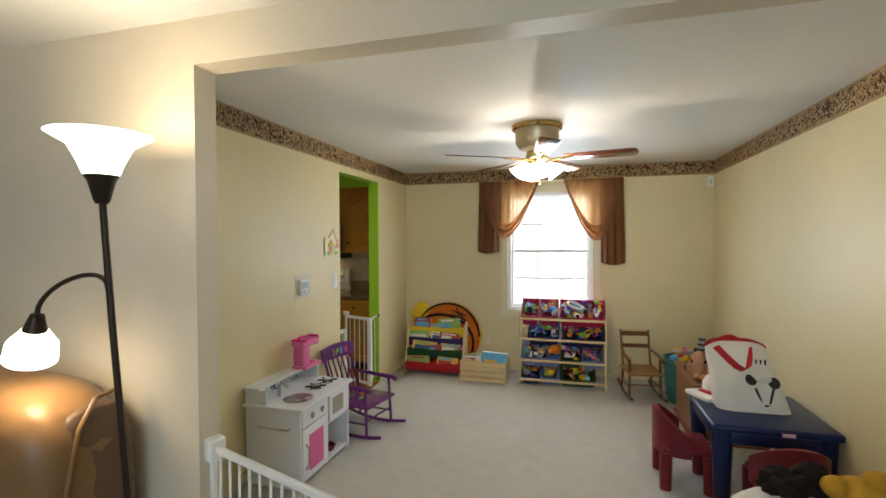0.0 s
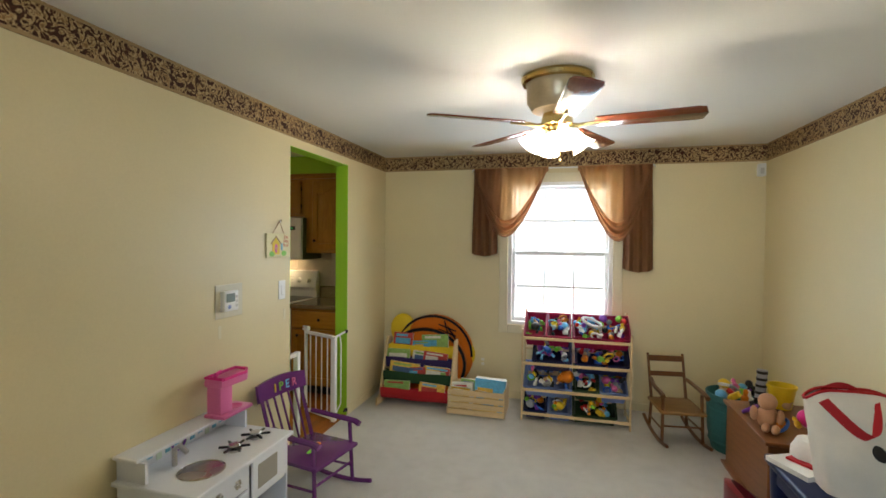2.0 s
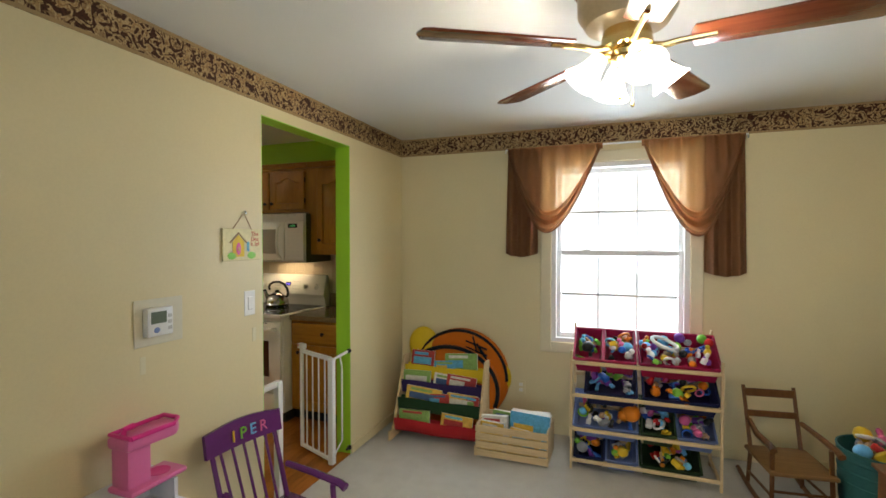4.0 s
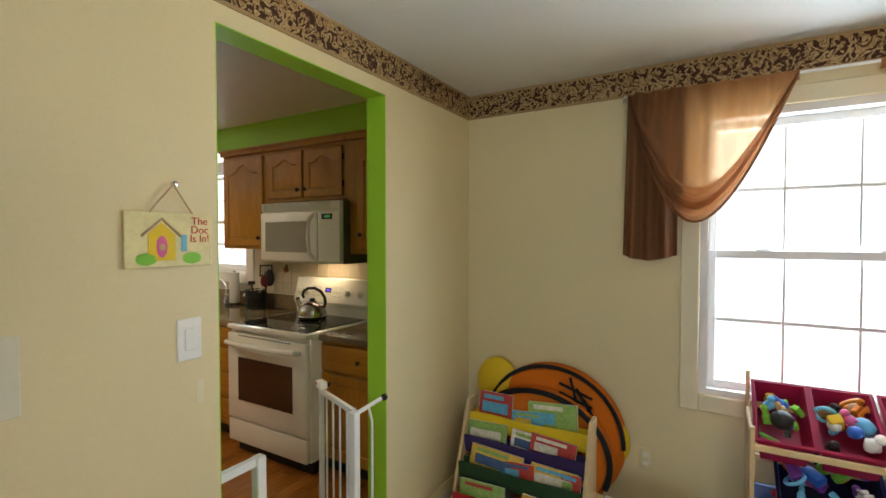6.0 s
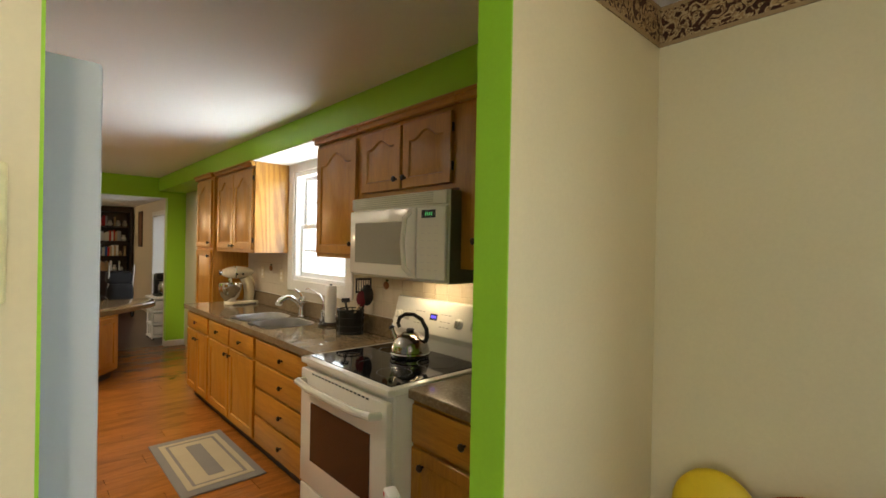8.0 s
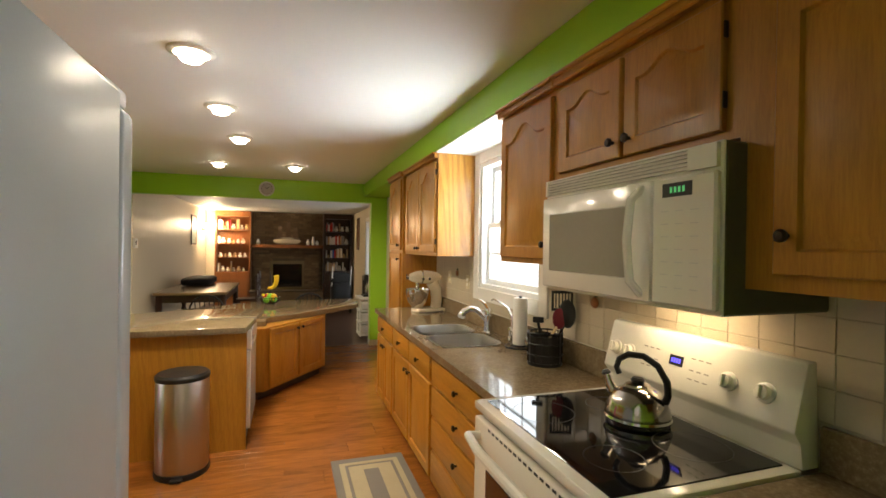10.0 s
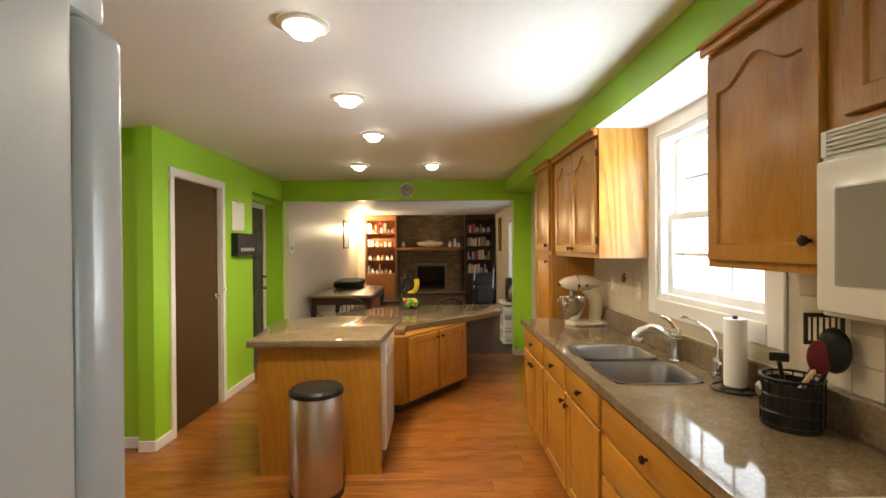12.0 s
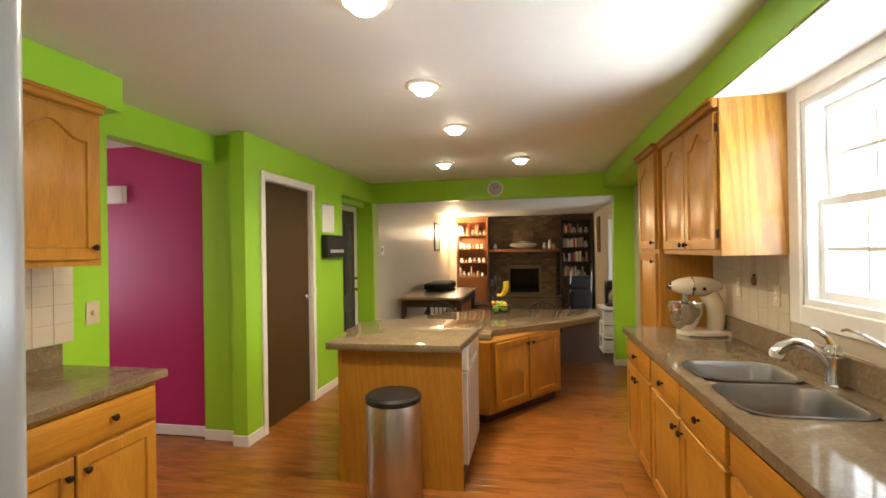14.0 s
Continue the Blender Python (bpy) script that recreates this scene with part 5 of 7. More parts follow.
solo("yellow_cushion", ball(0, 0, 0, 0.14, 0.05, 0.16, sub=3), YELLOW, "yellow plush disc behind the book display", "cushion", at=pose(-1.74, 5.60, 0.64))
solo("yellow_cushion", ball(0, 0, 0, 0.08, 0.04, 0.12, sub=3), YELLOW, "yellow plush edge beside the ball chair", "cushion", at=pose(-1.06, 5.62, 0.42))

# slatted crate of books
cr = thing("wooden_crate", -0.87, 5.24, 0, 0, "pale slatted wooden crate full of picture books", "crate")
for i in range(4):
    for yy in (-0.165, 0.155):
        part("slat", box(-0.255, yy, 0.01 + i * 0.057, 0.255, yy + 0.012, 0.058 + i * 0.057, 0.002), PINE, cr)
for sx in (-0.255, 0.243):
    part("end_board", box(sx, -0.153, 0.0, sx + 0.012, 0.155, 0.235, 0.002), PINE_Z, cr)
part("bottom", box(-0.24, -0.15, 0.01, 0.24, 0.15, 0.02), PINE, cr)
for x, y, w, h, t, c, ry in ((-0.14, -0.02, 0.2, 0.24, 0.05, 1, -4), (-0.17, -0.07, 0.18, 0.21, 0.04, 3, 3), (0.10, -0.03, 0.28, 0.30, 0.09, 0, 3), (0.12, 0.07, 0.26, 0.27, 0.05, 1, -3), (-0.1, 0.06, 0.2, 0.25, 0.04, 8, 4), (0.07, -0.12, 0.22, 0.20, 0.02, 3, 8)):
    book(-0.87 + x, 5.24 + y, 0.022, w, h * 0.95, t, COVER[c % 6], COVERN[c % 6] + " picture book standing in a slatted crate", -6, ry)


def rocker(name, x, y, rz, s, mt, seat_mt, label, slat_back=False):
    """A child's rocking chair; front towards -y."""
    c = thing(name, x, y, 0, rz, label, "rocking chair")
    w, d, sh, bh = (0.165 if slat_back else 0.20) * s, 0.19 * s, 0.28 * s, 0.68 * s
    for sx in (-1, 1):
        part("rocker", tube([(sx * w * 1.05, -0.33 * s + 0.66 * s * i / 12, 0.014 + 0.055 * s * ((i - 5.2) / 6.8) ** 2) for i in range(13)], 0.014, 8), mt, c)
        part("front_leg", bar((sx * w, -d * 0.95, 0.03 * s), (sx * w * 0.95, -d * 0.85, sh + 0.16 * s), 0.012, r1=0.013), mt, c)
        part("back_leg", bar((sx * w, d * 0.95, 0.03 * s), (sx * w * 0.92, d * 0.9, sh), 0.012, r1=0.013), mt, c)
        part("back_post", bar((sx * w * 0.92, d * 0.9, sh - 0.01), (sx * w * 0.95, d * 0.9 + 0.13 * s, bh), 0.013, r1=0.011), mt, c)
        part("armrest", tube([(sx * w * 0.95, d * 0.97, sh + 0.19 * s), (sx * w * 1.1, 0, sh + 0.17 * s), (sx * w * 1.08, -d * 1.0, sh + 0.165 * s), (sx * w * 1.08, -d * 1.2, sh + 0.15 * s)], 0.015, 8, r1=0.020), mt, c)
        part("side_stretcher", bar((sx * w, -d * 0.92, 0.13 * s), (sx * w, d * 0.95, 0.12 * s), 0.008), mt, c)
    part("front_stretcher", bar((-w, -d * 0.92, 0.16 * s), (w, -d * 0.92, 0.16 * s), 0.008), mt, c)
    part("seat", box(-w * 1.12, -d * 1.12, sh - 0.012, w * 1.12, d * 1.05, sh + 0.014, 0.010, 2), seat_mt, c)
    if slat_back:
        for zz, hh in ((bh - 0.07 * s, 0.055 * s), (bh - 0.20 * s, 0.045 * s)):
            yy = d * 0.9 + 0.13 * s * (zz - sh) / (bh - sh)
            part("back_slat", box(-w * 0.95, yy - 0.006, zz, w * 0.95, yy + 0.008, zz + hh, 0.004), mt, c)
    else:
        part("crest_rail", grid(lambda u, v: Vector((-w * 1.15 + 2.3 * w * u, d * 0.9 + 0.115 * s + 0.02 * s * v + 0.02 * math.sin(math.pi * u), bh - 0.05 * s + 0.115 * s * v + 0.018 * math.sin(math.pi * u) * v)), 12, 4, 0.018), mt, c)
        for i in range(5):
            xx = -w * 0.68 + w * 1.36 * i / 4
            part("spindle", bar((xx * 0.9, d * 0.92, sh), (xx, d * 0.9 + 0.125 * s + 0.01, bh - 0.03 * s), 0.007), mt, c)
    return c


pc = rocker("rocking_chair", -1.61, 3.62, 80, 0.90, PURPLE, PURPLE, "purple painted child's rocking chair with letters on the crest", False)
for i, (ch, mt) in enumerate(zip(("I", "P", "E", "R"), (TOY[6], TOY[3], TOY[2], TOY[7]))):
    text_part("letter", ch, 0.075, mt, pc, pose(-0.06 + i * 0.055, 0.2585 + (0.006 if i in (1, 2) else 0), 0.619, 84, 0, 0), 0.003)
part("painted_leaf", ball(-0.03, -0.02, 0.272, 0.055, 0.02, 0.003, sub=2), TOY[3], pc, "painted green leaf")
part("painted_leaf", ball(0.05, 0.02, 0.272, 0.03, 0.03, 0.003, sub=2), TOY[5], pc, "painted orange flower")
rocker("rocking_chair", 0.755, 5.13, 7, 0.90, ROCKER_WOOD, RUSH, "brown stained child's rocking chair with a woven rush seat", True)

# play kitchen against the west wall, front towards +x
tk = thing("play_kitchen", -1.77, 2.935, 0, 90, "white wooden toy kitchen with a small sink and hob", "toy kitchen")
part("worktop", box(-0.345, -0.24, 0.505, 0.345, 0.20, 0.525, 0.004), TOYWHITE, tk)
part("side_panel", box(-0.325, -0.215, 0.0, -0.31, 0.19, 0.505, 0.003), TOYWHITE, tk)
part("side_panel", box(0.31, -0.215, 0.0, 0.325, 0.19, 0.505, 0.003), TOYWHITE, tk)
part("middle_panel", box(0.01, -0.205, 0.02, 0.022, 0.18, 0.505), TOYWHITE, tk)
part("back_panel", box(-0.31, 0.17, 0.02, 0.31, 0.18, 0.505), TOYWHITE, tk)
part("bottom_shelf", box(-0.31, -0.205, 0.03, 0.31, 0.17, 0.045), TOYWHITE, tk)
part("shelf", box(0.022, -0.205, 0.29, 0.31, 0.17, 0.302), TOYWHITE, tk)
od = part("oven_door", box(-0.305, -0.222, 0.05, 0.005, -0.206, 0.375, 0.004), TOYWHITE, tk)
part("door_window", box(-0.235, -0.2245, 0.09, -0.06, -0.221, 0.325, 0.002), TOY[7], od, "pink window with a picture")
part("handle", tube([(-0.275, -0.222, 0.12), (-0.275, -0.245, 0.15), (-0.275, -0.245, 0.25), (-0.275, -0.222, 0.28)], 0.008, 8), STEEL, od)
fp = part("knob_panel", box(-0.305, -0.22, 0.385, 0.005, -0.206, 0.50, 0.004), TOYWHITE, tk)
for kx in (-0.20, -0.08):
    for q in range(3):
        part("cross_knob", box(-0.022, -0.012, -0.006, 0.022, 0.0, 0.006, 0.003), STEEL, fp, m=pose(kx, -0.22, 0.443, 0, 60 * q, 0))
mwd = part("small_oven_door", box(0.03, -0.222, 0.31, 0.305, -0.206, 0.50, 0.004), TOYWHITE, tk)
part("small_window", box(0.065, -0.2245, 0.345, 0.22, -0.221, 0.465, 0.002), GREYGLASS, mwd)
part("towel_bar", tube([(-0.325, -0.14, 0.39), (-0.352, -0.14, 0.39), (-0.352, 0.08, 0.39), (-0.325, 0.08, 0.39)], 0.006, 8), STEEL, tk)
part("shelf_top", box(-0.335, 0.07, 0.615, 0.335, 0.205, 0.63, 0.003), TOYWHITE, tk)
for sx in (-0.32, 0.305):
    part("shelf_side", prism([(sx, 0.04), (sx + 0.015, 0.04), (sx + 0.015, 0.195), (sx, 0.195)], 0.525, 0.615), TOYWHITE, tk)
bs = part("backboard", box(-0.305, 0.175, 0.525, 0.305, 0.185, 0.615), TOYWHITE, tk)
for i in range(12):
    part("printed_stripe", box(-0.29 + i * 0.05, 0.172, 0.53 + (i % 3) * 0.012, -0.262 + i * 0.05, 0.175, 0.605 - (i % 2) * 0.02), SKYBLUE if i % 3 else MINT, bs)
part("clock_ring", tube([(-0.02 + 0.04 * math.cos(i * 0.45), 0.165, 0.57 + 0.04 * math.sin(i * 0.45)) for i in range(15)], 0.006, 6), TOY[8], bs)
part("sink_bowl", lathe([(0.10, 0.527), (0.092, 0.53), (0.08, 0.515), (0.06, 0.50), (0.0, 0.497)], 24, at=(-0.15, -0.09, 0)), STEEL, tk)
part("tap", tube([(-0.15, 0.06, 0.525), (-0.15, 0.06, 0.60), (-0.15, 0.03, 0.622), (-0.15, -0.01, 0.595)], 0.012, 8), STEEL, tk)
for bx, by in ((0.055, -0.095), (0.21, -0.10)):
    gr = part("hob_ring", lathe([(0.035, 0.526), (0.035, 0.536), (0.015, 0.54), (0, 0.54)], 16, at=(bx, by, 0)), STEEL, tk)
    for q in range(3):
        part("hob_bar", box(-0.072, -0.005, 0.540, 0.072, 0.005, 0.551, 0.002), BLACK, gr, m=pose(bx, by, 0, 0, 0, 60 * q))
    part("hob_cap", lathe([(0.030, 0.551), (0.026, 0.558), (0.0, 0.560)], 16, at=(bx, by, 0)), STEEL, gr)
solo("toy_pan", lathe([(0.05, 0.0), (0.06, 0.03), (0.057, 0.03), (0.047, 0.004), (0, 0.004)], 18), MAROON, "small maroon toy pan on the play kitchen shelf", "toy", at=pose(-1.65, 3.10, 0.046))
sk = thing("toy_basin", -1.865, 3.15, 0.63, 90, "pink plastic toy stand with a shallow basin on top", "toy")
part("foot", box(-0.095, -0.075, 0, 0.135, 0.055, 0.022, 0.010, 2), PINK, sk)
part("soap_dip", lathe([(0.040, 0.0215), (0.040, 0.024), (0.034, 0.023), (0.0, 0.0225)], 20, at=(0.06, -0.01, 0)), HOTPINK, sk)
part("column", prism([(-0.085, -0.045), (0.005, -0.045), (0.015, 0.0), (0.005, 0.045), (-0.085, 0.045)], 0.018, 0.165, 0.010), PINK, sk)
part("basin", prism([(-0.095, -0.060), (0.085, -0.075), (0.125, -0.045), (0.125, 0.035), (0.085, 0.055), (-0.095, 0.055)], 0.160, 0.205, 0.014), PINK, sk)
part("basin_rim", tube([(-0.08, -0.058, 0.208), (0.08, -0.070, 0.208), (0.118, -0.042, 0.214), (0.118, 0.032, 0.214), (0.08, 0.050, 0.208), (-0.08, 0.052, 0.208), (-0.08, -0.058, 0.208)], 0.009, 8), HOTPINK, sk)
part("tap", tube([(-0.07, 0.0, 0.20), (-0.065, 0.0, 0.228), (-0.03, 0.0, 0.232)], 0.011, 8), HOTPINK, sk)

# navy table, bag, chairs, desk
tb = thing("play_table", 1.21, 3.44, 0, 0, "navy blue moulded plastic child's table", "table")
part("top", box(-0.33, -0.34, 0.455, 0.33, 0.34, 0.50, 0.018, 3), NAVY, tb)
for sx, sy in ((-0.26, -0.27), (0.26, -0.27), (-0.26, 0.27), (0.26, 0.27)):
    part("leg", lathe([(0.045, 0), (0.05, 0.2), (0.06, 0.46)], 16, at=(sx, sy, 0)), NAVY, tb)
part("apron", box(-0.26, -0.315, 0.38, 0.26, -0.28, 0.46, 0.012, 2), NAVY, tb)
part("apron", box(-0.305, -0.27, 0.38, -0.27, 0.27, 0.46, 0.012, 2), NAVY, tb)
lg = part("maker_plate", box(0.02, -0.344, 0.462, 0.09, -0.338, 0.485, 0.004), PINK, tb, "small pink maker's plate")
part("plate_face", box(0.026, -0.346, 0.466, 0.084, -0.343, 0.481, 0.002), TOY[4], lg)


def tub_chair(x, y, rz, label):
    c = thing("play_chair", x, y, 0, rz, label, "chair", "maroon play chairs")
    part("seat", box(-0.16, -0.15, 0.23, 0.16, 0.15, 0.27, 0.015, 2), MAROON, c)

    def shell(u, v):
        a = math.pi * (-0.05 + 1.1 * u)
        k = 0.72 + 0.28 * v
        return Vector((0.185 * math.cos(a), 0.02 + 0.17 * math.sin(a), 0.22 + 0.27 * v * (0.55 + 0.45 * math.sin(a))))
    part("backrest", grid(shell, 20, 5, 0.03), MAROON, c)
    for sx in (-0.14, 0.14):
        for sy in (-0.12, 0.13):
            part("leg", lathe([(0.035, 0), (0.04, 0.24)], 12, at=(sx, sy, 0)), MAROON, c)
    return c


tub_chair(0.79, 3.40, 90, "maroon moulded plastic child's chair pushed against the table")
tub_chair(1.235, 3.05, 180, "maroon moulded plastic child's chair in front of the table")

bag = thing("tote_bag", 1.19, 3.45, 0.50, 2, "cream canvas tote bag with red handles and a printed face", "bag")


def bagf(u, v):
    a = 2 * math.pi * u
    k = 1 - 0.25 * v
    sx, sy = 0.21 * (1 - 0.18 * v), 0.10 * (1 - 0.75 * v ** 2)
    cx = math.copysign(abs(math.cos(a)) ** 0.5, math.cos(a)) * sx
    cy = math.copysign(abs(math.sin(a)) ** 0.5, math.sin(a)) * sy
    n_ = 0.012 * noise.noise(Vector((cx * 9, cy * 9, v * 4)))
    return Vector((cx + n_ - 0.08 * v, cy + n_ + 0.06 * v, 0.004 + 0.40 * v * (1 - 0.06 * math.cos(a * 2)) ))


part("body", grid(bagf, 36, 14), CANVAS, bag)
part("rim", tube([Vector(bagf(i / 24, 1.0)) for i in range(25)], 0.007, 6), RED, bag)


def bag_front(z):
    """Depth of the bag's front at a height."""
    v = z / 0.40
    return -0.10 * (1 - 0.75 * v * v) + 0.06 * v - 0.004


part("handle", grid(lambda u, v: Vector((-0.20 + 0.19 * u + 0.05 * math.sin(math.pi * u) + 0.036 * (v - 0.5), bag_front(0.385 - 0.13 * math.sin(math.pi * u)) - 0.008, 0.385 - 0.13 * math.sin(math.pi * u) + 0.022 * (v - 0.5))), 18, 2, 0.003), RED, bag)
part("handle", grid(lambda u, v: Vector((-0.20 + 0.20 * u, 0.085 + 0.003 * v, 0.39 + 0.05 * math.sin(math.pi * u) + 0.024 * (v - 0.5))), 16, 2, 0.003), RED, bag)
for i in range(4):
    part("printed_stroke", box(-0.012 + i * 0.026, bag_front(0.30) - 0.005, 0.280 + 0.004 * (i % 2), -0.004 + i * 0.026, bag_front(0.31) + 0.002, 0.318), BRONZE, bag)
for px, pz, rx_, rz_, mt_, lb in ((-0.02, 0.20, 0.034, 0.036, BLACK, "round dark printed shape"), (0.105, 0.185, 0.034, 0.036, BLACK, "round dark printed shape"),
                                  (0.045, 0.205, 0.050, 0.026, GREYPLASTIC, "pale dotted printed bow"), (0.05, 0.055, 0.020, 0.010, BLACK, "small dark printed oval")):
    part("printed_patch", ball(0, 0, 0, rx_, 0.003, rz_, sub=3), mt_, bag, lb, pose(px, bag_front(pz), pz, -24, 0, 0))
for q in (-1, 1):
    part("printed_patch", tube([(0.05 + q * (0.020 + 0.010 * k), bag_front(0.06 + 0.03 * k) + 0.004, 0.06 + 0.03 * k) for k in range(4)], 0.008, 8), BLACK, bag, "dark printed stroke")

pl = solo("magazine_stack", boxes([(-0.14, -0.11, i * 0.006, 0.14 - 0.01 * (i % 2), 0.11, i * 0.006 + 0.005) for i in range(4)]), [PAPER], "small stack of magazines on the navy table", "magazines", at=pose(1.03, 3.64, 0.501, 0, 0, 25))
solo("red_booklet", box(-0.10, -0.08, 0, 0.10, 0.08, 0.012, 0.002), RED, "red booklet lying on the magazines", "book", at=pose(1.06, 3.65, 0.526, 0, 0, 35))
cap = thing("white_cap", 1.05, 3.68, 0.54, 30, "white fabric cap lying on a pile", "cap")
part("crown", lathe([(0.085, 0), (0.083, 0.04), (0.06, 0.085), (0.0, 0.10)], 20), TOY[4], cap)
part("brim", prism([(0.08 * math.cos(a) * 1.0, -0.05 - 0.11 * math.sin(a)) for a in [i * math.pi / 10 for i in range(11)]][::-1], 0.0, 0.006), TOY[4], cap)

dk = thing("low_desk", 1.26, 4.40, 0, 0, "low cherry-brown wooden chest beside the wall", "chest")
part("top", box(-0.27, -0.36, 0.43, 0.25, 0.38, 0.45, 0.003), CHERRY_Y, dk)
part("side_panel", box(-0.25, -0.34, 0.02, 0.24, 0.36, 0.43, 0.003), CHERRY_Y, dk)
part("plinth", box(-0.28, -0.37, 0.0, 0.25, 0.37, 0.02, 0.003), CHERRY_Y, dk)
bsk = thing("toy_basket", 1.15, 5.02, 0, 0, "teal woven basket heaped with toys", "basket")
part("weave", lathe([(0.16, 0.0), (0.19, 0.15), (0.20, 0.40), (0.205, 0.43), (0.195, 0.43), (0.18, 0.2), (0.15, 0.02), (0.0, 0.02)], 28), TEAL, bsk)
for i in range(6):
    part("weave_band", lathe([(0.176 + 0.004 * i, 0.055 + i * 0.062), (0.184 + 0.004 * i, 0.07 + i * 0.062), (0.178 + 0.004 * i, 0.085 + i * 0.062)], 28, caps=False), TEAL, bsk)
rgt = random.Random(3)
for i in range(16):
    a, r = rgt.uniform(0, 6.28), rgt.uniform(0, 0.14)
    toy(1.15 + r * math.cos(a), 5.02 + r * math.sin(a), 0.42 + rgt.uniform(0, 0.07), rgt.uniform(0.035, 0.055), rgt, grp="basket toys")
for i in range(12):
    toy(1.25 + rgt.uniform(-0.2, 0.2), 4.45 + rgt.uniform(-0.25, 0.25), 0.49, rgt.uniform(0.035, 0.05), rgt, grp="chest toys")
sb = thing("toy_bucket", 1.32, 4.70, 0.451, 25, "yellow plastic toy bucket on the chest", "toy")
part("bucket", lathe([(0.06, 0), (0.085, 0.14), (0.09, 0.14), (0.09, 0.155), (0.08, 0.155), (0.06, 0.02), (0, 0.02)], 18), YELLOW, sb)
solo("striped_tube", tube([(0, 0, 0), (0.02, 0.01, 0.24)], 0.032, 14), TOY[10], "grey and black striped toy tube standing on the chest", "toy", at=pose(1.20, 4.73, 0.451))
for i in range(5):
    part("stripe", lathe([(0.034, 0), (0.034, 0.018)], 14, at=(0.002 + i * 0.0038, 0.002 * i, 0.03 + i * 0.046)), BLACK, bpy.data.objects["striped_tube"])
dl = solo("plush_doll", ball(0, 0, 0.09, 0.075, 0.06, 0.09, sub=3, rough=0.1), SKIN_TOY, "tan and pink soft doll slumped on the chest", "toy", at=pose(1.08, 4.27, 0.451, 0, 0, -25) @ Matrix.Scale(0.78, 4))
bm = bmesh.new()
bm.from_mesh(dl.data)
ball(0, -0.01, 0.21, 0.065, sub=3, bm=bm)
for q in (-1, 1):
    ball(0.03 + q * 0.03, -0.09, 0.03, 0.03, 0.08, 0.03, sub=2, bm=bm)
    ball(q * 0.085, -0.03, 0.11, 0.028, 0.028, 0.06, sub=2, bm=bm)
bm.to_mesh(dl.data)
bm.free()
solo("pink_toy", ball(0, 0, 0.06, 0.08, 0.07, 0.06, sub=3), HOTPINK, "hot pink plastic toy on the chest", "toy", at=pose(1.34, 4.33, 0.451))

# soft toys on a cream pouffe near the opening
pf = solo("cream_pouffe", ball(0, 0, 0.20, 0.30, 0.26, 0.20, sub=3), CANVAS, "cream fabric pouffe covered with soft toys", "pouffe", at=pose(1.08, 2.56, 0))
solo("plush_toy", ball(0, 0, 0, 0.10, 0.08, 0.075, sub=4, rough=0.5), BROWN_FUR, "dark brown plush toy flopped on the pouffe", "soft toy", "soft toys", at=pose(1.06, 2.60, 0.43))
solo("plush_toy", ball(0, 0, 0, 0.09, 0.08, 0.10, sub=3, rough=0.2), BROWN_FUR, "dark brown plush toy head on the pouffe", "soft toy", "soft toys", at=pose(1.19, 2.66, 0.42))
bm = ball(0, 0, 0, 0.11, 0.10, 0.09, sub=3, rough=0.15)
ball(-0.10, 0.0, 0.04, 0.055, 0.05, 0.05, sub=2, bm=bm, rough=0.1)
ball(0.06, 0, 0.08, 0.06, 0.06, 0.05, sub=2, bm=bm, rough=0.1)
solo("plush_toy", bm, YELLOW_FUR, "golden yellow plush toy on the pouffe", "soft toy", "soft toys", at=pose(1.33, 2.55, 0.43))

# on the west wall
sg = thing("painted_sign", PX0 + 0.004, 3.768, 1.523, 90, "hand-painted bird house sign hanging from a knob", "sign")
part("board", box(-0.125, -0.008, -0.08, 0.125, 0.0, 0.08, 0.002), paint("sign_wash", (0.72, 0.64, 0.33), 0.4, var=0.15, scale=14), sg)
house = part("house_shape", prism([(-0.055, -0.055), (0.02, -0.055), (0.02, 0.02), (-0.018, 0.055), (-0.055, 0.02)], -0.001, 0.0015), YELLOW, sg, "painted yellow bird house", pose(-0.01, -0.0085, -0.005, 90, 0, 0))
part("roof_line", tube([(-0.085, 0.0, 0.005), (-0.03, 0, 0.055), (0.025, 0, 0.005)], 0.004, 6), TOY[9], sg, m=pose(0.003, -0.009, 0.005))
part("painted_door", ball(-0.028, -0.0105, -0.02, 0.016, 0.001, 0.032, sub=2), TOY[7], sg)
part("painted_hole", ball(-0.028, -0.0125, -0.022, 0.009, 0.001, 0.010, sub=2), TOY[9], sg)
part("painted_window", box(0.028, -0.0105, -0.035, 0.045, -0.008, 0.015, 0.001), SKYBLUE, sg)
for xx, ww in ((-0.07, 0.03), (0.06, 0.03)):
    part("painted_bush", ball(xx, -0.0095, -0.055, ww, 0.001, 0.018, sub=2), TOY[3], sg)
for ln, zz in (("The", 0.055), ("Doc", 0.028), ("Is In!", 0.002)):
    text_part("writing", ln, 0.032, TOY[0], sg, pose(0.085, -0.0088, zz, 90, 0, 0), 0.0006)
part("cord", tube([(-0.06, -0.006, 0.078), (0.005, -0.012, 0.16), (0.065, -0.006, 0.078)], 0.003, 6), TOY[9], sg)
part("knob", lathe([(0.004, 0), (0.004, 0.012), (0.009, 0.016), (0.008, 0.024), (0, 0.026)], 12), CHROME, sg, m=pose(0.005, 0, 0.163, 90, 0, 0))
sw = thing("light_switch", PX0, 3.822, 1.22, 90, "white rocker light switch on the cream wall", "light switch")
part("plate", box(-0.038, -0.006, -0.064, 0.038, 0, 0.064, 0.003), VINYL, sw)
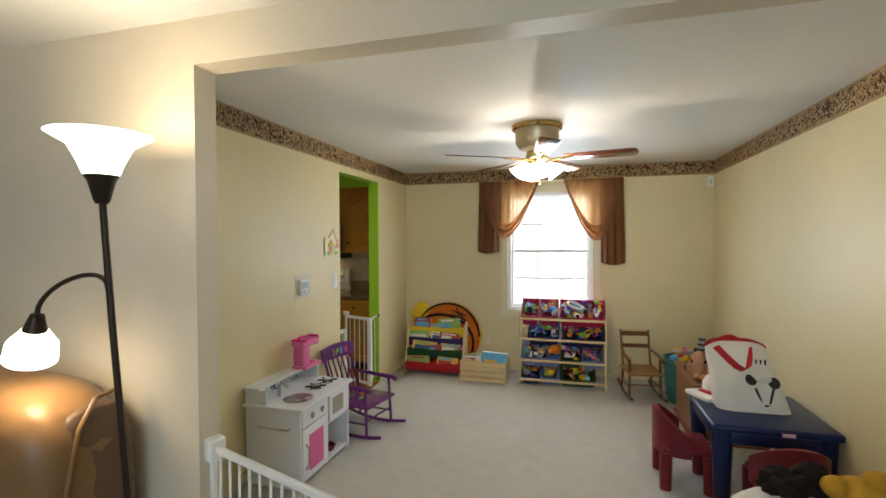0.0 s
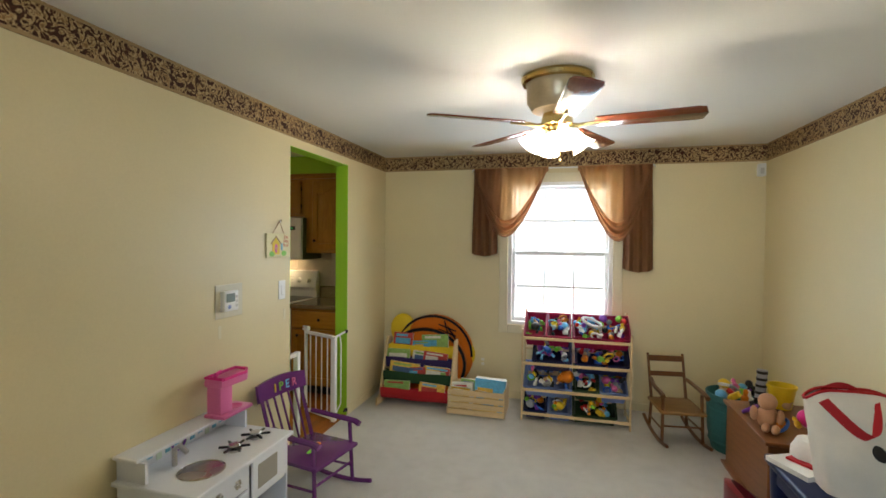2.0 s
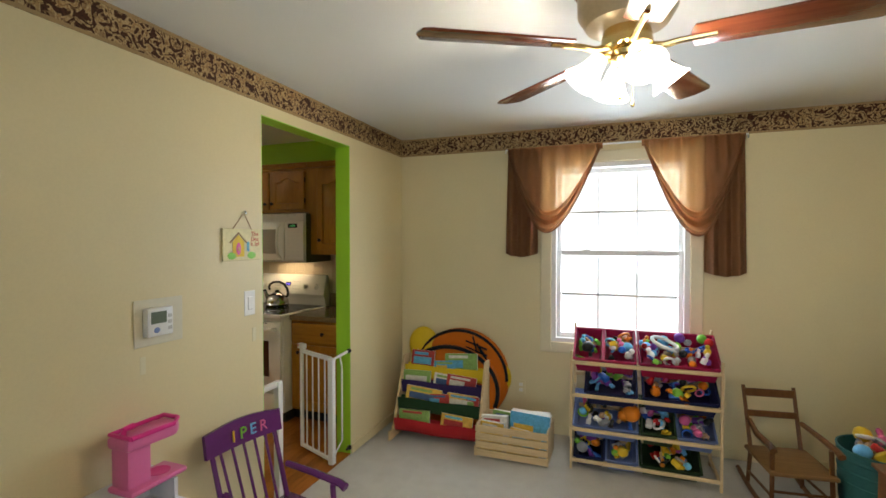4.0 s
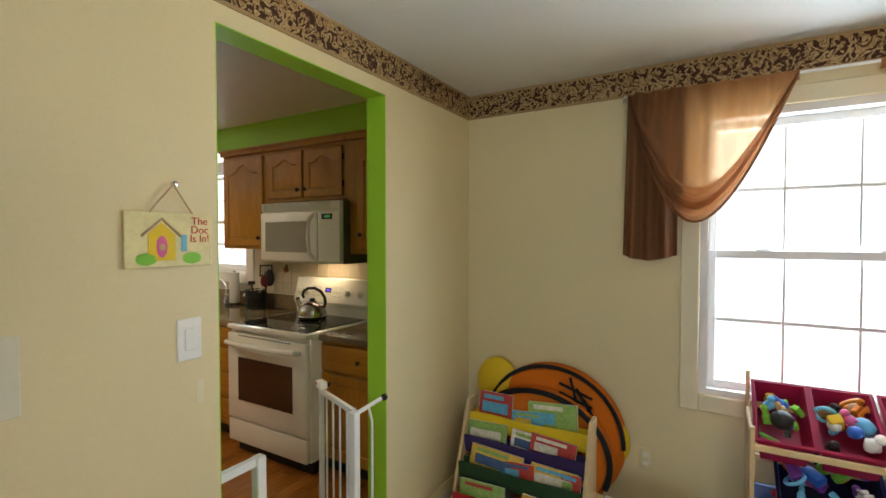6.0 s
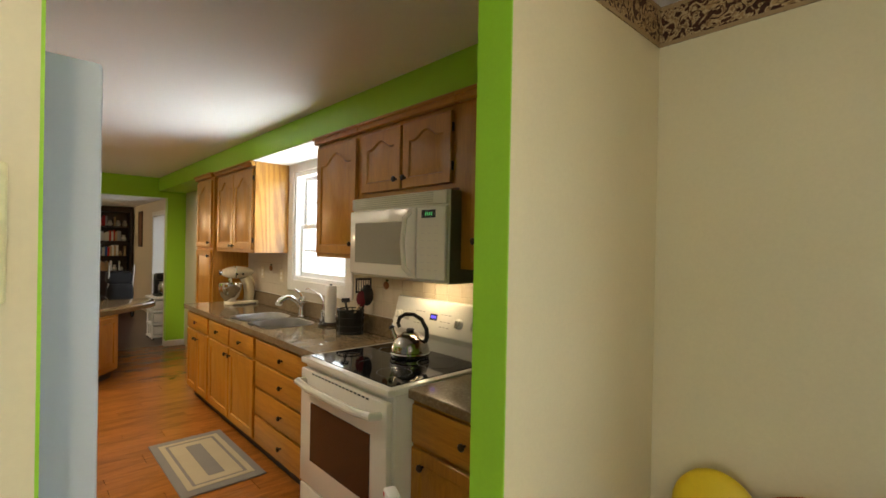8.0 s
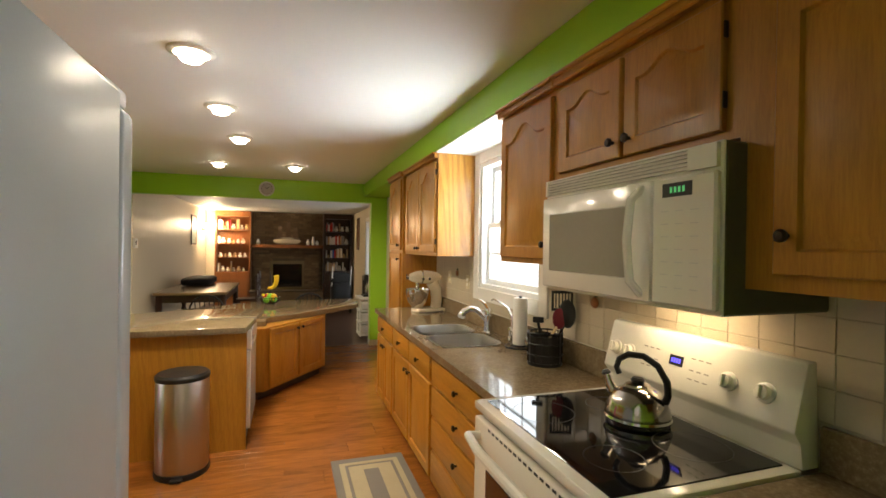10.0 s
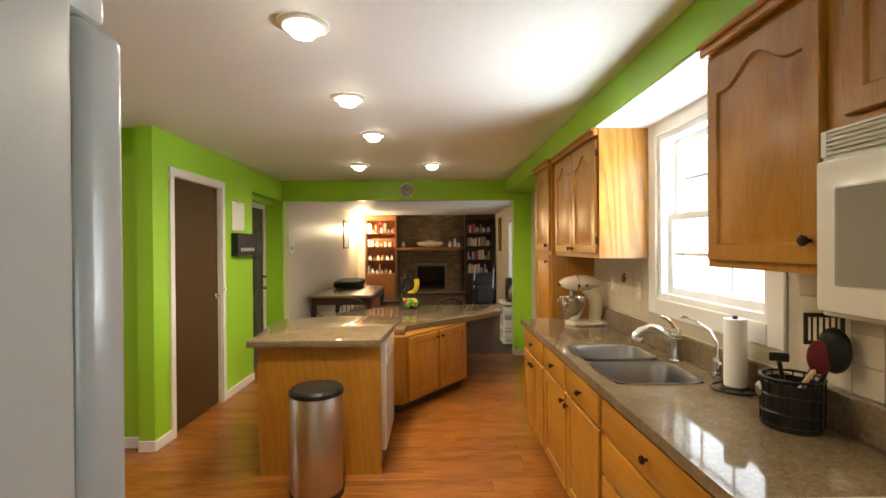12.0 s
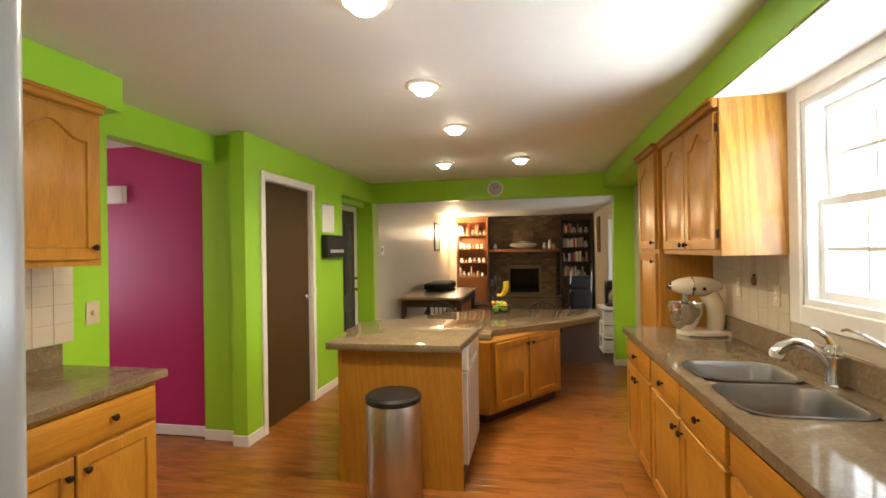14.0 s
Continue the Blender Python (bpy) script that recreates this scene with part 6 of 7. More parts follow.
part("rocker", box(-0.017, -0.011, -0.034, 0.017, -0.005, 0.034, 0.003), VINYL, sw)
th = thing("thermostat", PX0, 3.305, 1.205, 90, "white programmable thermostat on a wall plate", "thermostat")
part("plate", box(-0.10, -0.004, -0.09, 0.12, 0, 0.10, 0.002), paint("pale_filler_plate", (0.68, 0.63, 0.49), 0.5, var=0.06), th)
body = part("case", box(-0.065, -0.035, -0.05, 0.05, -0.004, 0.065, 0.005, 2), VINYL, th)
part("screen", box(-0.050, -0.0365, 0.002, 0.018, -0.0345, 0.050), paint("lcd_grey_green", (0.14, 0.17, 0.12), 0.3), body)
for i in range(3):
    part("button", box(0.026, -0.0365, -0.03 + i * 0.025, 0.042, -0.0345, -0.015 + i * 0.025, 0.002), GREYPLASTIC, body)
part("badge", ball(-0.025, -0.035, -0.025, 0.014, 0.0015, 0.012, sub=2), BINBLUE, body)
for yy, zz in ((3.243, 1.04), (3.855, 1.05)):
    solo("wall_patch", box(-0.012, -0.0015, -0.035, 0.012, 0, 0.035), CREAM_TRIM, "small unpainted filler patch on the wall", "wall patch", "wall patches", at=pose(PX0, yy, zz, 0, 0, 90))
ol = thing("wall_outlet", -0.91, PY1, 0.345, 0, "beige wall outlet above the crate", "outlet")
part("plate", box(-0.035, -0.006, -0.058, 0.035, 0, 0.058, 0.003), CREAM, ol)
for zz in (-0.022, 0.022):
    part("socket", box(-0.015, -0.009, zz - 0.013, 0.015, -0.005, zz + 0.013, 0.004), TRIM, ol)
sn = thing("motion_detector", 1.50, PY1 - 0.03, 2.20, 0, "small white corner sensor below the border", "sensor")
part("case", box(-0.03, -0.03, -0.055, 0.03, 0.03, 0.055, 0.010, 2), VINYL, sn)
part("lens", box(-0.018, -0.033, -0.035, 0.012, -0.028, 0.015, 0.002), GREYPLASTIC, sn)


def baby_gate(name, x, y, rz, length, h, label, z=0.03):
    g = thing(name, x, y, 0, rz, label, "baby gate")
    part("frame", boxes([(0, -0.010, h - 0.03, length, 0.010, h), (0.0, -0.010, z, length, 0.010, z + 0.025), (0, -0.012, z, 0.024, 0.012, h), (length - 0.024, -0.012, z, length, 0.012, h)], 0.004), VINYL, g)
    n = int(length / 0.065)
    for i in range(1, n):
        part("bar", bar((length * i / n, 0, z + 0.02), (length * i / n, 0, h - 0.02), 0.0055), VINYL, g)
    return g


# gate at the kitchen doorway: swung open into the kitchen, fixed uprights at the jambs
g1 = baby_gate("baby_gate", -2.005, 4.595, 158.6, 0.38, 0.75, "white metal baby gate swung open in the kitchen doorway")
part("latch", box(0.33, -0.02, 0.75, 0.40, 0.02, 0.79, 0.008, 2), VINYL, g1)
part("latch_button", box(0.375, -0.021, 0.765, 0.395, 0.021, 0.785, 0.004), TOY[0], g1)
g2 = thing("gate_post", -1.985, 4.57, 0, 0, "white fixed gate upright clamped to the doorway", "gate post", "gate posts")
part("post", box(-0.02, -0.02, 0.03, 0.02, 0.02, 0.75, 0.004), VINYL, g2)
part("rail", bar((0.0, 0, 0.735), (0.0, 0.19, 0.75), 0.010), VINYL, g2)
part("side_wire", tube([(0.0, 0.10, 0.74), (0.0, 0.125, 0.66), (0.0, 0.125, 0.14), (0.0, 0.02, 0.07)], 0.006, 8), VINYL, g2)
for zz in (0.75, 0.05):
    part("clamp", lathe([(0.016, 0), (0.016, 0.014), (0.008, 0.018), (0.008, 0.045)], 14), BLACK, g2, "black screw clamp", pose(0.0, 0.2255, zz, 90, 0, 0))
g3 = thing("gate_post", -2.05, 4.12, 0, 0, "white fixed gate upright near the other jamb", "gate post", "gate posts")
part("post", box(-0.02, -0.02, 0.03, 0.02, 0.02, 0.72, 0.004), VINYL, g3)
part("rail", box(-0.012, -0.195, 0.69, 0.012, -0.018, 0.72), VINYL, g3)
structure("threshold", box(-2.06, OP0 + 0.004, -0.02, -1.98, OP1 - 0.004, 0.004), FLOORWOOD, "wooden threshold strip in the doorway", "threshold")

# gate at the wide opening
g4 = baby_gate("baby_gate", -1.34, 1.645, -18, 0.78, 0.75, "white painted baby gate folded back at the wide opening", 0.05)
part("hinge_block", box(-0.004, -0.035, 0.69, 0.05, 0.035, 0.78, 0.006), VINYL, g4)

# ---- living room corner ----
fl = thing("floor_lamp", -1.40, 1.25, 0, 0, "dark bronze torchiere lamp with lit bowl and reading light", "floor lamp")
part("base", lathe([(0.13, 0), (0.13, 0.015), (0.03, 0.03), (0.012, 0.06)], 28, at=(0.115, 0.03, 0)), BRONZE, fl)
part("pole", tube([(0.115, 0.03, 0.03), (0.075, 0.02, 0.60), (0.025, 0.008, 1.30), (0, 0, 1.74)], 0.011, 10), BRONZE, fl)
part("socket_cup", lathe([(0.018, 1.71), (0.024, 1.72), (0.04, 1.785), (0.05, 1.80), (0.05, 1.805)], 24), BRONZE, fl)
part("bowl", lathe([(0.05, 1.803), (0.063, 1.84), (0.092, 1.90), (0.148, 1.935), (0.143, 1.938), (0.087, 1.905), (0.05, 1.83)], 32, caps=False), SHADE_ON, fl, "lit white glass bowl")
part("side_arm", tube([(0.018 - 0.248 * (1 - math.cos(a)) / 2, -0.05 * (1 - math.cos(a)) / 2, 1.43 - 0.09 * (1 - math.cos(a)) / 2 + 0.078 * math.sin(a) ** 0.9) for a in [i * math.pi / 18 for i in range(19)]], 0.008, 8), BRONZE, fl)
part("side_cup", lathe([(0.0, 0.06), (0.02, 0.055), (0.035, 0.0), (0.0, 0.0)], 20), BRONZE, fl, m=pose(-0.242, -0.05, 1.29, 4, 20, 0))
part("side_shade", lathe([(0.036, 0.0), (0.07, -0.05), (0.075, -0.11), (0.07, -0.11), (0.05, -0.04)], 24, caps=False), SHADE_ON, fl, "lit white reading shade", pose(-0.242, -0.05, 1.29, 4, 20, 0))
lamp("torchiere_lamp", "POINT", (-1.40, 1.25, 1.92), 12, (1, 0.84, 0.60), 0.05)
lamp("reading_lamp", "POINT", (-1.665, 1.20, 1.19), 6, (1, 0.84, 0.60), 0.05)

so = thing("recliner_sofa", -2.17, 1.06, 0, 0, "brown leather recliner sofa with a rounded padded back", "sofa")


def cushion(x0, x1, y0, y1, z0, z1, e=0.5, seed=0):
    bm = bmesh.new()
    bmesh.ops.create_cube(bm, size=2)
    bmesh.ops.subdivide_edges(bm, edges=bm.edges[:], cuts=9, use_grid_fill=True)
    for v in bm.verts:
        p = v.co.copy()
        l4 = (abs(p.x) ** 4 + abs(p.y) ** 4 + abs(p.z) ** 4) ** 0.25
        p = p / l4
        p *= 1 + 0.02 * noise.noise(p * 3 + Vector((seed, 0, 0)))
        v.co = Vector(((x0 + x1) / 2 + p.x * (x1 - x0) / 2, (y0 + y1) / 2 + p.y * (y1 - y0) / 2, (z0 + z1) / 2 + p.z * (z1 - z0) / 2))
    return bm


part("back", cushion(-0.9, 0.60, 0.05, 0.48, 0.30, 1.08), LEATHER, so)
part("seat", cushion(-0.9, 0.40, -0.5, 0.2, 0.15, 0.52, seed=2), LEATHER, so)
part("arm", cushion(0.34, 0.57, -0.5, 0.22, 0.08, 0.60, seed=4), LEATHER, so)
# side turned from the light: its shade comes from the darker leather
part("side_panel", cushion(0.46, 0.60, 0.16, 0.46, 0.02, 0.98, seed=5), LEATHER_SHADE, so)
part("seam_piping", tube([(0.612, 0.15, 0.35), (0.608, 0.17, 0.72), (0.590, 0.23, 0.92), (0.565, 0.31, 1.01), (0.55, 0.41, 1.01)], 0.008, 8), LEATHER, so)
part("base", box(-0.85, -0.45, 0.0, 0.58, 0.42, 0.18, 0.02), LEATHER_SHADE, so)

# ---- doors ----
d1 = thing("door_1", -6.65, 2.33, 0, 180, "plain dark brown closet door with white casing, closed", "door", kind="structure")
part("slab", box(-0.41, 0.035, 0.008, 0.41, 0.075, 2.09, 0.002), BROWNDOOR, d1)
part("casing", boxes([(-0.475, -0.016, 0, -0.415, 0.0, 2.165), (0.415, -0.016, 0, 0.475, 0.0, 2.165), (-0.415, -0.016, 2.10, 0.415, 0.0, 2.165)], 0.004), TRIM, d1)
part("jamb", boxes([(-0.415, 0.0, 0, -0.405, 0.11, 2.11), (0.405, 0.0, 0, 0.415, 0.11, 2.11), (-0.405, 0.0, 2.095, 0.405, 0.11, 2.11)]), TRIM, d1)
hd = part("door_handle", lathe([(0.026, 0), (0.026, 0.008), (0.010, 0.012), (0.010, 0.04)], 18), CHROME, d1, "chrome lever handle", pose(0.355, 0.035, 1.05, 90, 0, 0))
part("lever", tube([(0, 0, 0.038), (-0.03, 0.0, 0.046), (-0.10, 0.0, 0.042)], 0.008, 8), CHROME, hd)
for zz in (0.25, 1.80):
    part("hinge", box(-0.414, 0.028, zz, -0.40, 0.036, zz + 0.09, 0.002), CHROME, d1)
part("child_lock", box(0.42, -0.03, 1.09, 0.46, -0.016, 1.13, 0.004), VINYL, d1)
d2 = thing("door_2", -8.38, 2.10, 0, 180, "charcoal panelled house door with brass lock and knob", "door", kind="structure")
part("slab", box(-0.40, 0.0, 0.01, 0.40, 0.04, 2.03, 0.002), GREYDOOR, d2)
for x0 in (-0.32, 0.05):
    for z0, z1 in ((0.2, 0.72), (0.92, 1.45), (1.58, 1.86)):
        part("panel", panel_door(0.27, z1 - z0, False, 0.012, 0.012), GREYDOOR, d2, m=pose(x0, 0.0, z0))
part("casing", boxes([(-0.475, -0.012, 0, -0.405, 0.04, 2.10), (0.405, -0.012, 0, 0.475, 0.04, 2.10), (-0.405, -0.012, 2.035, 0.405, 0.04, 2.10)], 0.004), TRIM, d2)
for zz, rr in ((0.98, 0.026), (1.13, 0.022)):
    part("knob", lathe([(rr + 0.006, 0), (rr + 0.006, 0.006), (0.012, 0.012), (0.012, 0.03), (rr, 0.045), (rr * 0.8, 0.06), (0, 0.062)], 18), BRASS, d2, "polished brass knob", pose(0.34, 0, zz, 90, 0, 0))

# on the green walls
nb = thing("wall_notepad", -7.44, 2.33, 1.70, 180, "white paper pad hanging on the green wall", "notepad")
part("pad", box(-0.15, -0.012, 0, 0.15, -0.002, 0.30, 0.003), PAPER, nb)
part("clip", box(-0.035, -0.018, 0.285, 0.035, -0.002, 0.315, 0.004), GREYPLASTIC, nb)
ml = thing("mail_holder", -7.55, 2.33, 1.43, 180, "black metal wall organizer with pale raised lettering bars", "mail holder")
part("pocket", box(-0.27, -0.07, 0, 0.26, -0.002, 0.24, 0.004), BLACK, ml)
for i in range(6):
    part("letter_bar", box(-0.19 + i * 0.06, -0.073, 0.05, -0.15 + i * 0.06, -0.069, 0.085, 0.001), GREYPLASTIC, ml)
sw2 = thing("light_switch", -4.985, KY0, 1.16, 180, "beige light switch plate with a round dimmer", "light switch")
part("plate", box(-0.042, -0.006, -0.065, 0.042, 0, 0.065, 0.003), paint("almond_plastic", (0.62, 0.52, 0.33), 0.35), sw2)
part("dimmer", lathe([(0.016, 0), (0.014, 0.018), (0, 0.02)], 16), paint("almond_plastic", (0.62, 0.52, 0.33)), sw2, m=pose(0, -0.006, 0, 90, 0, 0))
cm = thing("door_chime", -6.10, 1.04, 2.00, 90, "white door chime box on the plum wall", "door chime")
part("cover", box(-0.10, -0.05, -0.07, 0.10, 0.0, 0.07, 0.006, 2), TRIM, cm)
part("base", box(-0.105, -0.012, -0.075, 0.105, -0.001, 0.075, 0.003), VINYL, cm)
ck = thing("wall_clock", KX0, 4.04, 2.29, 90, "round grey wall clock on the green header", "clock")
part("rim", lathe([(0.098, 0.001), (0.104, 0.012), (0.098, 0.028), (0.085, 0.024), (0.082, 0.012)], 36, caps=False), GREYPLASTIC, ck, m=pose(0, 0, 0, 90, 0, 0))
part("face", lathe([(0.09, 0.002), (0.09, 0.012)], 36), paint("clock_face_grey", (0.42, 0.38, 0.36), 0.4), ck, m=pose(0, 0, 0, 90, 0, 0))
for an, ln in ((50, 0.05), (-40, 0.07)):
    part("hand", box(-0.003, -0.017, 0, 0.003, -0.0145, ln), BLACK, ck, m=pose(0, 0, 0, 0, an, 0))
for i in range(12):
    part("hour_mark", box(-0.003, -0.015, 0.066, 0.003, -0.0125, 0.08), BLACK, ck, m=pose(0, 0, 0, 0, 30 * i, 0))
t2 = thing("thermostat", -9.08, 2.38, 1.50, 180, "white wall control with a dark screen", "thermostat")
part("case", box(-0.06, -0.03, -0.065, 0.06, 0, 0.065, 0.006, 2), VINYL, t2)
part("screen", box(-0.045, -0.032, -0.02, -0.005, -0.029, 0.035), BLACK, t2)

# outlets and ornaments along the backsplash
for ox, oz in ((-5.92, 1.23), (-5.47, 1.22), (-4.28, 1.21)):
    o = thing("wall_outlet", ox, KY1 - 0.008, oz, 0, "almond outlet plate on the tiled backsplash", "outlet", "backsplash outlets")
    part("plate", box(-0.036, -0.006, -0.058, 0.036, 0, 0.058, 0.003), paint("almond_plastic", (0.62, 0.52, 0.33)), o)
    for zz in (-0.02, 0.02):
        part("socket", box(-0.014, -0.009, zz - 0.012, 0.014, -0.005, zz + 0.012, 0.004), TRIM, o)
for ox, oz in ((-5.72, 1.28), (-3.80, 1.25)):
    o = thing("tile_ornament", ox, KY1 - 0.008, oz, 0, "small brown fruit relief on a backsplash tile", "ornament", "tile ornaments")
    part("fruit", ball(0, -0.004, 0, 0.03, 0.012, 0.028, sub=2), SHELFWOOD, o)
    part("leaf", ball(0.012, -0.006, 0.034, 0.016, 0.006, 0.008, sub=2), DKGREEN, o)

# ---- things on the counter and range ----
kt = thing("tea_kettle", -3.195, 5.47, 0.922, 205, "polished steel tea kettle with a black handle on the cooktop", "kettle")
kt.matrix_world = pose(-3.195, 5.475, 0.922, 0, 0, 205) @ Matrix.Scale(0.92, 4)
part("body", lathe([(0.095, 0), (0.112, 0.006), (0.116, 0.03), (0.112, 0.055), (0.099, 0.09), (0.078, 0.118), (0.048, 0.134), (0.0, 0.136)], 40), KETTLE_STEEL, kt)
part("base_ring", lathe([(0.114, 0.020), (0.119, 0.026), (0.115, 0.034)], 40, caps=False), CHROME, kt)
ld = part("lid", lathe([(0.048, 0.133), (0.044, 0.142), (0.02, 0.150), (0.0, 0.151)], 24), KETTLE_STEEL, kt)
part("lid_knob", lathe([(0.022, 0.149), (0.026, 0.158), (0.018, 0.166), (0, 0.168)], 18), BLACK, ld)
part("handle", tube([(-0.098, 0, 0.095), (-0.108, 0, 0.125), (-0.104, 0, 0.17), (-0.072, 0, 0.222), (-0.02, 0, 0.248), (0.035, 0, 0.246), (0.072, 0, 0.222), (0.082, 0, 0.19), (0.070, 0, 0.165)], 0.0135, 10, r1=0.011), BLACK, kt)
part("spout", tube([(0.085, 0, 0.085), (0.108, 0, 0.12), (0.122, 0, 0.158)], 0.024, 14, r1=0.014), KETTLE_STEEL, kt)
part("spout_cap", lathe([(0.017, 0), (0.019, 0.008), (0.012, 0.018), (0, 0.02)], 14), BLACK, kt, m=pose(0.121, 0, 0.154, 0, 20, 0))

mx = thing("stand_mixer", -5.78, 5.50, 0.91, -90, "cream stand mixer with a steel bowl on the counter", "stand mixer")
mx.matrix_world = pose(-6.06, 5.57, 0.91, 0, 0, -90)
IVORY = paint("ivory_enamel", (0.70, 0.60, 0.42), 0.2, var=0.03, coat=0.4)
part("base", prism([(-0.11 + 0.06 * math.cos(a) - (0.05 if abs(a - math.pi) < 1.6 else -0.19), 0.10 * math.sin(a)) for a in [i * 2 * math.pi / 24 for i in range(24)]], 0, 0.03, 0.006), IVORY, mx)
part("column", tube([(-0.09, 0, 0.02), (-0.10, 0, 0.10), (-0.09, 0, 0.20), (-0.05, 0, 0.27)], 0.05, 16, r1=0.058), IVORY, mx)
part("head", ball(0.02, 0, 0.315, 0.165, 0.066, 0.062, sub=3), IVORY, mx)
part("trim_band", lathe([(0.063, -0.006), (0.0665, 0.0), (0.063, 0.006)], 28, caps=False), CHROME, mx, m=pose(0.05, 0, 0.315, 0, 90, 0))
part("attachment_cap", lathe([(0.026, 0), (0.026, 0.016), (0, 0.018)], 18), CHROME, mx, m=pose(0.175, 0, 0.318, 0, 90, 0))
part("beater_shaft", lathe([(0.018, 0.17), (0.018, 0.27)], 14, at=(0.09, 0, 0)), STEEL, mx)
bo = part("bowl", lathe([(0.05, 0.032), (0.055, 0.045), (0.085, 0.08), (0.105, 0.15), (0.108, 0.205), (0.105, 0.205), (0.10, 0.15), (0.0, 0.05)], 32, at=(0.09, 0, 0)), CHROME, mx)
part("bowl_handle", tube([(0.15, 0.09, 0.17), (0.19, 0.125, 0.16), (0.18, 0.12, 0.10), (0.14, 0.08, 0.10)], 0.008, 8), CHROME, bo)
for sx in (-0.01, 0.05):
    part("speed_knob", ball(sx, 0.066, 0.30, 0.012, sub=2), BLACK, mx)
part("cord", tube([(-0.14, 0.02, 0.03), (-0.12, 0.12, 0.006), (0.02, 0.16, 0.006), (0.10, 0.12, 0.006)], 0.004, 6), BLACK, mx)

pt = thing("paper_towel_holder", -4.385, 5.66, 0.91, 0, "paper towel roll on a black wire stand", "paper towel")
part("wire_base", tube([(0.088 * math.cos(i * 0.4189), 0.088 * math.sin(i * 0.4189), 0.012) for i in range(16)], 0.005, 6), BLACK, pt)
part("wire_base", tube([(0.055 * math.cos(i * 0.4189), 0.055 * math.sin(i * 0.4189), 0.02) for i in range(16)], 0.004, 6), BLACK, pt)
for q in range(4):
    part("foot_wire", tube([(0.088 * math.cos(q * 1.57), 0.088 * math.sin(q * 1.57), 0.006), (0, 0, 0.014)], 0.004, 6), BLACK, pt)
part("roll", lathe([(0.0, 0.024), (0.041, 0.024), (0.043, 0.03), (0.043, 0.295), (0.041, 0.30), (0.018, 0.30), (0.016, 0.29), (0, 0.29)], 28), PAPER, pt)
part("post", tube([(0, 0, 0.29), (0, 0, 0.312)], 0.010, 10), BLACK, pt)

ut = thing("utensil_crock", -4.02, 5.61, 0.91, 0, "black wire utensil basket full of spatulas and spoons", "utensil holder")
part("base", lathe([(0.088, 0), (0.090, 0.008), (0.088, 0.016), (0, 0.016)], 28), BLACK, ut)
part("liner", lathe([(0.083, 0.014), (0.085, 0.15), (0.082, 0.15), (0.081, 0.016)], 28, caps=False), BLACK, ut)
for zz in (0.055, 0.11, 0.165):
    part("hoop", tube([(0.089 * math.cos(i * 0.2618), 0.089 * math.sin(i * 0.2618), zz) for i in range(25)], 0.0045, 6), BLACK, ut)
for q in range(18):
    a = q * 2 * math.pi / 18
    part("wire", bar((0.087 * math.cos(a), 0.087 * math.sin(a), 0.01), (0.089 * math.cos(a), 0.089 * math.sin(a), 0.165), 0.0028, seg=5), BLACK, ut)


def utensil(name, base, tip, head, mt, label, turn=0, grip=None):
    u = thing(name, -4.02, 5.61, 0.928, 0, label, "utensil", "kitchen utensils")
    part("handle", tube([base, tip], 0.0075, 8), grip or mt, u)
    part("head", head, mt, u, m=Matrix.Translation(tip) @ pose(0, 0, 0, 0, 0, turn))


SPAT = [(-0.056, -0.005, -0.006, -0.044, 0.005, 0.098), (0.044, -0.005, -0.006, 0.056, 0.005, 0.098), (-0.044, -0.005, 0.084, 0.044, 0.005, 0.098), (-0.044, -0.005, -0.006, 0.044, 0.005, 0.008)]
utensil("spatula", (-0.02, 0.01, 0.005), (0.04, 0.075, 0.265), boxes(SPAT + [(-0.036 + i * 0.0165, -0.003, 0.008, -0.030 + i * 0.0165, 0.003, 0.084) for i in range(5)], 0.0015), BLACK, "black slotted spatula standing in the basket", 72)
utensil("ladle", (0.02, 0.02, 0.005), (0.055, 0.095, 0.235), ball(0, 0, 0.01, 0.05, 0.030, 0.075, sub=3), BLACK, "black ladle standing in the basket", 20)
utensil("cooking_spoon", (0.0, -0.05, 0.005), (0.045, 0.055, 0.20), ball(0.0, 0, 0.02, 0.034, 0.014, 0.055, sub=3), MAROON, "maroon silicone spoon with a wooden handle in the basket", 60, PINE_Z)
utensil("whisk_handle", (0.03, 0.0, 0.005), (-0.03, -0.085, 0.10), ball(0, 0, 0.0, 0.016, 0.016, 0.026, sub=2), STEEL, "steel utensil leaning out of the basket")
utensil("turner", (-0.03, 0.02, 0.005), (-0.01, -0.035, 0.195), box(-0.028, -0.004, 0, 0.028, 0.004, 0.030, 0.003), BLACK, "short black turner standing in the basket", 60)

# rug
rgx = thing("kitchen_rug", -4.72, 4.885, 0.001, 0, "tan and grey bordered kitchen rug on the wooden floor", "rug")
part("field", box(-0.47, -0.25, 0, 0.47, 0.25, 0.010, 0.004), RUG_G, rgx)
part("band", boxes([(-0.40, -0.20, 0.009, 0.40, -0.165, 0.0125), (-0.40, 0.165, 0.009, 0.40, 0.20, 0.0125), (-0.40, -0.165, 0.009, -0.365, 0.165, 0.0125), (0.365, -0.165, 0.009, 0.40, 0.165, 0.0125)]), RUG_T, rgx)
part("inner_field", box(-0.345, -0.145, 0.009, 0.345, 0.145, 0.012, 0.001), RUG_T, rgx)
part("centre_bar", box(-0.28, -0.05, 0.011, 0.28, 0.05, 0.0135, 0.001), RUG_G, rgx)

# waste bin
wb = thing("trash_can", -5.35, 3.69, 0, 0, "brushed steel pedal bin with a black lid beside the island", "trash can")
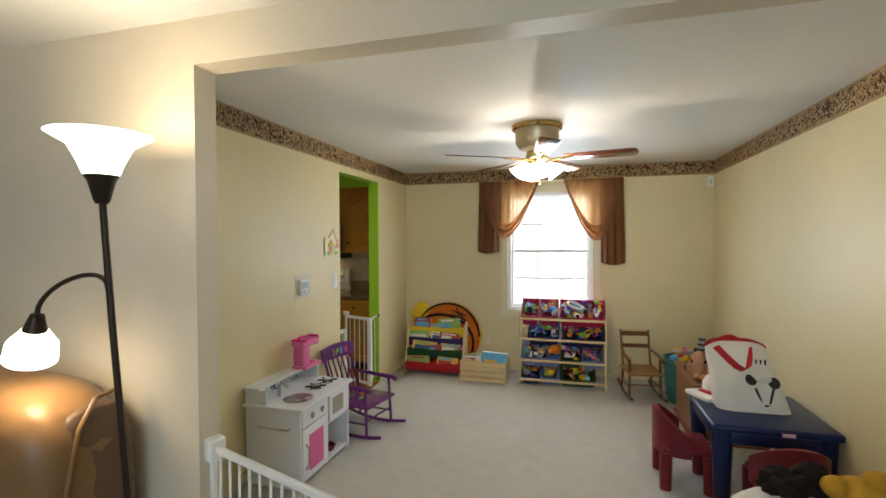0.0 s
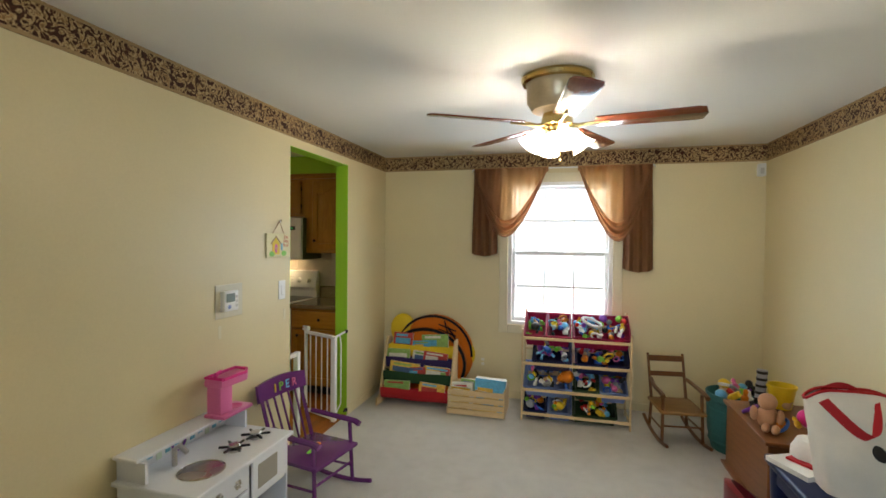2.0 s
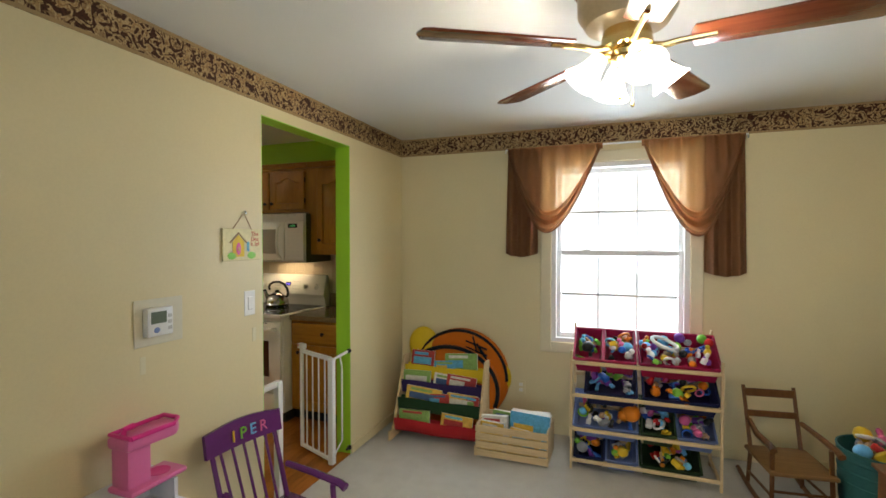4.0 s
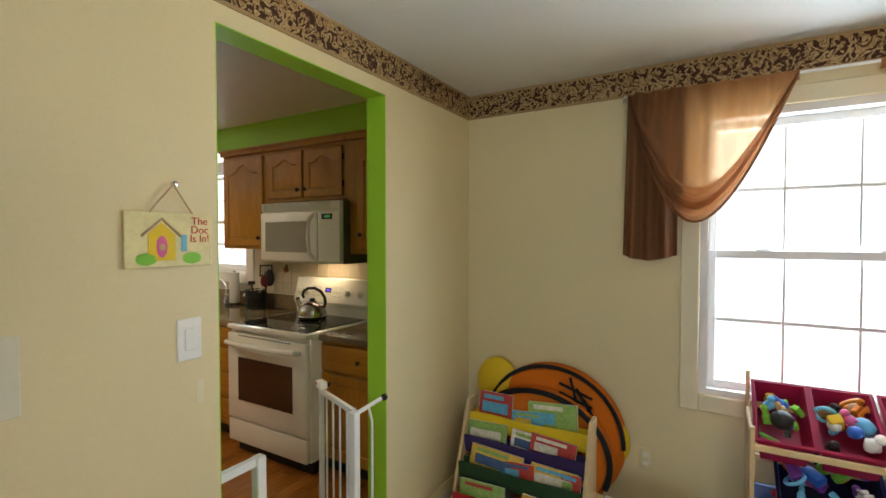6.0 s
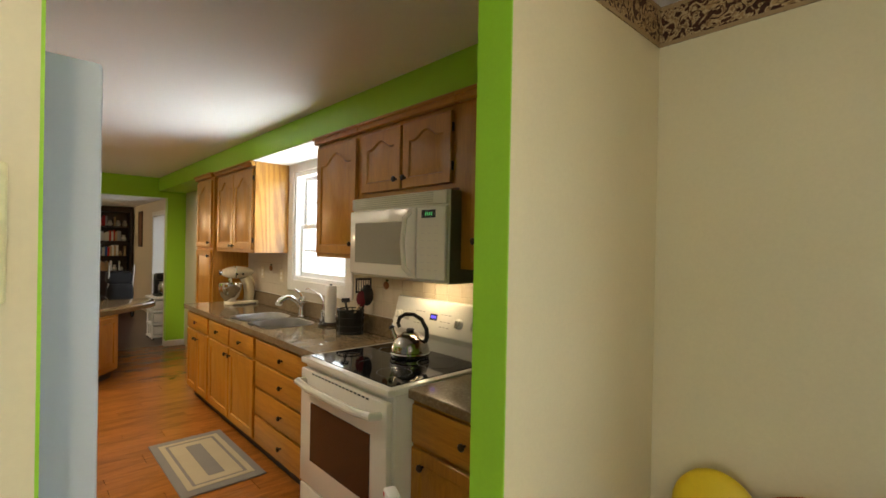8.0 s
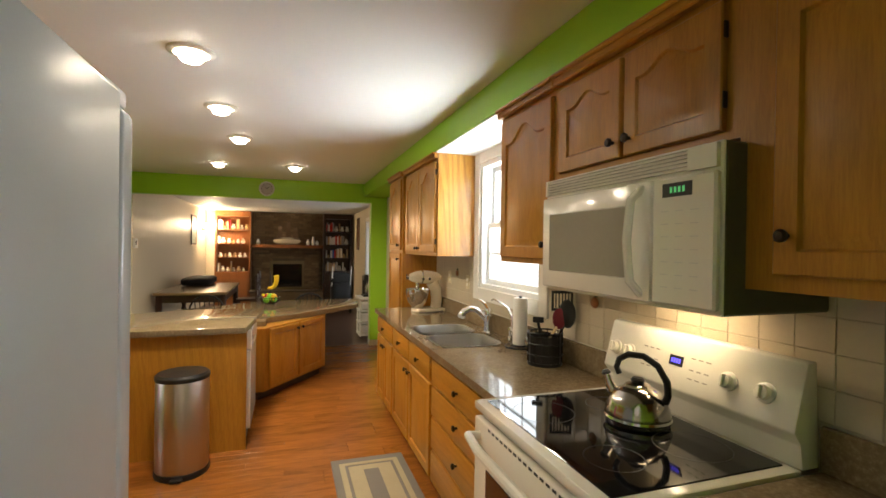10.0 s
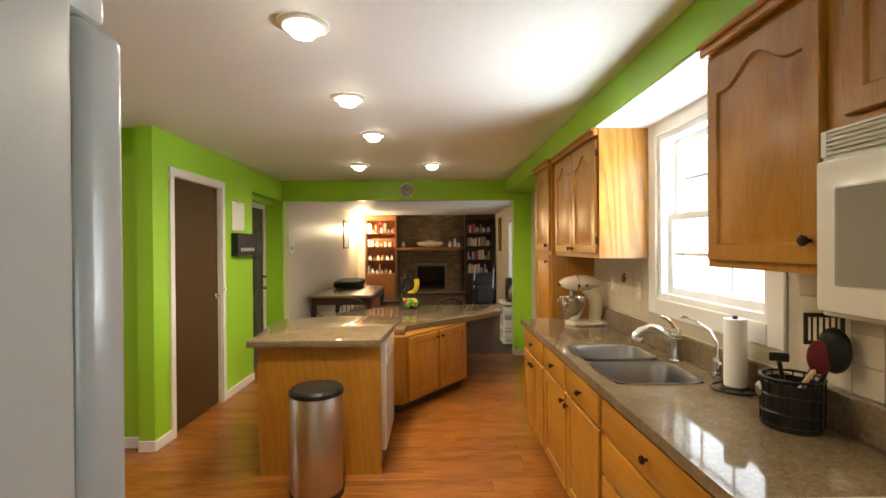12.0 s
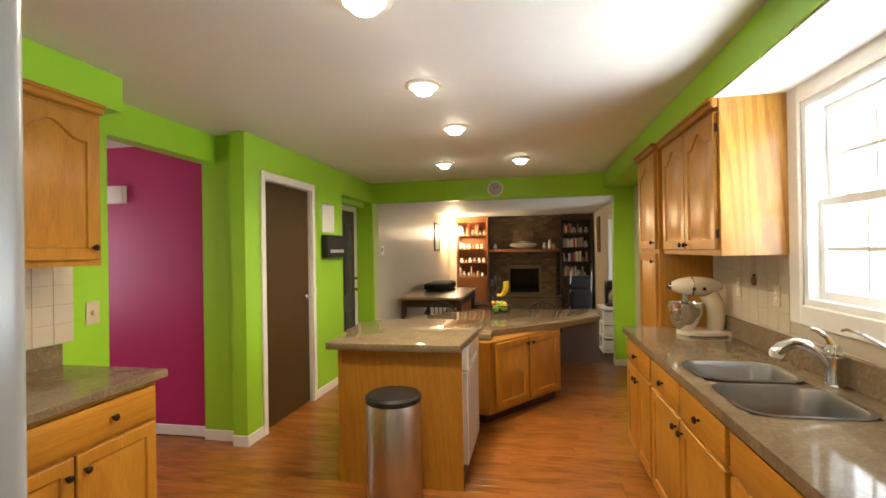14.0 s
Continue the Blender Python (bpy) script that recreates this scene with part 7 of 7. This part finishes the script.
part("body", lathe([(0.156, 0.03), (0.158, 0.04), (0.158, 0.62), (0.155, 0.625)], 48), STEEL_TUBE, wb)
part("base", lathe([(0.160, 0), (0.163, 0.008), (0.163, 0.034), (0.157, 0.038)], 48), BLACK, wb)
part("lid", lathe([(0.161, 0.62), (0.164, 0.63), (0.162, 0.647), (0.148, 0.660), (0.0, 0.667)], 48), BLACK, wb)
part("pedal", box(0.13, -0.035, 0.012, 0.20, 0.035, 0.028, 0.006), BLACK, wb)

# fruit on the island
FBX, FBY = -8.150, 4.124
fb = thing("fruit_bowl", FBX, FBY, 0.755, 0, "wire fruit bowl with a banana hanger", "fruit bowl")
part("wire_rim", tube([(0.12 * math.cos(i * 0.2618), 0.12 * math.sin(i * 0.2618), 0.085) for i in range(25)], 0.005, 6), BLACK, fb)
part("foot", tube([(0.07 * math.cos(i * 0.2618), 0.07 * math.sin(i * 0.2618), 0.006) for i in range(25)], 0.005, 6), BLACK, fb)
for q in range(12):
    a = q * math.pi / 6
    part("wire", tube([(0.07 * math.cos(a), 0.07 * math.sin(a), 0.006), (0.10 * math.cos(a), 0.10 * math.sin(a), 0.035), (0.12 * math.cos(a), 0.12 * math.sin(a), 0.085)], 0.003, 5), BLACK, fb)
part("hanger", tube([(-0.12, 0, 0.085), (-0.14, 0, 0.22), (-0.12, 0.0, 0.36), (-0.05, 0, 0.40), (0.0, 0, 0.385)], 0.006, 8), BLACK, fb)
BANANA = paint("ripe_banana_skin", (0.72, 0.50, 0.03), 0.45, var=0.12, scale=20)


def banana(x, y, z, rx, ry, rz):
    bm = tube([(0.075 * math.sin(a) - 0.0, 0, 0.11 * -math.cos(a)) for a in [radians(-15 + 12 * i) for i in range(12)]], 0.017, 8)
    solo("banana", bm, BANANA, "ripe yellow banana in or above the fruit bowl", "banana", "bananas", at=pose(x, y, z, rx, ry, rz))


for i in range(3):
    banana(FBX + 0.01, FBY - 0.01 + 0.02 * i, 0.755 + 0.31, 6, 0, 80 + 24 * i)
for i in range(3):
    banana(FBX + 0.03 + 0.02 * i, FBY - 0.02, 0.755 + 0.11, 90, 20 * i, 70 + 25 * i)
for i, (dx, dy, c) in enumerate(((0.05, -0.04, 3), (0.05, 0.05, 3), (-0.05, 0.05, 5), (-0.04, -0.05, 0), (0.0, 0.0, 3))):
    solo("apple", lathe([(0.0, -0.03), (0.022, -0.034), (0.038, -0.01), (0.039, 0.012), (0.026, 0.032), (0.008, 0.030), (0, 0.024)], 16), TOY[c], ("green" if c == 3 else "red and orange") + " apple in the wire fruit bowl", "apple", "apples",
         at=pose(FBX + dx, FBY + dy, 0.755 + 0.055 + 0.01 * i, 10 * i, 0, 0))

# bar stools behind the island
for sx, sy in ((-8.72, 3.35), (-8.75, 4.62)):
    st = thing("windsor_chair", sx, sy, 0, 90, "black spindle-back chair behind the island", "chair", "black chairs")
    part("seat", prism([(0.21 * math.cos(i * 0.314), 0.20 * math.sin(i * 0.314)) for i in range(20)], 0.44, 0.47, 0.008), BLACK, st)
    for q in range(4):
        a = radians(45 + 90 * q)
        part("leg", bar((0.22 * math.cos(a), 0.22 * math.sin(a), 0), (0.15 * math.cos(a), 0.15 * math.sin(a), 0.45), 0.016), BLACK, st)
    part("bow", tube([(0.22 * math.cos(radians(i * 15)), -0.19 - 0.02 * math.sin(radians(i * 15)), 0.46 + 0.38 * math.sin(radians(i * 15)) ** 0.6) for i in range(13)], 0.012, 8), BLACK, st)
    for i in range(6):
        xx = -0.14 + i * 0.056
        part("spindle", bar((xx * 0.9, -0.18, 0.46), (xx, -0.205, 0.46 + 0.38 * max(0.1, 1 - (xx / 0.22) ** 2) ** 0.3), 0.006), BLACK, st)

# ---- family room ----
ft = thing("dining_table", -10.72, 2.92, 0, 0, "dark wooden table with a pale glossy top against the wall", "table")
part("top", box(-0.98, -0.48, 0.72, 0.98, 0.52, 0.76, 0.006), wood("worn_table_top", (0.16, 0.10, 0.05), (0.30, 0.21, 0.12), "x", 0.2), ft)
part("apron", boxes([(-0.9, -0.44, 0.60, 0.9, -0.41, 0.72), (-0.9, 0.45, 0.60, 0.9, 0.48, 0.72), (0.87, -0.41, 0.60, 0.9, 0.45, 0.72), (-0.9, -0.41, 0.60, -0.87, 0.45, 0.72)]), DARKWOOD, ft)
for sx in (-0.88, 0.88):
    for sy in (-0.42, 0.46):
        part("leg", lathe([(0.035, 0), (0.03, 0.1), (0.045, 0.3), (0.03, 0.34), (0.045, 0.4), (0.045, 0.72)], 16, at=(sx, sy, 0)), DARKWOOD, ft)
solo("storage_tub", box(-0.25, -0.18, 0, 0.25, 0.18, 0.34, 0.02, 2), GREYPLASTIC, "pale grey storage tub under the table", "storage box", at=pose(-10.1, 2.72, 0))
bg2 = solo("black_bags", cushion(-0.62, 0.45, -0.26, 0.24, 0, 0.15, seed=8), BLACKCLOTH, "heap of black bags on the far end of the table", "bag", at=pose(-11.2, 2.82, 0.76))
for cx, cy, rz in ((-10.6, 3.62, 0), (-11.6, 3.6, 0)):
    c = thing("dining_chair", cx, cy, 0, rz, "dark wooden dining chair pushed to the table", "chair", "dining chairs")
    part("seat", box(-0.21, -0.2, 0.43, 0.21, 0.2, 0.46, 0.008), DARKWOOD, c)
    part("back", boxes([(-0.21, 0.19, 0.46, -0.17, 0.22, 0.98), (0.17, 0.19, 0.46, 0.21, 0.22, 0.98), (-0.17, 0.195, 0.86, 0.17, 0.215, 0.98), (-0.17, 0.195, 0.62, 0.17, 0.215, 0.68)], 0.004), DARKWOOD, c)
    for sx in (-0.18, 0.18):
        for sy in (-0.17, 0.19):
            part("leg", bar((sx, sy, 0), (sx, sy, 0.44), 0.018), DARKWOOD, c)

FXW = -14.70
fpx = thing("fireplace", FXW, 4.32, 0, 90, "dark brick fireplace wall with a wooden mantel and brass doors", "fireplace", kind="structure")
part("backing", box(-0.88, 0.0, 0, 0.88, 0.04, 2.345), MORTAR, fpx)
bm = bmesh.new()
rb = random.Random(2)
for j in range(33):
    zz = 0.02 + j * 0.0705
    x = -0.88 - (0.11 if j % 2 else 0)
    while x < 0.88:
        a, b = max(-0.88, x + 0.004), min(0.88, x + 0.206)
        if b - a > 0.03 and not (-0.42 < (a + b) / 2 < 0.42 and 0.28 < zz < 1.10):
            box(a, -0.028 - rb.random() * 0.008, zz, b, 0.0, zz + 0.061, bm=bm)
        x += 0.21
tagged(part("bricks", bm, BRICK, fpx), kind="stuff")
for sx in (-0.80, 0.42):
    part("pilaster", boxes([(sx, -0.092, 0.34, sx + 0.36, -0.037, 1.30)]), MORTAR, fpx)
    tagged(part("pilaster_bricks", boxes([(sx + a, -0.10 - 0.006 * ((j * 7 + k) % 3), 0.345 + j * 0.0705, sx + b, -0.093, 0.406 + j * 0.0705) for j in range(13) for k, (a, b) in enumerate(((0.002, 0.17), (0.178, 0.358)) if j % 2 else ((0.002, 0.085), (0.093, 0.26), (0.268, 0.358)))]), BRICK, fpx), kind="stuff")
part("hearth", box(-0.88, -0.45, 0.0, 0.88, -0.03, 0.30), BRICK, fpx)
part("hearth_slab", box(-0.90, -0.47, 0.30, 0.90, -0.03, 0.335, 0.005), MORTAR, fpx)
part("mantel", box(-0.90, -0.26, 1.42, 0.88, -0.03, 1.50, 0.008), SHELFWOOD, fpx)
dd = part("fire_doors", boxes([(-0.43, -0.06, 0.34, -0.36, -0.02, 1.08), (0.36, -0.06, 0.34, 0.43, -0.02, 1.08), (-0.36, -0.06, 1.0, 0.36, -0.02, 1.08), (-0.36, -0.06, 0.34, 0.36, -0.02, 0.40)], 0.004), paint("aged_fire_frame", (0.19, 0.15, 0.085), 0.4, 0.8, var=0.15), fpx)
part("door_glass", box(-0.36, -0.045, 0.40, 0.36, -0.035, 1.0), COOKTOP, dd)
sh = thing("model_ship", FXW + 0.16, 4.30, 1.50, 0, "model sailing ship on the mantel", "model ship")
part("hull", ball(0, 0, 0.10, 0.06, 0.34, 0.09, sub=3), paint("ship_hull", (0.45, 0.40, 0.30), 0.5), sh)
part("deck", ball(0, 0, 0.15, 0.05, 0.36, 0.03, sub=2), DARKWOOD, sh)
for yy, hh in ((-0.18, 0.40), (0.03, 0.50), (0.2, 0.36)):
    part("mast", bar((0, yy, 0.12), (0, yy, 0.12 + hh), 0.006), DARKWOOD, sh)
    part("sail", grid(lambda u, v, yy=yy, hh=hh: Vector((0.03 * math.sin(math.pi * v), yy + (-0.07 + 0.14 * u) * (1 - 0.4 * v), 0.20 + (hh - 0.12) * v)), 4, 6, 0.002), paint("aged_sail", (0.14, 0.09, 0.055), 0.8), sh)
for yy, hh in ((3.60, 0.14), (4.82, 0.15), (4.95, 0.22), (5.05, 0.12)):
    solo("mantel_vase", lathe([(0.03, 0), (0.05, hh * 0.4), (0.025, hh * 0.8), (0.03, hh)], 16), GREYPLASTIC, "small pale ornament on the mantel", "ornament", "mantel ornaments", at=pose(FXW + 0.13, yy, 1.50))


def bookcase(y0, y1, mt, label, seed, bright):
    b = thing("bookcase", FXW, y0, 0, 0, label, "bookcase")
    w = y1 - y0
    part("back", box(0.0, 0, 0, 0.012, w, 2.33), mt, b)
    part("side", box(0.012, 0, 0, 0.30, 0.04, 2.33), mt, b)
    part("side", box(0.012, w - 0.04, 0, 0.30, w, 2.33), mt, b)
    part("cornice", box(0.012, 0.04, 2.20, 0.305, w - 0.04, 2.33), mt, b)
    part("cupboard", box(0.012, 0.04, 0, 0.34, w - 0.04, 0.80), mt, b)
    r = random.Random(seed)
    for z in (0.80, 1.15, 1.50, 1.85):
        part("shelf", box(0.012, 0.04, z, 0.29, w - 0.04, z + 0.022), mt, b)
        y = 0.07
        while y < w - 0.14:
            if r.random() < (0.35 if bright else 0.75):
                t, hh = r.uniform(0.02, 0.045), r.uniform(0.17, 0.25)
                c = r.choice((4, 9, 10, 0, 1, 9)) if not bright else r.choice((4, 4, 9, 0))
                o = thing("book", FXW + 0.20, y0 + y + t / 2, z + 0.022, 0, TOYN[c] + " book standing on a wall shelf", "book", "shelf books")
                part("cover", box(-0.08, -t / 2, 0, 0.075, t / 2, hh, 0.002), TOY[c], o)
                part("pages", box(-0.078, -t / 2 + 0.003, 0.004, 0.070, t / 2 - 0.003, hh + 0.001), PAPER, o)
                y += t + 0.003
            else:
                s = r.uniform(0.035, 0.06)
                solo("shelf_ornament", lathe([(s * 0.6, 0), (s, s * 0.8), (s * 0.5, s * 1.8), (s * 0.7, s * 2.3), (0, s * 2.5)], 14), TOY[4] if r.random() < 0.7 else TOY[9], "small pale ornament on a wall shelf", "ornament", "shelf ornaments",
                     at=pose(FXW + 0.18, y0 + y + s, z + 0.022))
                y += 2 * s + 0.02
    return b


bookcase(2.62, 3.43, SHELFWOOD, "red-brown wooden wall shelves filled with white china", 4, True)
bookcase(5.21, 5.96, DARKWOOD, "dark wooden wall shelves filled with books", 9, False)
sc = thing("wall_sconce", -14.1, 2.38, 1.85, 180, "lit brass wall sconce with two bright shades", "wall lamp")
part("plate", lathe([(0.05, 0), (0.045, 0.012), (0, 0.015)], 20), BRASS, sc, m=pose(0, 0, 0, 90, 0, 0))
for q, zz in ((-1, 0.05), (1, 0.05)):
    part("arm", tube([(0, -0.01, 0), (q * 0.05, -0.08, -0.03), (q * 0.10, -0.10, 0.03)], 0.007, 8), BRASS, sc)
    part("shade", lathe([(0.03, 0), (0.05, 0.05), (0.06, 0.11), (0.055, 0.11), (0.028, 0.01)], 18, caps=False), SHADE_ON, sc, "lit frosted shade", pose(q * 0.10, -0.10, 0.03))
lamp("sconce_lamp", "POINT", (-14.1, 2.60, 1.95), 85, (1, 0.74, 0.43), 0.06)
fp2 = thing("framed_picture", -13.1, 2.38, 1.80, 180, "dark framed picture on the beige wall", "picture")
part("frame", boxes([(-0.28, -0.02, -0.32, -0.24, 0, 0.32), (0.24, -0.02, -0.32, 0.28, 0, 0.32), (-0.24, -0.02, 0.28, 0.24, 0, 0.32), (-0.24, -0.02, -0.32, 0.24, 0, -0.28)], 0.003), DARKWOOD, fp2)
part("print", box(-0.24, -0.012, -0.28, 0.24, -0.004, 0.28), MINT, fp2)
fp3 = thing("framed_picture", -13.6, 6.0, 1.80, 0, "narrow dark framed picture beside the patio door", "picture")
part("frame", boxes([(-0.2, -0.02, -0.4, -0.16, 0, 0.4), (0.16, -0.02, -0.4, 0.2, 0, 0.4), (-0.16, -0.02, 0.36, 0.16, 0, 0.4), (-0.16, -0.02, -0.4, 0.16, 0, -0.36)], 0.003), DARKWOOD, fp3)
part("print", box(-0.16, -0.012, -0.36, 0.16, -0.004, 0.36), CHERRY, fp3)
pd = thing("window_3", -11.3, 6.0, 0, 0, "glazed patio door with pale vertical blinds", "patio door", kind="structure")
part("frame", boxes([(-1.0, 0.05, 0.05, -0.93, 0.11, 2.05), (0.93, 0.05, 0.05, 1.0, 0.11, 2.05), (-0.93, 0.05, 1.98, 0.93, 0.11, 2.05), (-0.04, 0.05, 0.05, 0.04, 0.11, 1.98), (-0.93, 0.05, 0.05, 0.93, 0.11, 0.12)]), VINYL, pd)
part("casing", boxes([(-1.08, -0.015, 0, -1.0, 0.0, 2.13), (1.0, -0.015, 0, 1.08, 0.0, 2.13), (-1.0, -0.015, 2.05, 1.0, 0.0, 2.13)], 0.003), TRIM, pd)
pp = part("pane", box(-0.93, 0.075, 0.12, 0.93, 0.081, 1.98), PANE, pd)
pp.visible_shadow = False
for i in range(14):
    part("blind_slat", box(-0.045, -0.001, 0.10, 0.045, 0.001, 2.02), VINYL, pd, m=pose(-0.9 + i * 0.066, 0.02, 0, 0, 0, 60))

tw = thing("drawer_tower", -9.62, 5.66, 0, 90, "white plastic drawer tower with clear drawers", "drawer unit")
part("top", box(-0.24, -0.20, 0.63, 0.24, 0.20, 0.67, 0.015, 2), VINYL, tw)
for i in range(4):
    part("frame_shelf", box(-0.22, -0.19, 0.04 + i * 0.195, 0.22, 0.19, 0.065 + i * 0.195, 0.006), VINYL, tw)
for sx in (-0.21, 0.19):
    for sy in (-0.18, 0.16):
        part("corner_post", box(sx, sy, 0.02, sx + 0.02, sy + 0.02, 0.64, 0.004), VINYL, tw)
for i in range(3):
    part("drawer", box(-0.185, -0.18, 0.075 + i * 0.195, 0.185, 0.16, 0.21 + i * 0.195, 0.012, 2), GREYPLASTIC, tw, "translucent plastic drawer")
for sx in (-0.19, 0.19):
    for sy in (-0.16, 0.16):
        part("castor", ball(sx, sy, 0.02, 0.02, sub=2), BLACK, tw)
cf = thing("coffee_maker", -9.62, 5.62, 0.67, 90, "black and steel coffee maker on the drawer tower", "coffee maker")
part("base", box(-0.11, -0.13, 0, 0.11, 0.12, 0.03, 0.008), BLACK, cf)
part("tank", box(-0.10, 0.02, 0.03, 0.10, 0.12, 0.34, 0.012, 2), BLACK, cf)
part("head", box(-0.10, -0.12, 0.26, 0.10, 0.02, 0.36, 0.02, 2), BLACK, cf)
part("carafe", lathe([(0.06, 0.03), (0.075, 0.08), (0.072, 0.16), (0.05, 0.20), (0.05, 0.23)], 24, at=(0, -0.05, 0)), STEEL, cf)
spk = thing("black_stroller", -12.4, 5.45, 0, 0, "folded black pushchair standing by the shelves", "pushchair")
part("seat", cushion(-0.2, 0.2, -0.22, 0.22, 0.25, 0.72, seed=3), BLACKCLOTH, spk)
part("hood", cushion(-0.16, 0.2, -0.24, 0.2, 0.66, 0.93, seed=6), BLACKCLOTH, spk)
for q in (-0.2, 0.2):
    w_ = part("wheel", tube([(0.14 * math.cos(i * 0.349), 0, 0.15 + 0.14 * math.sin(i * 0.349)) for i in range(19)], 0.018, 8), BLACK, spk, m=pose(0.1, q, 0))
    part("hub", lathe([(0.03, -0.02), (0.03, 0.02)], 12), GREYPLASTIC, w_, m=pose(0, 0, 0.15, 90, 0, 0))
    part("handle_bar", bar((0.0, q, 0.3), (0.25, q, 1.05), 0.012), GREYPLASTIC, spk)

# ---- wooden floor strips and wall tiles ----
floor_k = thing("floor_kitchen", 0, 0, 0, 0, "varnished oak strip floor with a worn sheen", "wood floor", kind="structure")
PW = 0.083
lengths = (0.7, 0.95, 1.2, 1.45)
strips = []
for ln in lengths:
    bm = box(-PW / 2 + 0.0006, 0, -0.018, PW / 2 - 0.0006, ln - 0.0012, 0, bev=0.0012)
    me = bpy.data.meshes.new("floor_board")
    bm.to_mesh(me)
    bm.free()
    me.materials.append(FLOORWOOD)
    strips.append(me)
rng = random.Random(5)
xx = -2.02
while xx > -8.95:
    yy = 1.96 - rng.random() * 0.6
    while yy < 5.7:
        i = rng.randrange(4)
        o = new("floor_board", strips[i])
        o.parent = floor_k
        o.location = (xx - PW / 2, max(yy, 1.93), 0)
        yy = max(yy, 1.93)
        if yy + lengths[i] > 5.755:
            o.scale.y = (5.755 - yy) / lengths[i]
        yy += lengths[i]
    xx -= PW


def tiles(name, x0, x1, z0, z1, y, facing, label, skip=None, s=0.108):
    w = thing(name, 0, 0, 0, 0, label, "tiled wall", kind="structure")
    part("grout", box(x0, min(y, y - 0.003 * facing), z0, x1, max(y, y - 0.003 * facing), z1) if skip is None else
         boxes([(x0, y - 0.003, z0, skip[0], y, z1), (skip[1], y - 0.003, z0, x1, y, z1), (skip[0], y - 0.003, z0, skip[1], y, skip[2])]), GROUT, w)
    me = None
    nx, nz = int((x1 - x0) / s), max(1, int((z1 - z0) / s + 0.4))
    for i in range(nx):
        for j in range(nz):
            cx, cz = x0 + (i + 0.5) * s, z0 + (j + 0.5) * (z1 - z0) / nz
            if skip and skip[0] - s * 0.45 < cx < skip[1] + s * 0.45 and cz > skip[2] - s * 0.4:
                continue
            if me is None:
                hz = (z1 - z0) / nz / 2 - 0.0012
                bm = box(-s / 2 + 0.0012, -0.007, -hz, s / 2 - 0.0012, -0.0028, hz, 0.0015)
                me = bpy.data.meshes.new("tile")
                bm.to_mesh(me)
                bm.free()
                me.materials.append(TILE)
            o = new("tile", me)
            o.parent = w
            o.matrix_basis = pose(cx, y, cz, 0, 0, 0 if facing > 0 else 180)
    return w


tiles("backsplash_north", -6.33, -2.10, 1.036, 1.43, KY1, 1, "cream glazed wall tiles above the counter", skip=(-5.335, -4.225, 1.105))
tiles("backsplash_south", -4.87, -3.15, 1.022, 1.43, KY0, -1, "white glazed wall tiles above the counter")
